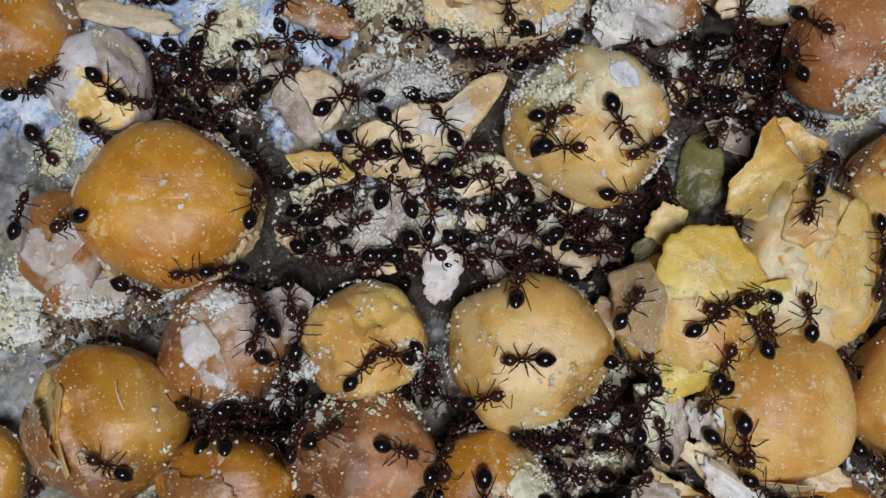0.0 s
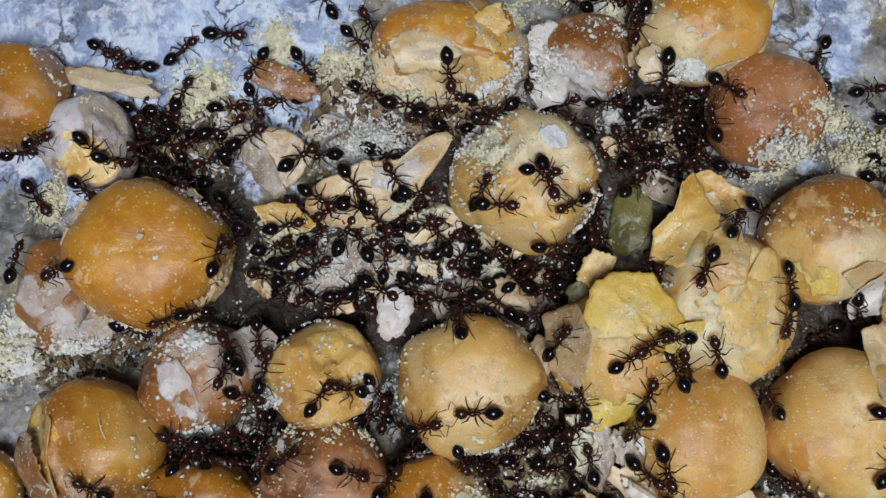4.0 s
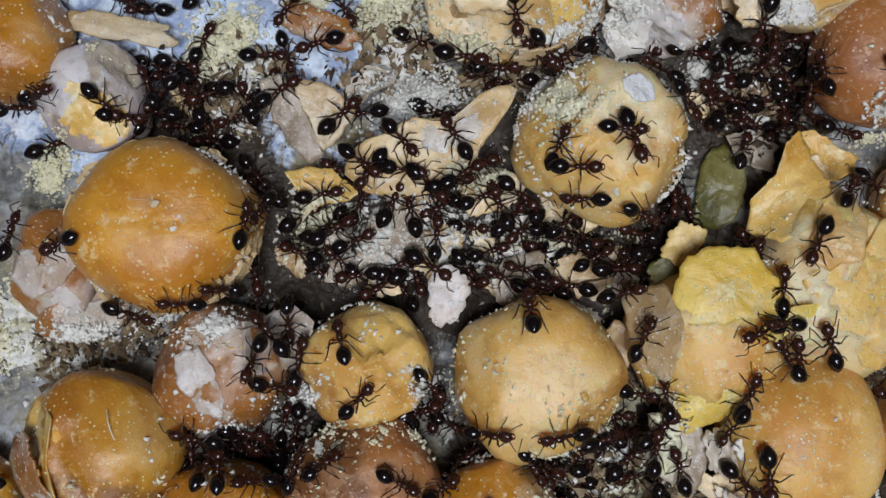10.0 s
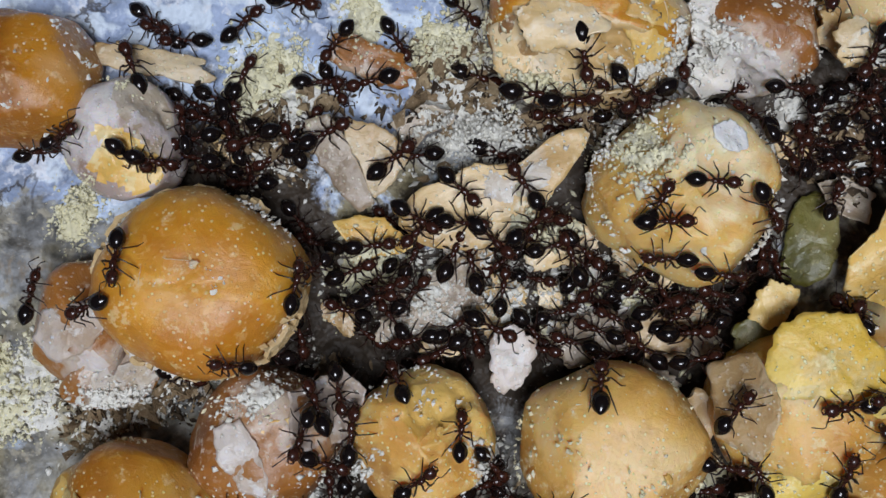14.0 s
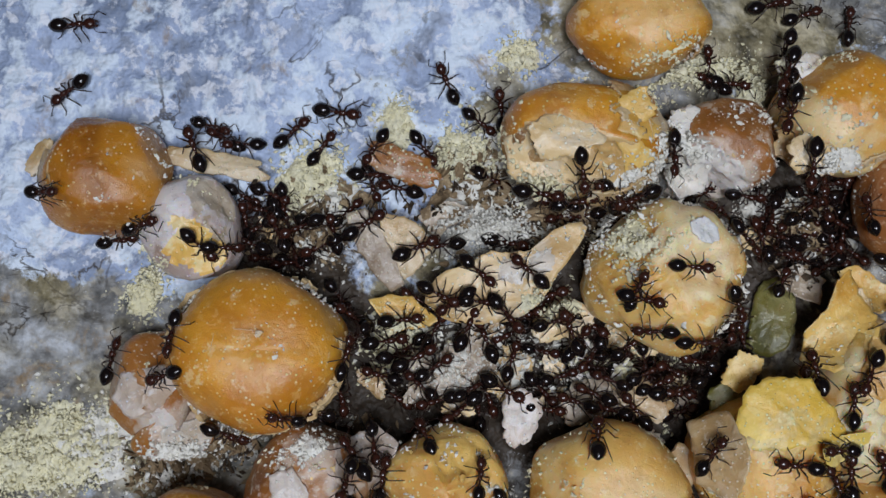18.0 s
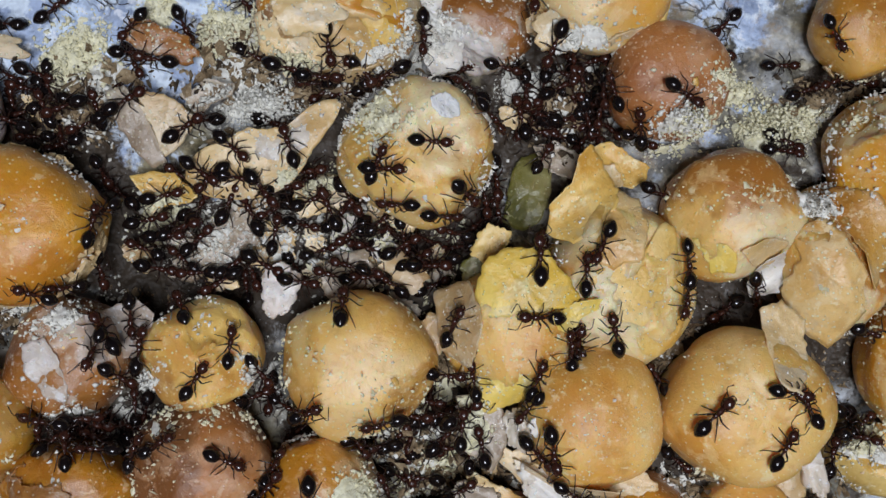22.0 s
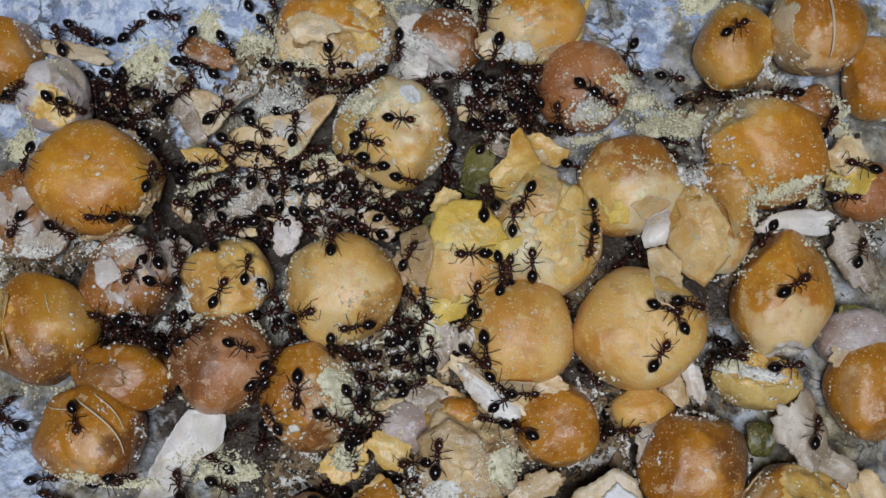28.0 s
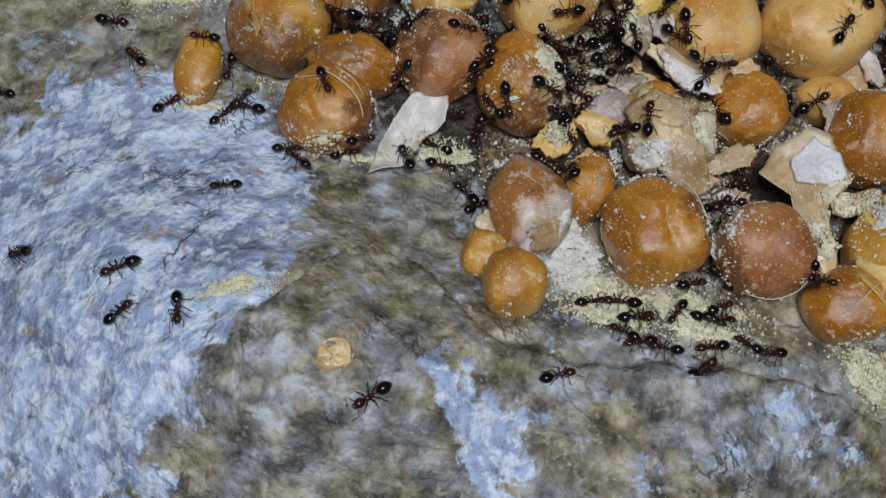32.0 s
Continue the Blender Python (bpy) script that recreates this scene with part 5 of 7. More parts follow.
flake(10.94, 17.69, -1.00, 2.50, 3.33, 20, FLAKE_WHITE, "white starchy scrap by a brown seed", curl=0.3, thick=0.6)
flake(-0.64, 6.01, -4.20, 2.00, 1.62, 33, FLAKE_TAN, "small tan chip of seed lying among ants", curl=0.3, thick=0.7, name="seed_chip", ragged=0.28)
flake(1.14, 4.29, -4.20, 2.46, 1.71, 121, FLAKE_CREAM, "small cream chip of seed lying among ants", curl=0.3, thick=0.7, name="seed_chip", ragged=0.28)
flake(3.30, 4.32, -4.20, 1.33, 1.71, 3, FLAKE_CREAM, "small pale chip of seed lying among ants", curl=0.3, thick=0.7, name="seed_chip", ragged=0.28)
flake(5.00, 5.22, -4.20, 1.58, 1.62, 59, FLAKE_WHITE, "small whitish chip of seed lying among ants", curl=0.3, thick=0.7, name="seed_chip", ragged=0.28)
flake(6.80, 2.20, -4.20, 2.16, 1.54, 138, FLAKE_TAN, "small tan chip of seed lying among ants", curl=0.3, thick=0.7, name="seed_chip", ragged=0.28)
flake(8.89, 5.27, -4.20, 1.87, 1.42, 163, FLAKE_CREAM, "small pale chip of seed lying among ants", curl=0.3, thick=0.7, name="seed_chip", ragged=0.28)
flake(1.46, 8.22, -4.20, 1.54, 1.75, 38, FLAKE_TAN, "small tan chip of seed lying among ants", curl=0.3, thick=0.7, name="seed_chip", ragged=0.28)
flake(-2.43, 1.64, -4.20, 1.75, 0.92, 171, FLAKE_CREAM, "small pale chip of seed lying among ants", curl=0.3, thick=0.7, name="seed_chip", ragged=0.28)
flake(-4.89, 4.20, -4.20, 1.46, 1.66, 10, FLAKE_GREY, "small grey chip of seed lying among ants", curl=0.3, thick=0.7, name="seed_chip", ragged=0.28)
flake(-6.27, 6.79, -4.20, 2.25, 0.92, 68, FLAKE_CREAM, "small cream chip of seed lying among ants", curl=0.3, thick=0.7, name="seed_chip", ragged=0.28)
flake(5.05, 3.48, -4.20, 2.04, 1.42, 109, FLAKE_WHITE, "small whitish chip of seed lying among ants", curl=0.3, thick=0.7, name="seed_chip", ragged=0.28)
flake(7.63, 3.51, -4.20, 2.21, 1.66, 113, FLAKE_WHITE, "small whitish chip of seed lying among ants", curl=0.3, thick=0.7, name="seed_chip", ragged=0.28)
flake(10.23, 3.12, -4.20, 2.41, 1.37, 24, FLAKE_TAN, "small tan chip of seed lying among ants", curl=0.3, thick=0.7, name="seed_chip", ragged=0.28)
flake(11.12, 1.83, -4.20, 1.42, 1.54, 55, FLAKE_GREY, "small grey chip of seed lying among ants", curl=0.3, thick=0.7, name="seed_chip", ragged=0.28)
flake(3.79, 2.16, -4.20, 2.50, 1.46, 160, FLAKE_CREAM, "small cream chip of seed lying among ants", curl=0.3, thick=0.7, name="seed_chip", ragged=0.28)
flake(7.15, 6.12, -4.20, 1.79, 1.58, 98, FLAKE_CREAM, "small cream chip of seed lying among ants", curl=0.3, thick=0.7, name="seed_chip", ragged=0.28)
flake(0.32, 2.98, -4.20, 1.71, 1.62, 149, FLAKE_CREAM, "small pale chip of seed lying among ants", curl=0.3, thick=0.7, name="seed_chip", ragged=0.28)
flake(-1.54, 7.30, -4.20, 2.00, 1.21, 86, FLAKE_WHITE, "small whitish chip of seed lying among ants", curl=0.3, thick=0.7, name="seed_chip", ragged=0.28)
flake(8.57, 0.07, -4.20, 2.37, 1.25, 155, FLAKE_GREY, "small grey chip of seed lying among ants", curl=0.3, thick=0.7, name="seed_chip", ragged=0.28)
flake(-7.43, 3.30, -4.20, 2.16, 1.33, 138, FLAKE_TAN, "small tan chip of seed lying among ants", curl=0.3, thick=0.7, name="seed_chip", ragged=0.28)
flake(4.80, 13.58, -4.20, 2.00, 1.04, 167, FLAKE_CREAM, "small pale chip of seed lying among ants", curl=0.3, thick=0.7, name="seed_chip", ragged=0.28)
flake(6.51, 14.94, -4.20, 2.08, 1.66, 68, FLAKE_TAN, "small tan chip of seed lying among ants", curl=0.3, thick=0.7, name="seed_chip", ragged=0.28)
flake(8.28, 14.08, -4.20, 1.37, 1.00, 123, FLAKE_CREAM, "small cream chip of seed lying among ants", curl=0.3, thick=0.7, name="seed_chip", ragged=0.28)
flake(10.89, 15.01, -4.20, 1.33, 1.37, 17, FLAKE_WHITE, "small whitish chip of seed lying among ants", curl=0.3, thick=0.7, name="seed_chip", ragged=0.28)
flake(17.49, 12.89, -4.20, 2.41, 1.08, 5, FLAKE_WHITE, "small whitish chip of seed lying among ants", curl=0.3, thick=0.7, name="seed_chip", ragged=0.28)
flake(19.23, 13.81, -4.20, 1.79, 1.46, 30, FLAKE_CREAM, "small cream chip of seed lying among ants", curl=0.3, thick=0.7, name="seed_chip", ragged=0.28)
flake(-11.24, 11.99, -4.20, 2.04, 1.71, 11, FLAKE_GREY, "small grey chip of seed lying among ants", curl=0.3, thick=0.7, name="seed_chip", ragged=0.28)
flake(-10.00, 13.34, -4.20, 2.16, 1.66, 84, FLAKE_WHITE, "small whitish chip of seed lying among ants", curl=0.3, thick=0.7, name="seed_chip", ragged=0.28)
flake(-13.43, 12.40, -4.20, 2.41, 1.25, 129, FLAKE_CREAM, "small pale chip of seed lying among ants", curl=0.3, thick=0.7, name="seed_chip", ragged=0.28)
flake(8.71, -7.19, -4.20, 1.29, 1.29, 1, FLAKE_TAN, "small tan chip of seed lying among ants", curl=0.3, thick=0.7, name="seed_chip", ragged=0.28)
flake(9.54, -5.91, -4.20, 1.37, 1.71, 137, FLAKE_GREY, "small grey chip of seed lying among ants", curl=0.3, thick=0.7, name="seed_chip", ragged=0.28)
flake(7.45, -7.63, -4.20, 2.50, 1.17, 104, FLAKE_GREY, "small grey chip of seed lying among ants", curl=0.3, thick=0.7, name="seed_chip", ragged=0.28)
flake(11.28, -7.58, -4.20, 2.04, 1.25, 39, FLAKE_CREAM, "small cream chip of seed lying among ants", curl=0.3, thick=0.7, name="seed_chip", ragged=0.28)
flake(12.15, -8.42, -4.20, 2.37, 1.33, 80, FLAKE_GREY, "small grey chip of seed lying among ants", curl=0.3, thick=0.7, name="seed_chip", ragged=0.28)
flake(13.86, -9.24, -4.20, 2.50, 1.08, 96, FLAKE_CREAM, "small cream chip of seed lying among ants", curl=0.3, thick=0.7, name="seed_chip", ragged=0.28)
flake(8.78, -10.56, -4.20, 1.83, 1.58, 98, FLAKE_WHITE, "small whitish chip of seed lying among ants", curl=0.3, thick=0.7, name="seed_chip", ragged=0.28)


TREE = surface_tree()


def drop(x, y):
    place, normal, _, _ = TREE.ray_cast(Vector((x * MM, y * MM, 0.03)), Vector((0, 0, -1)))
    return place, normal if normal.z > 0 else -normal


# ---------------------------------------------------------------- crumbs
heap_number = [0]


def lumps(x, y, off):
    """Rounded clots pressed against one another, coarse and fine."""
    a = noise.voronoi((x * 1.3, y * 1.3, off))[0][0]
    b = noise.voronoi((x * 3.0, y * 3.0, off))[0][0]
    return 0.42 * (1 - min(1.0, a * 1.3)) + 0.26 * (1 - min(1.0, b * 1.3)) + 0.12 * noise.noise((x * 7, y * 7, off)) - 0.12


def clotted(verts, faces, x, y, rx, ry, deg, high, off, ground_only=False, step=0.12):
    """The packed, clotted body of a crumb heap, following what it lies on, with an uneven outline."""
    c, s = math.cos(radians(deg)), math.sin(radians(deg))
    nu, nv = int(2.8 * rx / step), int(2.8 * ry / step)
    index = {}
    for j in range(nv + 1):
        for i in range(nu + 1):
            u, v = 2.8 * (i / nu - 0.5), 2.8 * (j / nv - 0.5)
            px, py = x + c * u * rx - s * v * ry, y + s * u * rx + c * v * ry
            keep = 0.75 - u * u - v * v + 0.8 * noise.noise((px * 0.45, py * 0.45, off)) + 0.45 * noise.noise((px * 1.3, py * 1.3, off)) + 0.25 * noise.noise((px * 4, py * 4, off))
            if keep < -0.12:
                continue
            p, n = drop(px, py)
            if n.z < 0.3 or (ground_only and p.z / MM > rock_height(px, py) + 1.6):
                continue
            rise = max(-0.12, min(1.0, keep * 1.6))
            h = (0.3 * high + lumps(px, py, off)) * rise + 0.06 * rise - 0.05 if rise > 0 else rise
            index[i, j] = len(verts)
            verts.append((p.x, p.y, p.z + h * MM))
    for i, j in list(index):
        quad = [index.get(q) for q in ((i, j), (i + 1, j), (i + 1, j + 1), (i, j + 1))]
        if None not in quad:
            zs = [verts[q][2] for q in quad]
            if max(zs) - min(zs) < 0.7 * MM:
                faces.append(tuple(quad))


def crumb_heap(x, y, rx, ry, deg, count, material, label, high=0.0, lo=0.06, hi=0.3, ground_only=False):
    heap_number[0] += 1
    rng = random.Random(heap_number[0] * 31 + 7)
    count = int(count * 1.25)
    places, c, s = [], math.cos(radians(deg)), math.sin(radians(deg))
    off, tries = rng.uniform(0, 90), 0
    while len(places) < count:
        u, v = rng.gauss(0, 0.5), rng.gauss(0, 0.5)
        if noise.noise((u * 2.2 + off, v * 2.2, 1.0)) < rng.uniform(-0.5, 0.15):
            continue
        px, py = x + c * u * rx - s * v * ry, y + s * u * rx + c * v * ry
        p, n = drop(px, py)
        if ground_only and p.z / MM > rock_height(px, py) + 1.6:
            tries += 1
            if tries > 6 * count:
                break
            continue
        up = high * max(0, 1 - (u * u + v * v)) * rng.random()
        places.append((p.x / MM, p.y / MM, p.z / MM + up + 0.02))
    loose = material in (CRUMB, CRUMB_WHITE)
    me = crumb_cloud(rng, places, lo * 0.7, hi * (0.75 if loose else 0.8), not loose)
    if high >= 0.3 and loose:
        verts, faces = [tuple(v.co) for v in me.vertices], [tuple(p.vertices) for p in me.polygons]
        clotted(verts, faces, x, y, rx * 0.8, ry * 0.8, deg, high, off, ground_only)
        me.clear_geometry()
        me.from_pydata(verts, [], faces)
        me.polygons.foreach_set("use_smooth", [True] * len(faces))
    me.materials.append(material)
    return tagged(new("crumb_heap", me), label, "crumbs", kind="stuff")


YC, WC = "pale yellow crumbs of gnawed seed", "white starchy crumbs of gnawed seed"
crumb_heap(-10.92, 15.48, 2.29, 3.12, 40, 420, CRUMB, YC, 0.5)
crumb_heap(-0.56, 12.58, 3.54, 1.75, 10, 700, CRUMB_WHITE, WC, 1.2)
crumb_heap(-1.91, 17.11, 2.50, 2.29, 0, 420, CRUMB, YC, 0.6)
crumb_heap(-6.06, 18.54, 1.46, 1.87, 0, 200, CRUMB, YC, 0.5)
crumb_heap(2.76, 14.25, 2.50, 1.08, -15, 350, CRUMB, YC, 0.8)
crumb_heap(-6.11, 5.65, 2.50, 1.75, 30, 420, CRUMB, YC, 0.8)
crumb_heap(-2.99, 3.94, 2.50, 2.08, 0, 260, CRUMB_WHITE, WC, 0.25)
crumb_heap(3.05, 7.78, 2.08, 1.46, 0, 260, CRUMB, YC, 0.8)
crumb_heap(7.04, 11.17, 2.08, 2.08, 0, 380, CRUMB, YC, 0.6)
crumb_heap(11.65, 22.02, 3.75, 1.25, 10, 500, CRUMB, YC, 0.8)
crumb_heap(10.40, 16.53, 1.66, 2.08, 50, 300, CRUMB_WHITE, WC, 0.6)
crumb_heap(19.75, 15.45, 1.66, 1.66, 0, 200, CRUMB_WHITE, WC, 0.4)
crumb_heap(25.53, 10.69, 2.00, 1.25, 10, 420, CRUMB, YC, 1.0)
crumb_heap(32.27, 11.52, 3.12, 1.42, 12, 600, CRUMB, YC, 1.4)
crumb_heap(29.15, 13.60, 2.91, 1.17, -5, 350, CRUMB, YC, 0.8)
crumb_heap(35.29, 22.17, 3.12, 1.66, 0, 420, CRUMB, YC, 0.5)
crumb_heap(40.84, 15.83, 1.46, 1.25, 0, 220, CRUMB_WHITE, WC, 0.4)
crumb_heap(40.03, 4.58, 3.12, 0.92, 25, 320, CRUMB, YC, 0.5)
crumb_heap(-9.27, -6.38, 3.54, 1.46, -5, 420, CRUMB_WHITE, WC, 0.4)
crumb_heap(10.41, -9.35, 2.29, 2.29, 0, 420, CRUMB, YC, 0.6)
crumb_heap(7.00, -11.92, 2.91, 2.50, 0, 350, CRUMB, YC, 0.5)
crumb_heap(12.08, -5.90, 2.08, 2.91, 0, 180, CRUMB, YC, 0.3)
crumb_heap(-10.78, -0.01, 2.50, 1.04, 30, 220, CRUMB_WHITE, WC, 0.4)
crumb_heap(-27.10, 0.11, 3.56, 2.59, 20, 700, CRUMB, YC, 0.5)
crumb_heap(-21.48, 8.25, 1.46, 1.46, 0, 220, CRUMB, YC, 0.4)
crumb_heap(-18.34, -0.98, 2.91, 1.30, 0, 300, CRUMB_WHITE, WC, 0.4)
crumb_heap(-10.51, 16.15, 1.94, 2.59, 0, 260, CRUMB, YC, 0.3)
crumb_heap(-6.20, 19.35, 0.97, 1.30, 0, 160, CRUMB, YC, 0.4)
crumb_heap(1.33, 22.87, 1.94, 1.46, 0, 260, CRUMB, YC, 0.4)
crumb_heap(-28.26, -1.64, 4.46, 1.88, 12, 800, CRUMB, YC, 0.6)
crumb_heap(-36.49, 0.92, 3.76, 1.88, 0, 260, CRUMB, YC, 0.3)
crumb_heap(-2.69, -17.19, 3.05, 1.31, -18, 420, CRUMB, YC, 0.7)
crumb_heap(9.60, -30.21, 3.76, 2.35, -25, 600, CRUMB, YC, 0.5)
crumb_heap(7.95, -27.16, 2.82, 2.82, -30, 300, CRUMB_WHITE, WC, 0.3)
crumb_heap(16.80, -31.52, 6.10, 2.11, -10, 900, CRUMB, YC, 0.6)
crumb_heap(31.31, -35.81, 3.76, 2.58, -25, 700, CRUMB, YC, 0.7)
crumb_heap(-16.92, -32.02, 3.76, 0.94, 12, 260, CRUMB, YC, 0.2, 0.04, 0.18)
crumb_heap(-25.99, -24.45, 0.84, 0.84, 0, 70, CRUMB, YC, 0.2, 0.04, 0.18)
crumb_heap(19.93, -22.61, 1.88, 2.82, 0, 260, CRUMB_WHITE, WC, 0.5)
crumb_heap(-15.73, -10.10, 3.29, 1.88, 0, 260, CRUMB, YC, 0.4, ground_only=True)
crumb_heap(-23.91, -13.66, 2.82, 0.75, 0, 160, CRUMB, YC, 0.3)
crumb_heap(-11.14, -18.11, 4.69, 0.75, -5, 260, CRUMB, YC, 0.3)
crumb_heap(6.54, -10.43, 2.77, 1.85, 0, 260, CRUMB, YC, 0.4)
crumb_heap(13.62, -18.66, 2.77, 1.85, 0, 300, CRUMB_WHITE, WC, 0.5)
crumb_heap(30.03, -22.19, 3.69, 1.85, 0, 400, CRUMB, YC, 0.6)
crumb_heap(32.65, -23.29, 2.31, 2.08, -50, 350, CRUMB_WHITE, WC, 0.8)
crumb_heap(42.54, -25.26, 4.15, 1.38, 0, 350, CRUMB, YC, 0.5)
crumb_heap(37.68, -9.04, 3.69, 0.74, -8, 300, CRUMB_WHITE, WC, 0.3)
crumb_heap(-1.49, 3.97, 6.19, 2.42, 0, 700, CRUMB_WHITE, WC, 0.2, 0.04, 0.2)
crumb_heap(19.36, -4.89, 13.74, 8.32, 0, 700, CRUMB_WHITE, WC, 0.0, 0.03, 0.12)
crumb_heap(16.31, -18.74, 19.39, 6.92, -10, 800, CRUMB_WHITE, WC, 0.0, 0.03, 0.12)
crumb_heap(24.28, -2.95, 1.66, 1.66, 15, 260, TAN, "packed tan scraps between two seeds", 1.0, 0.08, 0.4, True)
crumb_heap(32.97, 6.26, 1.46, 1.66, 65, 260, CRUMB_WHITE, WC, 1.4)
crumb_heap(38.16, 3.93, 1.25, 2.08, 5, 260, CRUMB, YC, 1.0)
crumb_heap(38.51, -1.26, 1.25, 2.08, 75, 260, TAN, "packed tan scraps between two seeds", 1.0, 0.08, 0.4, True)
crumb_heap(34.15, -5.17, 1.66, 1.66, 5, 260, TAN, "packed tan scraps between two seeds", 1.0, 0.08, 0.4, True)
crumb_heap(24.51, -12.24, 1.87, 1.25, 50, 260, CRUMB_WHITE, WC, 0.8, ground_only=True)
crumb_heap(31.77, -8.17, 1.25, 1.25, 70, 260, TAN, "packed tan scraps between two seeds", 0.6, 0.08, 0.4, True)
crumb_heap(36.48, -8.11, 2.08, 1.04, 30, 260, CRUMB, YC, 0.8)
crumb_heap(11.21, -2.91, 1.46, 1.66, 40, 260, TAN, "packed tan scraps between two seeds", 1.0, 0.08, 0.4, True)
crumb_heap(12.03, -0.97, 1.66, 1.25, 0, 260, CRUMB, YC, 0.8, ground_only=True)
crumb_heap(-14.14, 1.46, 2.08, 0.83, 50, 260, CRUMB_WHITE, WC, 0.8, ground_only=True)
crumb_heap(-6.87, -4.21, 1.66, 1.04, 35, 260, CRUMB_WHITE, WC, 0.8)
crumb_heap(0.15, -4.33, 1.04, 2.08, 20, 260, CRUMB_WHITE, WC, 1.0)
crumb_heap(-7.44, -0.59, 1.04, 1.66, 55, 260, TAN, "packed tan scraps between two seeds", 0.8, 0.08, 0.4, True)
crumb_heap(44.52, 5.77, 1.66, 1.25, 30, 260, CRUMB, YC, 1.0)
crumb_heap(45.98, 11.97, 1.25, 2.50, 60, 260, CRUMB, YC, 1.0)
crumb_heap(26.68, -14.14, 2.31, 1.85, 30, 260, TAN, "packed tan scraps between two seeds", 1.0, 0.08, 0.4, True)
crumb_heap(18.98, -16.22, 2.31, 2.31, 80, 260, CRUMB, YC, 0.8)
crumb_heap(37.41, -23.53, 1.85, 1.85, 20, 260, TAN, "packed tan scraps between two seeds", 0.8, 0.08, 0.4, True)
crumb_heap(27.45, -25.57, 1.85, 2.77, 80, 260, CRUMB, YC, 1.0)
crumb_heap(45.92, -23.39, 2.31, 2.77, 20, 260, CRUMB, YC, 0.8)
crumb_heap(7.21, -24.98, 1.85, 1.85, 40, 260, CRUMB_WHITE, WC, 0.5)
crumb_heap(18.51, -24.79, 1.38, 2.31, 10, 260, CRUMB_WHITE, WC, 0.8)
crumb_heap(18.34, 14.64, 1.66, 1.25, 60, 260, CRUMB_WHITE, WC, 0.6)
crumb_heap(8.61, 20.30, 1.25, 1.66, 50, 260, CRUMB, YC, 0.8)
crumb_heap(9.14, 15.38, 1.66, 1.04, 30, 260, CRUMB_WHITE, WC, 0.8)
crumb_heap(15.59, 21.37, 1.62, 2.27, 40, 260, CRUMB, YC, 0.8)
crumb_heap(-0.71, 16.40, 1.30, 1.30, 80, 260, CRUMB, YC, 0.8)
crumb_heap(0.21, 5.18, 7.08, 3.33, 0, 420, CRUMB_WHITE, WC, 0.2, 0.08, 0.4, True)
crumb_heap(8.04, 3.99, 4.58, 2.50, 0, 300, CRUMB, YC, 0.2, 0.08, 0.4, True)
crumb_heap(4.74, 14.54, 4.58, 1.25, 0, 240, CRUMB_WHITE, WC, 0.3, 0.08, 0.35, True)
crumb_heap(9.56, -7.61, 4.16, 4.16, 0, 360, CRUMB, YC, 0.3, 0.08, 0.4, True)
DB = "dark brown frass and broken seed coat between the seeds"
TB = "tan and grey scraps of broken seed coat"
for cx, cy, rx, ry in ((9.1, -8.5, 4.8, 4.8), (18.8, 12.5, 3.0, 2.6), (4.8, 14.1, 3.9, 1.3), (-10.9, 12.5, 3.9, 2.6), (38.5, 2.2, 2.6, 2.6), (37.4, 13.9, 4.8, 1.3), (28.7, -13.5, 7.6, 4.3), (19.5, -21.9, 3.8, 2.4), (40.3, -26.3, 5.3, 2.9), (3.2, -17.4, 2.9, 2.4), (24.1, -4.0, 3.5, 2.6), (14.2, -15.3, 5.7, 4.3), (46.0, 3.7, 3.5, 5.2), (-0.5, 15.3, 5.2, 3.0), (-18.4, -1.2, 3.7, 1.7)):
    crumb_heap(cx, cy, rx, ry, 0, 260, SOIL, DB, 0.5, 0.1, 0.5, True)
    crumb_heap(cx, cy, rx, ry, 20, 300, TAN, TB, 0.7, 0.12, 0.75, True)
    crumb_heap(cx, cy, rx, ry, 50, 260, CRUMB_WHITE, WC, 0.7, 0.06, 0.35, True)
crumb_heap(9.48, -31.70, 5.0, 1.7, -14, 620, CRUMB, "drift of pale yellow crumbs in the rock gully", 0.5, 0.06, 0.26, True)
crumb_heap(17.43, -33.42, 4.2, 1.5, -8, 520, CRUMB, "drift of pale yellow crumbs in the rock gully", 0.5, 0.06, 0.26, True)
crumb_heap(31.76, -36.49, 4.0, 2.2, -40, 560, CRUMB, "thick drift of yellow crumbs beside the seeds", 0.6, 0.06, 0.28, True)
crumb_heap(6.93, -28.76, 3.0, 1.6, -30, 320, CRUMB_WHITE, "white crumbs lying between the lower seeds", 0.4, 0.06, 0.26, True)
crumb_heap(-3.68, -17.24, 2.6, 1.5, 0, 300, CRUMB, "pale yellow crumbs at the foot of the heap", 0.4, 0.06, 0.26, True)
crumb_heap(-17.40, -31.78, 3.2, 1.1, 12, 300, CRUMB, "thin drift of yellow crumbs on the rock", 0.3, 0.05, 0.22, True)
crumb_heap(-24.36, -0.51, 3.0, 3.4, 60, 420, CRUMB_WHITE, "white crumbs strewn on the dark rock", 0.4, 0.06, 0.28, True)
crumb_heap(7.00, 13.95, 2.4, 1.8, 20, 380, CRUMB_WHITE, "mound of fine white crumbs among the scraps", 0.8, 0.05, 0.24)
crumb_heap(16.16, 13.75, 2.2, 1.8, 0, 360, CRUMB_WHITE, "white crumbs heaped against a russet seed", 0.7, 0.05, 0.26)
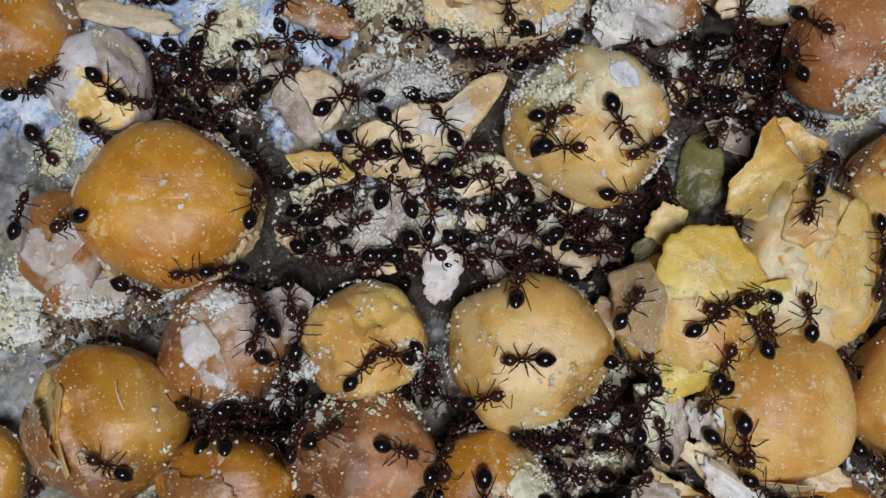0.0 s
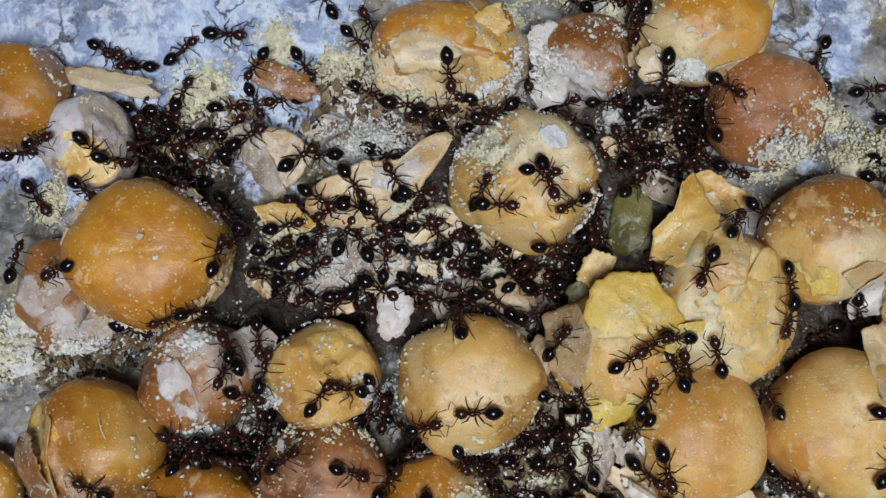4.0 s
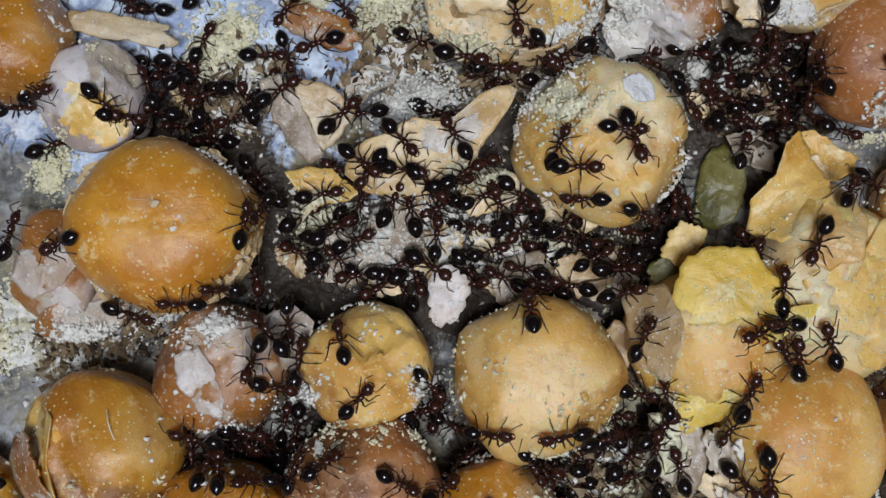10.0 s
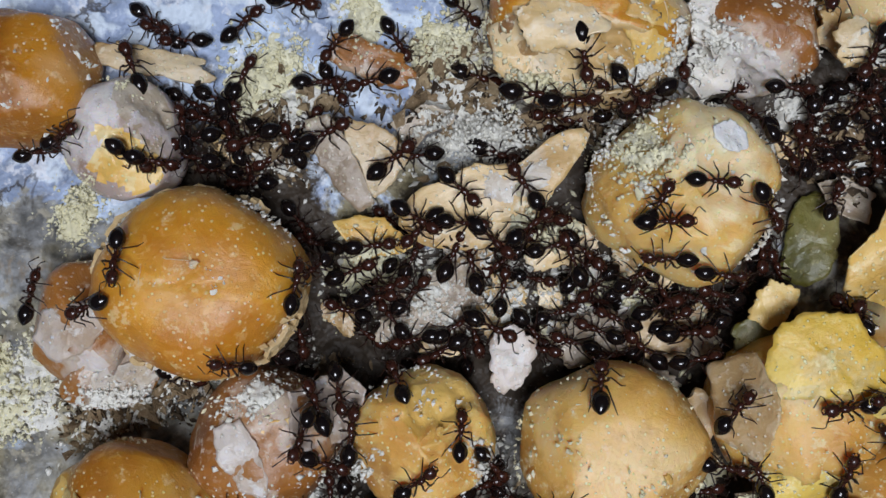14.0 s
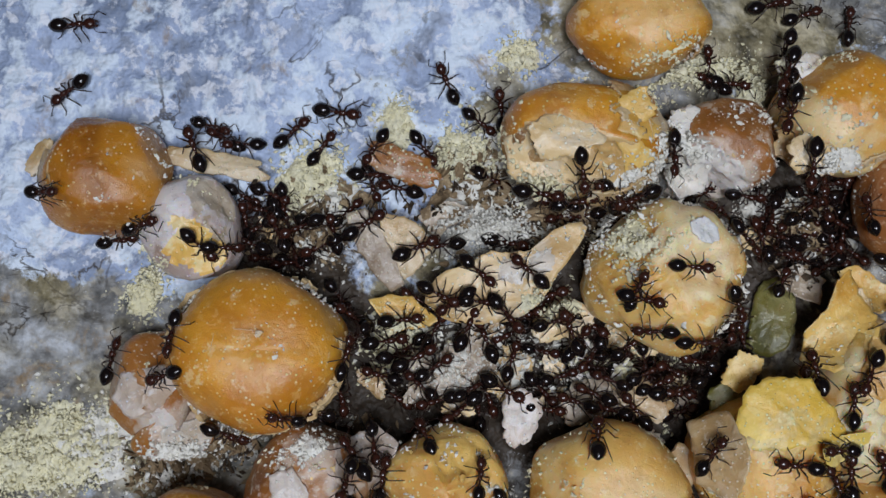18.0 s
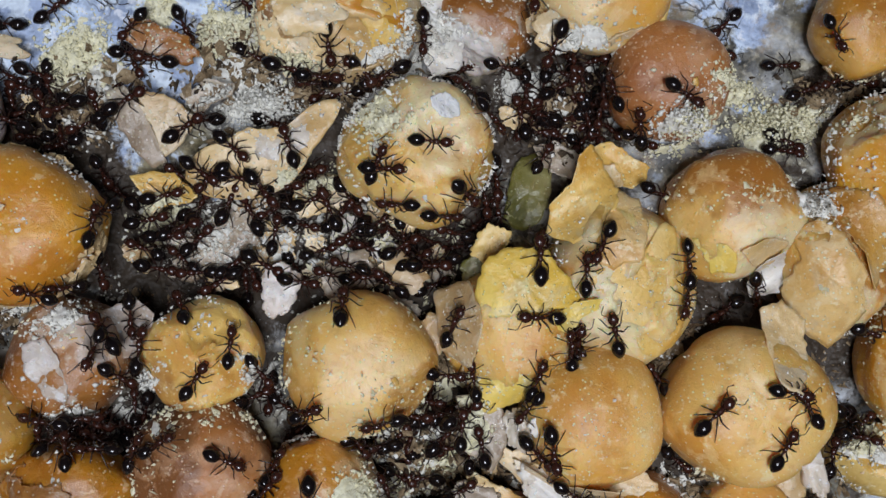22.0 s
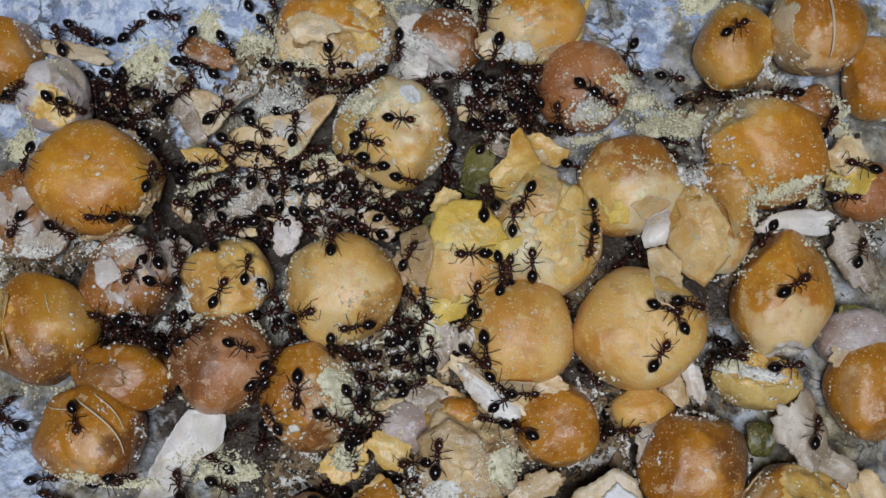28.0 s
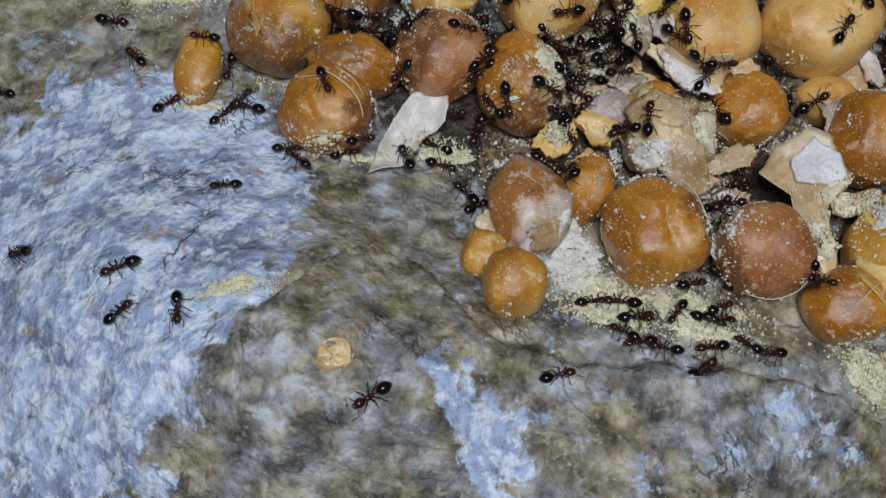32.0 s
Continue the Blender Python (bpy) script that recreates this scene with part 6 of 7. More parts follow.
crumb_heap(34.33, 11.54, 3.6, 1.6, 10, 420, CRUMB, "crust of cream crumbs over a broken seed", 0.7, 0.06, 0.3)
crumb_heap(-12.35, 14.20, 1.5, 2.4, 25, 300, CRUMB, "drift of pale crumbs beside grey peel", 0.6)
crumb_heap(-0.47, 12.49, 2.6, 1.3, -8, 420, CRUMB_WHITE, "white clotted crumbs between cream shards", 2.2)
crumb_heap(-20.99, 9.27, 1.2, 1.7, 10, 260, CRUMB, "pale crumbs at the foot of a seed", 0.6)
crumb_heap(-2.52, 16.76, 1.9, 1.4, 20, 300, CRUMB, "clotted crumbs beside an orange seed", 0.8)
crumb_heap(24.87, 10.77, 1.8, 1.5, 30, 300, CRUMB_WHITE, "white starch clotted against a russet seed", 1.6)
crumb_heap(-24.35, -0.95, 2.4, 2.2, 40, 420, CRUMB, "cream crust of crumbs on dark stone", 0.7)
crumb_heap(-25.75, 0.91, 1.3, 1.0, 0, 200, CRUMB, "cream crust of crumbs on dark stone", 0.5)
crumb_heap(-17.93, -0.96, 1.8, 0.8, -15, 260, CRUMB_WHITE, "white crumbs between seeds and stone", 0.5)
crumb_heap(31.89, 10.78, 2.6, 1.5, 5, 420, CRUMB, "crust of cream crumbs over a broken seed", 1.2)
crumb_heap(-2.73, -17.56, 1.7, 1.0, -20, 240, CRUMB, "pale yellow crumbs heaped by white peel", 0.8)
crumb_heap(6.55, -16.10, 1.4, 1.6, 20, 240, CRUMB, "yellow crumbs of gnawed flesh on a seed", 1.2)
crumb_heap(-27.22, -2.03, 3.4, 2.0, 15, 500, CRUMB, "cream crust of crumbs spread on the rock", 0.6)


# ---------------------------------------------------------------- ants
def ant_materials():
    out = []
    for name, dark, light, rough, scale in (("black_gaster_shell", (0.003, 0.0025, 0.003), (0.012, 0.007, 0.006), 0.16, 3.0), ("dark_red_brown_shell", (0.02, 0.006, 0.004), (0.05, 0.015, 0.009), 0.22, 5.0), ("brown_leg_shell", (0.01, 0.004, 0.003), (0.03, 0.011, 0.007), 0.3, 6.0)):
        m, nt, b = shader(name, rough, 0.5)
        v = coords(nt)
        nt.links.new(ramp(nt, grain(nt, v, scale), (0.3, dark), (0.7, light)), b.inputs["Base Color"])
        relief(nt, b, grain(nt, v, scale * 4, 3.0), 0.01, 0.5)
        out.append(m)
    return out


BLACK, RED, LEG = ant_materials()


def blob(bm, centre, semi, seg=12, rings=8, point=0.0):
    """An ellipsoid, drawn out to a point behind where point > 0."""
    made = bmesh.ops.create_uvsphere(bm, u_segments=seg, v_segments=rings, radius=1, matrix=Matrix.Rotation(radians(90), 4, "Y"))
    for v in made["verts"]:
        x = v.co.x
        k = 1 - point * max(0, -x) ** 2
        v.co = Vector((centre[0] + x * semi[0], centre[1] + v.co.y * semi[1] * k, centre[2] + v.co.z * semi[2] * k)) * MM
    for fc in bm.faces:
        fc.smooth = True


def build_ant(size, stance):
    """One ant at the origin, head towards +x, feet at z = 0."""
    rng = random.Random(stance)
    g = size
    ant = new("ant")
    ant.empty_display_size = 0.001
    tagged(ant, "small glossy black ant with a dark red-brown thorax", "ant", "ants on the seed heap")

    def scaled(points):
        return [(x * g, y * g, z * g) for x, y, z in points]

    bm = bmesh.new()
    blob(bm, (-0.86 * g, 0, 0.52 * g), (0.5 * g, 0.37 * g, 0.34 * g), 14, 10, 0.45)
    part("gaster", bm, BLACK, ant, "glossy black gaster")
    bm = bmesh.new()
    blob(bm, (0.24 * g, 0, 0.56 * g), (0.25 * g, 0.17 * g, 0.19 * g))
    blob(bm, (-0.02 * g, 0, 0.52 * g), (0.22 * g, 0.12 * g, 0.13 * g), 10, 6)
    part("thorax", bm, RED, ant)
    bm = bmesh.new()
    blob(bm, (-0.24 * g, 0, 0.5 * g), (0.1 * g, 0.07 * g, 0.1 * g), 8, 6)
    blob(bm, (-0.37 * g, 0, 0.5 * g), (0.1 * g, 0.09 * g, 0.1 * g), 8, 6)
    part("waist", bm, RED, ant)
    bm = bmesh.new()
    blob(bm, (0.76 * g, 0, 0.54 * g), (0.33 * g, 0.29 * g, 0.22 * g), 12, 8, 0.1)
    head = part("head", bm, RED, ant)
    for side in (-1, 1):
        bm = bmesh.new()
        tube(bm, scaled([(1.0, side * 0.13, 0.48), (1.12, side * 0.12, 0.46), (1.19, side * 0.01, 0.45)]), [0.06 * g, 0.05 * g, 0.015 * g], 5)
        part("mandible", bm, RED, head)
        bm = bmesh.new()
        blob(bm, (0.8 * g, side * 0.25 * g, 0.62 * g), (0.05 * g, 0.04 * g, 0.05 * g), 6, 5)
        part("eye", bm, BLACK, head)
        bm = bmesh.new()
        b1, b2 = rng.uniform(-0.15, 0.2), rng.uniform(-0.2, 0.25)
        tube(bm, scaled([(0.9, side * 0.1, 0.6), (1.12 + b1 * 0.5, side * (0.42 + b1), 0.74), (1.22 + b1 * 0.5, side * (0.47 + b1), 0.7), (1.5 + b2 * 0.3, side * (0.36 + b2), 0.36)]), [0.026 * g, 0.02 * g, 0.022 * g, 0.028 * g], 5)
        part("antenna", bm, LEG, ant)
        for x0, ang, reach in ((0.3, 52, 0.66), (0.1, 95, 0.62), (-0.06, 140, 0.84)):
            bm = bmesh.new()
            a = radians(ang + rng.uniform(-16, 16))
            dx, dy = math.cos(a), side * math.sin(a)
            k, f = 0.52 * reach, 1.1 * reach
            bend = rng.uniform(-0.12, 0.12)
            tube(bm, scaled([(x0, side * 0.1, 0.46), (x0 + dx * 0.2, side * 0.1 + dy * 0.2, 0.6), (x0 + dx * k * 0.6, side * 0.1 + dy * k * 0.6, 0.7), (x0 + dx * k, side * 0.1 + dy * k, 0.76), (x0 + dx * f * 0.85 + bend, side * 0.1 + dy * f * 0.85, 0.14), (x0 + dx * f * 1.08 + bend * 2, side * 0.1 + dy * f * 1.08, 0.0)]), [0.04 * g, 0.05 * g, 0.06 * g, 0.034 * g, 0.03 * g, 0.014 * g], 5)
            leg = part("leg", bm, LEG, ant)
    return ant


KINDS = [build_ant(1.04, 3), build_ant(1.12, 8), build_ant(1.16, 15), build_ant(1.08, 21), build_ant(1.24, 33)]
used_kinds = set()
FIDGETS, WALKERS = [], []


def ant_pose(x, y, heading, lift=0.0):
    p, n = drop(x, y)
    p2, n2 = drop(x + 0.7 * math.cos(radians(heading)), y + 0.7 * math.sin(radians(heading)))
    p3, n3 = drop(x - 0.7 * math.cos(radians(heading)), y - 0.7 * math.sin(radians(heading)))
    n = (n + n2 + n3).normalized()
    if n.z < 0.65:
        flat = Vector((n.x, n.y, 0)).normalized()
        n = Vector((flat.x * 0.76, flat.y * 0.76, 0.65))
    z = max(p.z, (p2.z + p3.z) / 2)
    fwd = Vector((math.cos(radians(heading)), math.sin(radians(heading)), 0))
    fwd = (fwd - n * fwd.dot(n)).normalized()
    side = n.cross(fwd)
    m = Matrix((fwd, side, n)).transposed().to_4x4()
    m.translation = Vector((p.x, p.y, z - 0.00006 + lift * MM))
    return m


def make_ant(kind, m):
    if kind not in used_kinds:
        used_kinds.add(kind)
        KINDS[kind].matrix_basis = m
        return KINDS[kind]
    return copy_thing(KINDS[kind], m)


ant_number = [0]


def ant(x, y, heading, lift=0.0):
    """An ant that stays about its place, gnawing and fidgeting."""
    ant_number[0] += 1
    ob = make_ant((ant_number[0] * 7 + ant_number[0] // 5) % 5, ant_pose(x, y, heading, lift))
    FIDGETS.append((ob, x, y, heading, lift))


def walker(kind, rows):
    """An ant that walks: rows of seconds, x, y, heading."""
    t, x, y, h = rows[0]
    WALKERS.append((make_ant(kind, ant_pose(x, y, h)), rows))


ant(-12.24, 18.38, 34)
ant(-9.44, 19.50, -6)
ant(-3.14, 21.36, 116)
ant(-17.37, 18.51, -27)
ant(-16.73, 17.74, 154)
ant(-4.47, 17.35, -62)
ant(-7.77, 15.25, -64)
ant(-5.90, 15.11, 172)
ant(-7.86, 12.51, 31)
ant(-0.37, 15.53, -24)
ant(2.21, 13.99, -11)
ant(-16.15, 11.23, -29)
ant(-15.34, 12.78, 104)
ant(-15.24, 14.68, -30)
ant(-10.90, 12.90, -14)
ant(-9.32, 13.27, 36)
ant(-10.55, 11.46, -157)
ant(-4.72, 11.26, 32)
ant(-3.40, 11.54, -172)
ant(0.71, 11.61, -19)
ant(-1.23, 9.59, -46)
ant(-12.99, 12.24, 121)
ant(-13.94, 10.69, 175)
ant(-12.16, 10.09, 171)
ant(-7.28, 17.03, -131)
ant(9.45, 16.17, -85)
ant(7.49, 14.07, -153)
ant(6.02, 14.12, 121)
ant(3.40, 13.70, 173)
ant(12.30, 12.57, 159)
ant(13.32, 11.04, -38)
ant(14.64, 14.54, -9)
ant(16.13, 14.40, -64)
ant(16.89, 21.41, -115)
ant(14.88, 21.35, -25)
ant(17.63, 15.40, -99)
ant(19.88, 13.76, 98)
ant(20.88, 14.35, 72)
ant(19.12, 11.50, -9)
ant(19.22, 12.96, 117)
ant(18.57, 10.60, 169)
ant(16.87, 13.81, -108)
ant(15.85, 11.84, 105)
ant(12.35, 14.46, 32)
ant(17.05, 18.77, -107)
ant(17.88, 12.94, -157)
ant(21.68, 11.21, -38)
ant(23.13, 10.34, -18)
ant(-8.87, 7.16, 154)
ant(-8.81, 5.88, -155)
ant(-6.61, 5.65, 22)
ant(-4.94, 4.85, 23)
ant(-3.77, 4.25, 32)
ant(-7.13, 3.66, 162)
ant(-6.22, 2.46, -26)
ant(-3.68, 6.42, 58)
ant(-4.82, 8.21, 148)
ant(-0.91, 8.01, -9)
ant(-1.64, 6.38, 65)
ant(1.58, 9.64, 122)
ant(2.82, 8.33, 10)
ant(1.52, 7.27, 16)
ant(0.76, 4.61, 78)
ant(3.59, 3.59, 19)
ant(2.58, 1.77, -3)
ant(-0.95, 1.44, 108)
ant(-3.81, 2.27, -170)
ant(-8.57, -1.00, 114)
ant(-7.09, -0.18, -80)
ant(-6.23, -2.06, 76)
ant(-9.25, 4.95, 66)
ant(-10.76, 1.85, 162)
ant(-12.16, 1.61, 165)
ant(-15.13, 0.89, -27)
ant(2.67, 5.23, -9)
ant(0.78, 6.31, -148)
ant(-0.64, 5.96, 110)
ant(-0.54, 2.43, -70)
ant(-1.76, 2.96, 32)
ant(7.65, 7.83, -4)
ant(10.86, 5.69, -24)
ant(10.15, 4.41, -22)
ant(13.49, 6.72, -85)
ant(14.18, 7.91, -95)
ant(14.60, 5.63, 102)
ant(13.22, 5.17, -128)
ant(11.58, 4.81, 159)
ant(11.88, 3.82, -172)
ant(17.15, 8.96, 50)
ant(24.43, 6.89, -51)
ant(24.95, 2.85, -81)
ant(24.87, 0.79, -104)
ant(17.87, 3.62, 123)
ant(20.79, -1.19, 100)
ant(5.38, 0.12, 94)
ant(11.54, -0.80, 41)
ant(10.38, 1.42, 15)
ant(6.55, 3.41, 159)
ant(8.07, 4.32, 159)
ant(5.99, 4.18, 171)
ant(5.42, 4.94, -140)
ant(4.18, 6.25, 110)
ant(6.48, 1.65, 162)
ant(5.58, 2.52, 162)
ant(8.01, 1.78, 144)
ant(4.39, 2.06, 159)
ant(9.30, 3.01, 28)
ant(5.38, 6.60, -30)
ant(-11.70, -5.47, 164)
ant(-9.72, -5.48, -22)
ant(-10.41, -6.82, -21)
ant(-8.59, -8.19, -165)
ant(-6.31, -7.82, 55)
ant(-8.04, -7.22, 159)
ant(-4.87, -7.38, 25)
ant(-1.42, -8.19, -13)
ant(0.64, -8.82, 40)
ant(0.63, -10.17, 40)
ant(-2.11, -14.30, 16)
ant(-0.36, -14.81, -104)
ant(1.40, -13.56, 121)
ant(-3.36, -3.78, 54)
ant(0.12, -3.46, -47)
ant(0.47, -5.44, -98)
ant(1.40, -6.14, -32)
ant(3.47, -5.30, 23)
ant(-0.50, -5.41, 27)
ant(2.59, -7.42, -142)
ant(-12.77, -13.67, -76)
ant(-7.82, -3.34, -21)
ant(11.17, -3.64, -9)
ant(10.11, -5.06, -13)
ant(9.15, -6.02, -10)
ant(12.23, -5.90, 42)
ant(10.04, -7.32, -148)
ant(6.06, -8.17, -28)
ant(8.11, -7.99, 32)
ant(8.10, -9.38, 16)
ant(10.07, -8.82, -7)
ant(13.05, -7.93, 102)
ant(11.73, -10.66, 31)
ant(6.83, -11.93, -35)
ant(8.44, -12.51, -37)
ant(9.78, -10.32, 171)
ant(5.45, -12.89, -30)
ant(8.32, -14.39, 38)
ant(6.30, -14.19, 159)
ant(12.80, -3.97, 106)
ant(16.16, -3.63, 79)
ant(16.05, -5.76, -146)
ant(16.55, -8.16, -33)
ant(17.39, -7.80, -85)
ant(18.37, -10.10, -51)
ant(20.10, -10.58, 16)
ant(17.71, -13.46, 162)
ant(24.21, -4.38, 128)
ant(25.66, -9.28, -44)
ant(17.96, -2.35, 112)
ant(19.30, -2.05, 87)
ant(16.18, -0.63, -171)
ant(20.15, -13.83, 151)
ant(29.06, 17.85, -124)
ant(29.12, 16.55, -42)
ant(32.75, 15.59, 10)
ant(34.30, 13.57, 10)
ant(35.88, 14.16, -179)
ant(38.35, 14.13, 7)
ant(41.49, 14.30, 16)
ant(40.89, 12.48, -167)
ant(43.77, 11.00, 79)
ant(32.70, 9.41, -19)
ant(39.60, 1.67, -117)
ant(45.83, 4.81, -7)
ant(47.01, 7.03, 159)
ant(46.55, 0.45, 70)
ant(28.22, -0.07, -145)
ant(41.31, 4.24, -153)
ant(30.22, -4.75, -14)
ant(31.08, -5.44, 122)
ant(35.10, -9.06, 76)
ant(35.75, -6.25, 159)
ant(36.06, -7.33, -45)
ant(36.38, -8.19, -18)
ant(40.33, -8.88, 6)
ant(26.96, -13.20, -100)
ant(27.88, -13.45, 22)
ant(42.28, -13.47, 70)
ant(36.99, -7.49, 27)
ant(-21.76, -14.92, 67)
ant(-20.11, -13.16, 65)
ant(-15.84, -18.36, 14)
ant(-3.47, -16.90, 145)
ant(-5.86, -18.71, 111)
ant(-3.09, -18.85, -17)
ant(-1.13, -21.70, 121)
ant(-0.25, -22.97, 58)
ant(0.73, -14.70, -149)
ant(8.39, -10.36, -30)
ant(7.40, -13.16, 146)
ant(7.44, -16.05, -75)
ant(12.04, -16.34, -169)
ant(13.86, -15.82, 79)
ant(5.72, -18.58, 159)
ant(7.33, -19.90, 23)
ant(6.92, -21.18, -148)
ant(5.30, -19.66, -9)
ant(18.61, -11.57, 46)
ant(44.64, -20.21, 57)
ant(42.76, -25.66, -156)
ant(20.07, -23.88, 136)
ant(20.61, -22.19, 19)
ant(21.62, -20.71, 19)
ant(15.30, -32.21, -117)
ant(18.87, -31.45, 31)
ant(8.91, -31.48, 9)
ant(26.91, -29.05, -21)
ant(34.82, -22.33, -18)
ant(-0.02, -10.89, -133)
ant(11.89, -32.81, 5)
ant(11.05, -31.30, 170)
ant(18.19, -32.59, -10)
ant(11.71, -34.83, -164)
ant(13.83, -34.96, 162)
ant(17.31, -35.10, -164)
ant(20.18, -34.58, 167)
ant(22.16, -35.16, -156)
ant(16.23, -36.12, 27)
ant(16.90, -29.45, 23)
ant(19.21, -28.56, 127)
ant(-14.86, -19.51, 148)
ant(-11.39, -18.42, 18)
ant(-9.58, -17.59, 9)
ant(-29.96, -8.88, 134)
ant(-32.58, -4.85, -9)
ant(-21.82, -9.79, -104)
ant(-19.50, -14.01, 172)
ant(-26.34, -13.82, 49)
ant(-6.28, -11.24, -144)
ant(25.61, -28.78, -47)
ant(5.49, -37.59, 16)
ant(10.75, -34.11, 135)
ant(22.06, -18.87, -59)
ant(20.68, -20.52, 19)
ant(19.53, -22.17, 19)
ant(-25.76, 24.99, 0)
ant(-15.62, 17.29, -172)
ant(-25.22, 13.94, -11)
ant(-21.99, 11.93, 10)
ant(-20.18, 12.24, 16)
ant(-1.18, 18.92, -41)
ant(0.20, 19.55, 111)
ant(16.86, 26.18, 16)
ant(18.93, 25.75, 21)
ant(22.13, 25.42, 88)
ant(17.01, 20.06, -100)
ant(12.83, 22.68, 98)
ant(12.97, 21.31, 155)
ant(17.20, 23.02, -112)
ant(20.25, 15.23, 10)
ant(-21.53, 4.57, 80)
ant(-12.93, 13.25, -71)
ant(-13.62, 14.62, -18)
ant(-12.23, 11.18, -71)
ant(-9.63, 8.43, -56)
ant(4.11, 13.11, -158)
ant(5.13, 13.47, -170)
ant(-2.72, 8.01, -146, 0.00)
ant(-2.47, 1.95, -150, 0.00)
ant(2.47, 2.74, -46, 0.00)
ant(0.52, 7.22, -41, 0.00)
ant(-5.73, 6.89, 10, 0.00)
ant(3.23, 6.64, 18, 0.00)
ant(-5.52, 5.43, -135, 0.25)
ant(2.15, 7.76, 36, 0.25)
ant(-4.77, 3.13, 135, 0.00)
ant(-3.25, 8.57, -34, 0.25)
ant(0.38, 2.79, -30, 0.00)
ant(-5.74, 4.64, 6, 0.00)
ant(7.11, 4.80, 5, 0.25)
ant(4.86, 5.63, 44, 0.50)
ant(7.42, 5.58, 47, 0.00)
ant(8.81, 4.49, -70, 0.50)
ant(10.80, 2.99, -160, 0.50)
ant(10.20, 2.53, -7, 0.50)
ant(8.72, 3.74, 26, 0.50)
ant(20.83, 11.24, -67, 0.00)
ant(21.17, 12.19, -109, 0.00)
ant(18.05, 11.28, 87, 0.00)
ant(18.58, 14.31, -21, 0.50)
ant(17.32, 10.83, 2, 0.00)
ant(21.46, 12.96, 110, 0.25)
ant(18.52, 12.09, 20, 0.00)
ant(17.35, 12.18, 158, 0.25)
ant(16.35, 13.20, -89, 0.25)
ant(19.84, 11.81, -67, 0.25)
ant(20.48, 12.85, 147, 0.50)
ant(19.87, 10.31, -139, 0.25)
ant(18.77, 15.06, -94, 0.00)
ant(16.61, 11.30, -136, 0.00)
ant(19.63, 14.72, 129, 0.25)
ant(18.49, 13.54, 28, 0.25)
ant(4.20, 13.96, 6, 0.50)
ant(6.75, 14.28, -47, 0.00)
ant(-10.60, -7.68, 92, 0.50)
ant(-11.26, -6.69, -143, 0.00)
ant(-12.35, -7.34, 109, 0.50)
ant(-8.00, -5.89, 90, 0.00)
ant(-9.39, -7.73, 149, 0.00)
ant(-8.74, -6.79, 125, 0.00)
ant(-12.07, -6.54, -16, 0.25)
ant(-9.64, -6.24, -52, 0.00)
ant(-7.34, -6.29, -104, 0.00)
ant(-11.37, -7.70, 69, 0.00)
ant(12.35, -8.44, 89, 0.00)
ant(11.90, -6.88, 83, 0.50)
ant(7.25, -10.75, 107, 0.00)
ant(10.80, -6.61, 18, 0.50)
ant(10.48, -5.93, 105, 0.25)
ant(11.61, -8.79, 179, 0.25)
ant(11.10, -7.85, 37, 0.25)
ant(7.24, -8.33, -177, 0.25)
ant(9.04, -7.85, -110, 0.00)
ant(5.30, -7.74, -54, 0.00)
ant(-14.26, 13.67, 161, 0.50)
ant(-12.79, 14.03, -88, 0.00)
ant(-14.54, 12.34, -155, 0.25)
ant(-11.84, 12.45, -154, 0.50)
ant(-14.91, 11.40, 162, 0.00)
ant(-9.89, 12.27, 105, 0.50)
walker(2, [(0.0, 5.52, -3.42, 180), (0.5, 5.55, -3.15, 180), (1.5, 5.55, -3.71, 180), (2.0, 5.70, -4.11, 180), (2.5, 5.86, -4.26, 180), (3.0, 6.00, -4.30, 180), (5.5, 6.41, -4.86, 180), (6.0, 6.44, -4.98, 180), (7.0, 6.52, -5.13, 180), (8.5, 6.63, -5.25, 180), (9.5, 6.74, -5.33, 180), (10.0, 6.88, -5.49, 180), (10.5, 7.05, -5.70, 180), (11.0, 7.17, -5.90, 180), (32.0, 7.17, -5.90, 180)])
walker(0, [(0.0, 7.34, 9.51, -0), (0.5, 7.35, 9.67, -0), (1.0, 7.35, 9.90, -0), (1.5, 7.73, 10.04, -0), (2.0, 8.68, 9.97, -5), (2.5, 9.65, 9.89, -5), (3.0, 10.01, 9.79, -5), (3.5, 10.26, 9.72, -5), (32.0, 10.26, 9.72, -5)])
walker(1, [(0.0, 21.08, 4.54, 245), (0.5, 21.00, 4.45, 245), (1.0, 20.92, 4.32, 245), (1.5, 20.76, 4.15, 245), (2.0, 20.59, 3.98, 245), (3.0, 20.43, 3.82, 245), (3.5, 20.14, 3.71, 245), (32.0, 20.14, 3.71, 245)])
walker(1, [(0.0, -12.27, 9.21, -37), (5.5, -12.27, 9.21, -37), (6.0, -12.14, 9.12, -37), (6.5, -11.60, 8.70, -37), (7.0, -12.76, 8.46, -112), (7.5, -14.21, 9.91, -187), (8.0, -14.78, 10.24, -187), (8.5, -15.11, 10.31, -187), (9.0, -15.61, 10.40, -187), (9.5, -15.94, 10.49, -187), (10.0, -15.67, 9.58, -112), (10.5, -15.59, 8.70, -88), (11.0, -15.52, 7.11, -87), (11.5, -15.46, 6.06, -87), (12.0, -15.67, 5.77, -87), (12.5, -15.91, 5.72, -87), (13.0, -16.09, 5.80, -87), (13.5, -16.29, 5.95, -87), (14.0, -16.59, 6.07, -87), (14.5, -16.92, 6.12, -87), (15.0, -17.23, 6.00, -87), (15.5, -17.58, 5.75, -87), (32.0, -17.58, 5.75, -87)])
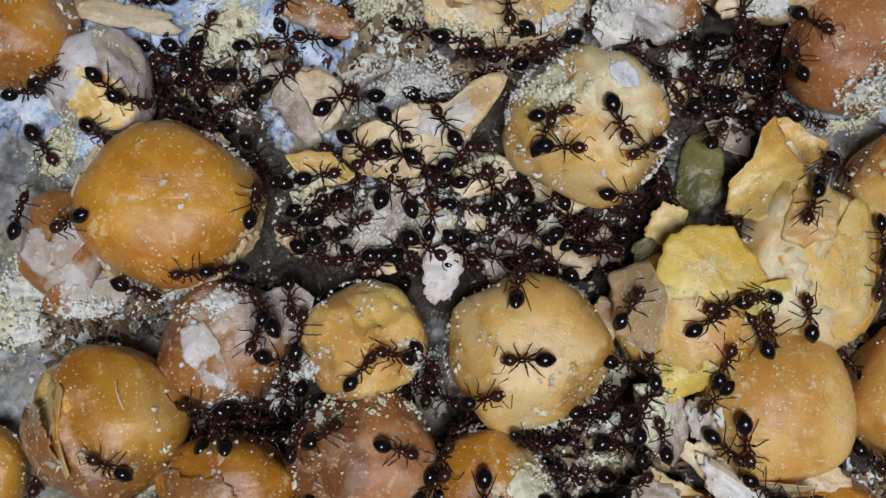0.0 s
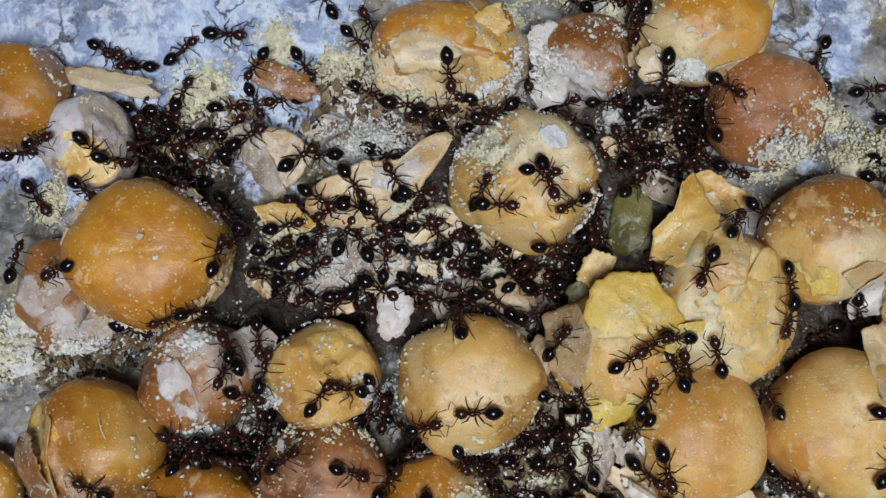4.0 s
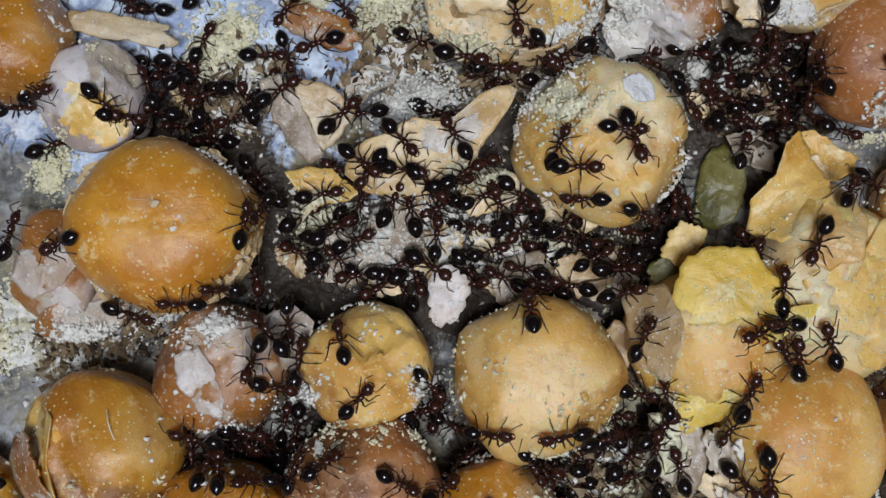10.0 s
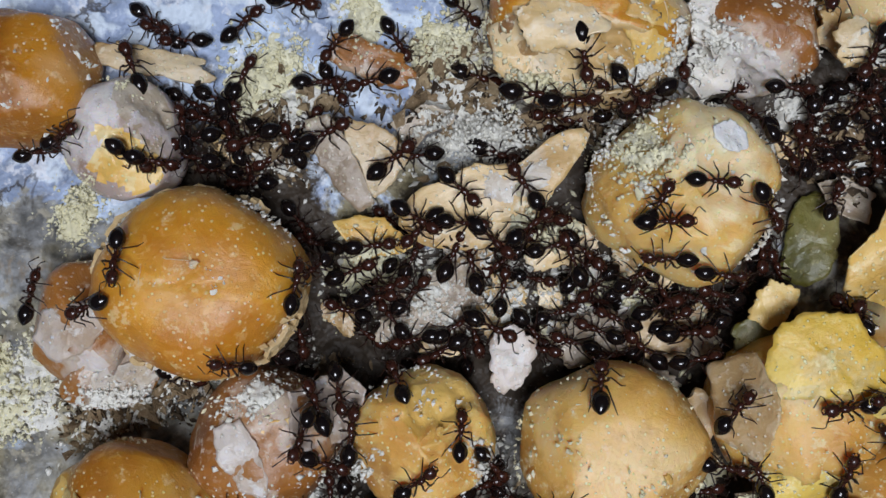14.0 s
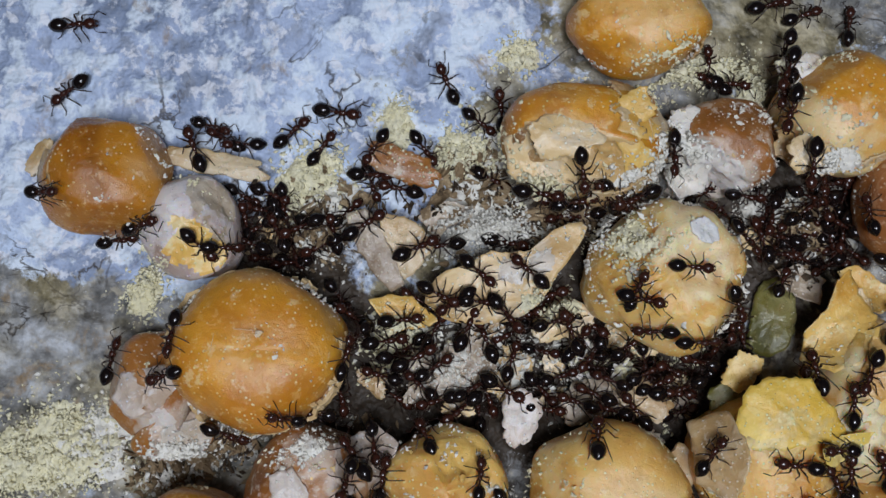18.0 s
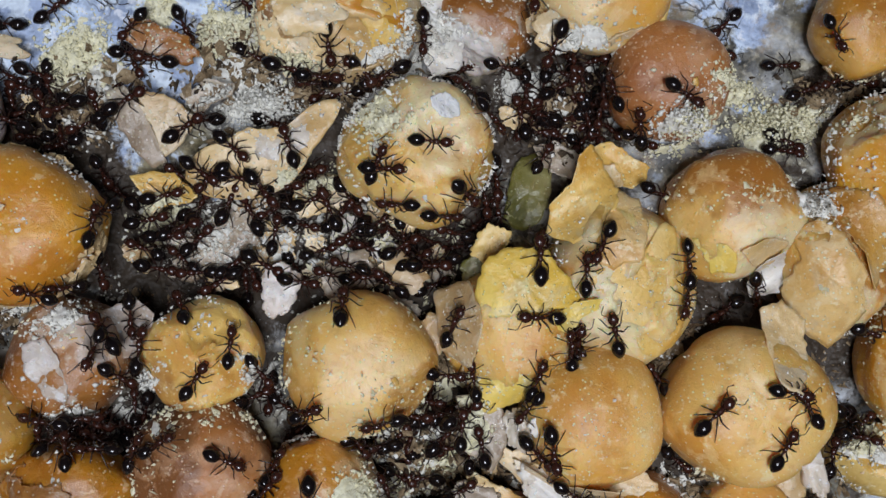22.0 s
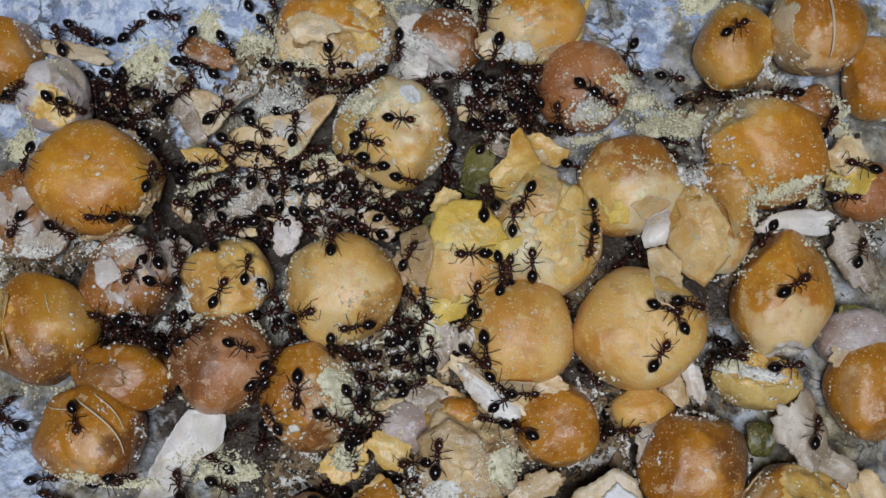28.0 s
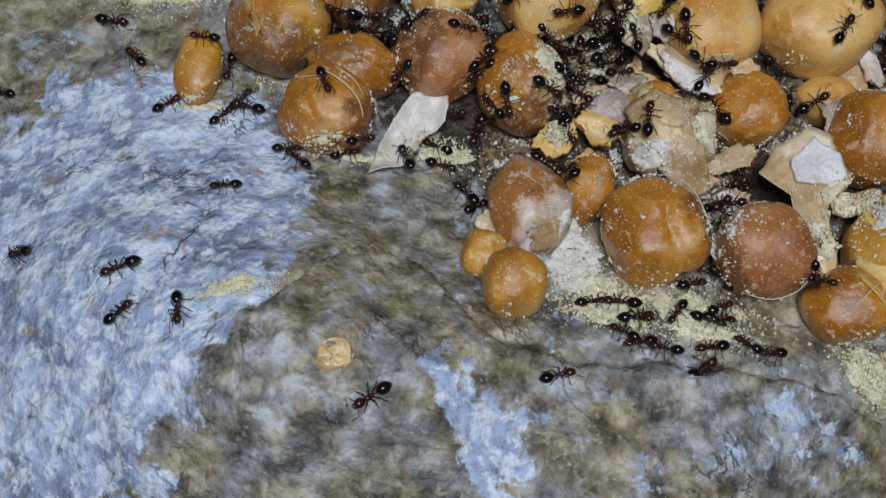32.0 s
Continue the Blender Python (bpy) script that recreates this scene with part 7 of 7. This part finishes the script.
walker(2, [(0.0, -17.31, 9.06, -29), (7.9, -17.31, 9.06, -29), (8.5, -10.50, 4.76, -66), (9.0, -9.53, 2.60, -66), (32.0, -9.53, 2.60, -66)])
walker(0, [(0.0, -16.02, -8.42, 148), (7.6, -16.02, -8.42, 148), (8.5, -18.66, -7.52, 196), (9.0, -20.60, -8.10, 197), (9.5, -22.43, -8.42, 181), (9.6, -23.36, -8.44, 181), (32.0, -23.36, -8.44, 181)])
walker(3, [(0.0, 11.80, 7.96, -170), (5.5, 11.80, 7.96, -170), (6.0, 11.70, 7.87, -170), (6.5, 11.98, 7.43, -170), (7.0, 12.30, 7.26, -170), (7.5, 12.41, 7.37, -170), (8.0, 12.07, 7.35, -170), (8.5, 10.89, 7.13, -169), (9.0, 9.35, 6.79, -166), (9.5, 8.34, 6.54, -166), (32.0, 8.34, 6.54, -166)])
walker(0, [(0.0, 6.88, 8.46, 60), (5.5, 6.88, 8.46, 60), (6.0, 6.80, 8.79, 60), (6.5, 7.15, 8.94, 60), (7.0, 7.44, 9.00, 60), (8.5, 7.36, 8.85, 60), (9.5, 7.26, 8.77, 60), (10.0, 7.14, 8.80, 60), (11.5, 7.30, 8.88, 60), (12.5, 7.50, 8.89, 60), (13.5, 7.56, 8.67, 60), (14.0, 7.81, 8.56, 60), (14.5, 7.95, 8.50, 60), (15.0, 7.76, 8.45, 60), (15.5, 7.35, 8.48, 60), (32.0, 7.35, 8.48, 60)])
walker(4, [(0.0, 10.67, 9.07, -70), (11.0, 10.75, 9.11, -70), (12.0, 11.55, 9.83, -17), (12.5, 11.97, 9.35, -40), (13.0, 12.40, 8.97, -40), (13.5, 12.54, 8.64, -40), (14.0, 12.51, 8.42, -40), (17.5, 12.60, 8.11, -40), (18.0, 12.60, 7.75, -40), (20.0, 12.41, 7.61, -40), (21.5, 12.25, 7.32, -40), (22.0, 11.92, 7.01, -40), (22.5, 11.61, 6.76, -40), (23.0, 10.15, 6.37, -115), (23.5, 8.68, 6.36, -156), (24.0, 7.41, 5.90, -162), (24.5, 6.59, 5.63, -162), (26.5, 6.00, 7.86, -162), (27.0, 6.14, 7.67, -162), (27.5, 6.51, 7.36, -162), (28.0, 6.80, 7.18, -162), (28.5, 7.49, 8.32, -237), (29.0, 8.16, 8.96, -237), (32.0, 8.16, 8.96, -237)])
walker(1, [(0.0, 21.91, 14.76, -37), (7.0, 21.91, 14.76, -37), (7.5, 22.13, 14.60, -37), (8.0, 22.83, 14.17, -32), (8.5, 24.00, 13.41, -34), (9.0, 24.95, 12.78, -34), (9.5, 25.15, 12.48, -34), (9.8, 24.89, 12.48, -34), (32.0, 24.89, 12.48, -34)])
walker(3, [(0.0, 15.29, -1.50, 30), (5.5, 15.29, -1.50, 30), (6.0, 15.98, -1.39, 20), (6.5, 17.22, -0.94, 20), (7.0, 18.70, -0.50, 14), (7.5, 19.39, -0.32, 14), (8.5, 19.46, -0.45, 14), (9.5, 18.50, 0.64, 89), (10.0, 18.37, 1.40, 86), (10.5, 18.41, 2.03, 86), (11.0, 18.65, 2.26, 86), (11.5, 18.85, 2.26, 86), (12.5, 18.99, 2.10, 86), (13.5, 19.14, 2.16, 86), (32.0, 19.14, 2.16, 86)])
walker(4, [(0.0, -22.00, 8.88, -52), (7.1, -22.00, 8.88, -52), (8.0, -21.38, 8.09, -52), (8.5, -21.48, 8.36, -52), (9.0, -21.45, 8.48, -52), (10.0, -21.30, 9.90, 23), (10.5, -21.52, 11.49, 54), (11.0, -20.43, 12.59, 38), (11.5, -19.02, 13.63, 35), (12.0, -17.81, 14.63, 44), (12.5, -17.07, 15.34, 44), (13.0, -16.84, 15.76, 44), (13.5, -16.55, 15.46, 44), (14.0, -17.51, 15.72, 112), (14.5, -18.07, 17.11, 112), (32.0, -18.07, 17.11, 112)])
walker(2, [(0.0, -9.33, 14.60, 0), (5.5, -9.33, 14.60, 0), (6.5, -9.21, 14.65, 0), (7.5, -9.02, 14.65, 0), (11.0, -8.95, 14.69, 0), (12.0, -9.12, 14.92, 0), (12.5, -9.15, 15.06, 0), (13.0, -9.06, 15.14, 0), (13.5, -8.83, 15.25, 0), (14.0, -8.46, 15.43, 0), (14.5, -7.96, 15.65, 0), (15.0, -7.57, 15.74, 0), (15.5, -7.48, 15.82, 0), (32.0, -7.48, 15.82, 0)])
walker(0, [(0.0, -0.55, -5.08, 80), (9.8, -0.55, -5.08, 80), (10.5, -0.92, -3.73, 80), (11.0, -1.11, -3.24, 80), (11.5, -1.19, -3.12, 80), (12.0, -1.34, -2.77, 80), (12.5, -1.54, -2.32, 80), (13.0, -1.67, -2.12, 80), (14.0, -1.50, -2.17, 80), (15.4, -1.53, -1.95, 80), (32.0, -1.53, -1.95, 80)])
walker(3, [(0.0, -12.35, 15.66, 60), (17.5, -12.35, 15.66, 60), (18.0, -10.61, 17.41, 53), (18.5, -9.47, 19.17, 63), (19.0, -8.83, 20.75, 72), (19.3, -8.36, 22.22, 72), (32.0, -8.36, 22.22, 72)])
walker(4, [(0.0, -26.06, 20.97, 210), (18.0, -26.06, 20.97, 210), (18.5, -26.13, 20.77, 210), (19.5, -26.13, 20.60, 210), (19.7, -26.33, 20.53, 210), (32.0, -26.33, 20.53, 210)])
walker(1, [(0.0, -18.12, 4.10, 200), (17.5, -18.12, 4.10, 200), (18.0, -18.28, 3.84, 200), (18.5, -18.41, 3.67, 200), (19.0, -18.58, 3.50, 200), (19.5, -18.84, 2.98, 222), (20.0, -19.23, 2.23, 242), (20.5, -19.55, 1.63, 242), (21.0, -19.60, 1.52, 242), (32.0, -19.60, 1.52, 242)])
walker(2, [(0.0, 22.08, 6.26, 60), (17.5, 22.08, 6.26, 60), (18.0, 21.96, 6.22, 60), (18.5, 21.74, 6.62, 74), (19.0, 22.10, 7.53, 67), (19.5, 22.53, 8.60, 69), (20.0, 22.81, 9.54, 74), (20.5, 22.83, 10.38, 89), (20.9, 22.84, 10.97, 89), (32.0, 22.84, 10.97, 89)])
walker(4, [(0.0, 26.14, -9.29, 123), (20.6, 26.14, -9.29, 123), (21.5, 25.44, -6.74, 51), (22.0, 26.25, -5.93, 42), (22.5, 27.36, -5.57, 8), (23.0, 28.56, -5.29, 16), (23.5, 29.90, -4.69, 30), (24.0, 31.11, -4.48, 0), (24.5, 31.88, -4.47, 0), (32.0, 31.88, -4.47, 0)])
walker(1, [(0.0, 19.52, 14.04, 200), (21.5, 19.52, 14.04, 200), (22.0, 21.19, 13.17, 275), (22.5, 23.14, 13.78, 350), (23.0, 24.61, 14.71, 385), (23.5, 25.55, 15.14, 385), (24.0, 25.83, 15.17, 385), (24.2, 26.13, 15.04, 385), (26.5, 25.20, 12.49, 337), (27.0, 25.92, 12.18, 337), (27.5, 26.17, 12.08, 337), (28.0, 25.94, 12.07, 337), (28.5, 25.64, 11.82, 337), (29.0, 25.52, 11.50, 337), (32.0, 25.52, 11.50, 337)])
walker(3, [(0.0, 17.89, -0.32, 180), (18.2, 17.89, -0.32, 180), (19.0, 18.70, -0.98, 255), (19.5, 19.41, -1.60, 294), (20.0, 19.72, -2.31, 294), (20.5, 19.56, -2.43, 294), (21.0, 19.37, -2.04, 294), (21.5, 19.32, -1.72, 294), (22.0, 19.04, -1.71, 294), (22.5, 18.74, -1.87, 294), (23.0, 18.41, -1.93, 294), (23.5, 18.03, -1.86, 294), (24.0, 17.82, -1.73, 294), (24.5, 17.79, -1.65, 294), (32.0, 17.79, -1.65, 294)])
walker(4, [(0.0, 36.80, -0.96, 0), (21.7, 36.80, -0.96, 0), (22.5, 37.24, -2.61, -70), (23.0, 37.68, -3.61, -65), (23.5, 38.53, -3.77, -9), (24.0, 39.06, -3.28, 34), (24.5, 40.20, -2.52, 34), (32.0, 40.20, -2.52, 34)])
walker(1, [(0.0, -8.87, -2.01, -120), (27.3, -8.87, -2.01, -120), (28.0, -9.68, -2.37, -124), (28.5, -10.66, -3.84, -124), (28.6, -10.71, -3.92, -124), (32.0, -10.71, -3.92, -124)])
walker(0, [(0.0, 35.00, 16.49, -60), (26.5, 35.00, 16.49, -60), (27.0, 35.57, 17.06, 15), (27.5, 35.93, 17.62, 31), (28.0, 36.77, 18.12, 31), (28.5, 37.03, 18.42, 31), (28.6, 36.88, 18.60, 31), (32.0, 36.88, 18.60, 31)])
walker(2, [(0.0, -17.90, -27.27, 150), (30.0, -17.90, -27.27, 150), (30.5, -24.88, -29.77, 175), (31.0, -30.48, -29.08, 163), (31.5, -33.81, -28.20, 171), (32.0, -35.50, -27.94, 171)])
walker(3, [(0.0, -26.47, -34.01, 60), (30.5, -26.47, -34.01, 60), (31.0, -26.16, -34.01, 29), (31.5, -25.34, -33.55, 29), (32.0, -25.21, -33.52, 29)])
walker(1, [(0.0, -23.51, -20.85, -81), (29.6, -23.51, -20.85, -81), (30.5, -22.59, -26.06, -77), (31.0, -21.00, -32.58, -72), (31.1, -20.65, -33.66, -72), (32.0, -20.65, -33.66, -72)])
walker(2, [(0.0, -1.72, -35.17, -71), (29.7, -1.72, -35.17, -71), (30.5, -1.85, -37.35, -146), (31.0, -4.09, -37.54, -147), (31.4, -7.22, -39.56, -147), (32.0, -7.22, -39.56, -147)])
walker(0, [(0.0, -16.63, -21.36, -172), (29.0, -16.63, -21.36, -172), (29.5, -17.93, -21.55, -171), (30.0, -19.15, -21.97, -156), (30.5, -19.67, -22.19, -156), (31.0, -19.76, -22.44, -156), (31.5, -19.90, -22.63, -156), (32.0, -19.96, -22.69, -156)])
walker(4, [(0.0, -16.71, -21.46, 150), (28.5, -16.71, -21.46, 150), (29.0, -17.34, -21.62, 182), (29.5, -18.72, -22.07, 210), (30.0, -19.49, -23.25, 259), (30.5, -19.61, -24.58, 268), (31.0, -20.12, -26.22, 235), (31.5, -22.07, -28.26, 206), (32.0, -26.05, -30.21, 206)])
walker(3, [(0.0, -36.18, -12.97, -179), (30.5, -36.18, -12.97, -179), (31.0, -38.48, -12.72, -198), (31.5, -41.60, -11.69, -198), (32.0, -41.57, -12.20, -198)])
walker(1, [(0.0, 7.77, -32.16, -23), (30.3, 7.77, -32.16, -23), (31.0, 9.57, -32.64, -5), (31.5, 11.52, -32.80, -5), (32.0, 12.02, -32.79, -5)])
walker(2, [(0.0, 16.19, -32.06, -29), (29.5, 16.19, -32.06, -29), (30.0, 15.81, -32.18, -29), (30.5, 15.71, -32.40, -29), (31.0, 16.36, -32.55, -16), (31.5, 17.19, -32.80, -16), (32.0, 17.54, -32.77, -16)])
walker(1, [(0.0, -1.71, -3.22, 170), (7.5, -1.71, -3.22, 170), (8.0, -3.46, -2.94, 173), (8.5, -4.25, -2.84, 173), (9.5, -4.03, -1.95, 119), (10.0, -4.20, -1.27, 107), (10.5, -4.45, -0.45, 107), (10.7, -4.35, 0.03, 107), (32.0, -4.35, 0.03, 107)])
walker(4, [(0.0, 3.30, -10.59, -90), (26.5, 3.30, -10.59, -90), (27.0, 3.18, -10.77, -90), (27.5, 3.16, -10.93, -90), (28.0, 3.20, -11.13, -90), (28.5, 3.21, -11.52, -91), (29.0, 3.20, -12.08, -91), (29.5, 3.14, -12.51, -91), (30.0, 3.02, -12.79, -91), (30.5, 2.87, -13.20, -91), (31.0, 2.72, -13.63, -91), (31.5, 2.61, -13.87, -91), (32.0, 2.55, -13.94, -91)])
walker(4, [(0.0, 17.65, 2.74, 90), (17.5, 17.65, 2.74, 90), (18.0, 17.51, 2.81, 90), (18.5, 17.35, 2.83, 90), (19.0, 17.21, 2.86, 90), (20.0, 17.10, 2.99, 90), (21.0, 16.81, 3.00, 90), (21.5, 16.50, 2.99, 90), (22.0, 16.27, 3.01, 90), (22.5, 16.08, 3.02, 90), (23.0, 15.88, 3.03, 90), (23.5, 15.67, 3.01, 90), (26.5, 15.90, 2.84, 90), (27.0, 16.06, 2.91, 90), (27.5, 16.33, 3.06, 90), (28.0, 16.70, 3.31, 90), (28.5, 16.97, 3.54, 90), (29.0, 17.12, 3.87, 90), (29.5, 17.19, 4.41, 90), (30.0, 17.19, 4.97, 90), (32.0, 17.19, 4.97, 90)])
walker(2, [(0.0, 4.87, 15.90, -85), (11.3, 4.87, 15.90, -85), (12.0, 4.67, 15.71, -85), (14.5, 4.54, 15.69, -85), (17.5, 4.47, 15.25, -85), (21.0, 4.44, 15.35, -85), (23.0, 4.56, 15.44, -85), (26.5, 4.77, 15.07, -85), (27.5, 4.68, 15.16, -85), (28.8, 4.59, 14.91, -85), (32.0, 4.59, 14.91, -85)])
walker(1, [(0.0, -17.15, 11.78, -45), (5.5, -17.15, 11.78, -45), (8.0, -17.00, 11.76, -45), (10.0, -16.95, 11.64, -45), (11.0, -17.09, 11.64, -45), (12.5, -17.11, 11.50, -45), (15.0, -17.25, 11.30, -45), (15.5, -17.26, 11.19, -45), (32.0, -17.26, 11.19, -45)])
walker(2, [(0.0, 29.84, 1.27, -65), (21.0, 29.84, 1.27, -65), (21.5, 29.71, 1.26, -65), (22.5, 29.56, 1.14, -65), (23.0, 29.42, 1.12, -65), (23.5, 29.26, 1.11, -65), (24.5, 29.22, 0.98, -65), (32.0, 29.22, 0.98, -65)])
walker(1, [(0.0, 29.91, -7.69, 60), (26.5, 29.91, -7.69, 60), (27.0, 29.91, -7.84, 60), (28.0, 29.85, -7.97, 60), (30.0, 29.78, -8.11, 60), (32.0, 29.65, -8.16, 60)])
walker(2, [(0.0, 33.20, 10.28, -30), (21.0, 33.20, 10.28, -30), (21.5, 32.93, 10.26, -30), (22.0, 32.82, 10.18, -30), (23.0, 32.55, 10.01, -30), (23.5, 32.23, 9.89, -30), (24.0, 32.00, 9.61, -30), (24.5, 31.93, 9.32, -30), (32.0, 31.93, 9.32, -30)])
walker(0, [(0.0, 11.39, -17.72, 0), (28.0, 11.39, -17.72, 0), (28.5, 11.43, -17.34, 0), (29.0, 11.53, -16.89, 0), (29.5, 11.73, -16.39, 0), (30.0, 11.95, -15.95, 0), (30.5, 12.17, -15.67, 0), (31.0, 12.33, -15.64, 0), (32.0, 12.44, -15.78, 0)])
walker(3, [(0.0, 6.05, -8.50, -40), (5.5, 6.05, -8.50, -40), (8.0, 5.97, -8.39, -40), (8.5, 5.76, -8.22, -40), (9.0, 5.66, -8.14, -40), (10.5, 5.81, -8.16, -40), (11.0, 5.88, -8.03, -40), (11.2, 5.96, -7.58, -40), (32.0, 5.96, -7.58, -40)])


# ---------------------------------------------------------------- things that move
def fidget(number, ob, x, y, heading, lift):
    """Small shifts and turns about one place."""
    rng = random.Random(number * 3 + 1)
    lively = rng.random() ** 2
    rows, t, a, b, c = [], 0.0, 0.0, 0.0, 0.0
    while t < 32.0:
        rows.append((t, ant_pose(x + a, y + b, heading + c, lift)))
        t += rng.uniform(0.7, 1.8)
        if rng.random() < 0.6:
            a, b, c = rng.gauss(0, 0.05 + 0.18 * lively), rng.gauss(0, 0.05 + 0.18 * lively), rng.gauss(0, 3 + 12 * lively)
    rows.append((32.0, ant_pose(x + a, y + b, heading + c, lift)))
    walk(ob, rows)


def stride(ob, rows):
    """Legs swing in two alternating sets of three while the ant is on its way."""
    legs = [c for c in ob.children if c.name.startswith("leg")]
    for n, leg in enumerate(legs):
        keys, step = [], 0
        for (t0, x0, y0, h0), (t1, x1, y1, h1) in zip(rows, rows[1:]):
            gone = math.hypot(x1 - x0, y1 - y0)
            if gone < 0.35 or t1 - t0 > 1.1:
                keys.append((t0, pose(0, 0, 0)))
                continue
            for k in range(3):
                step += 1
                swing = 14 if (step + n) % 2 else -14
                keys.append((t0 + (t1 - t0) * k / 3, pose(0, 0, 0, 0, 0, swing)))
        keys.append((32.0, pose(0, 0, 0)))
        if len(keys) > 2:
            walk(leg, keys)


def motions():
    for number, (ob, x, y, heading, lift) in enumerate(FIDGETS):
        fidget(number, ob, x, y, heading, lift)
    for ob, rows in WALKERS:
        walk(ob, [(t, ant_pose(x, y, h)) for t, x, y, h in rows])
        stride(ob, rows)


motions()
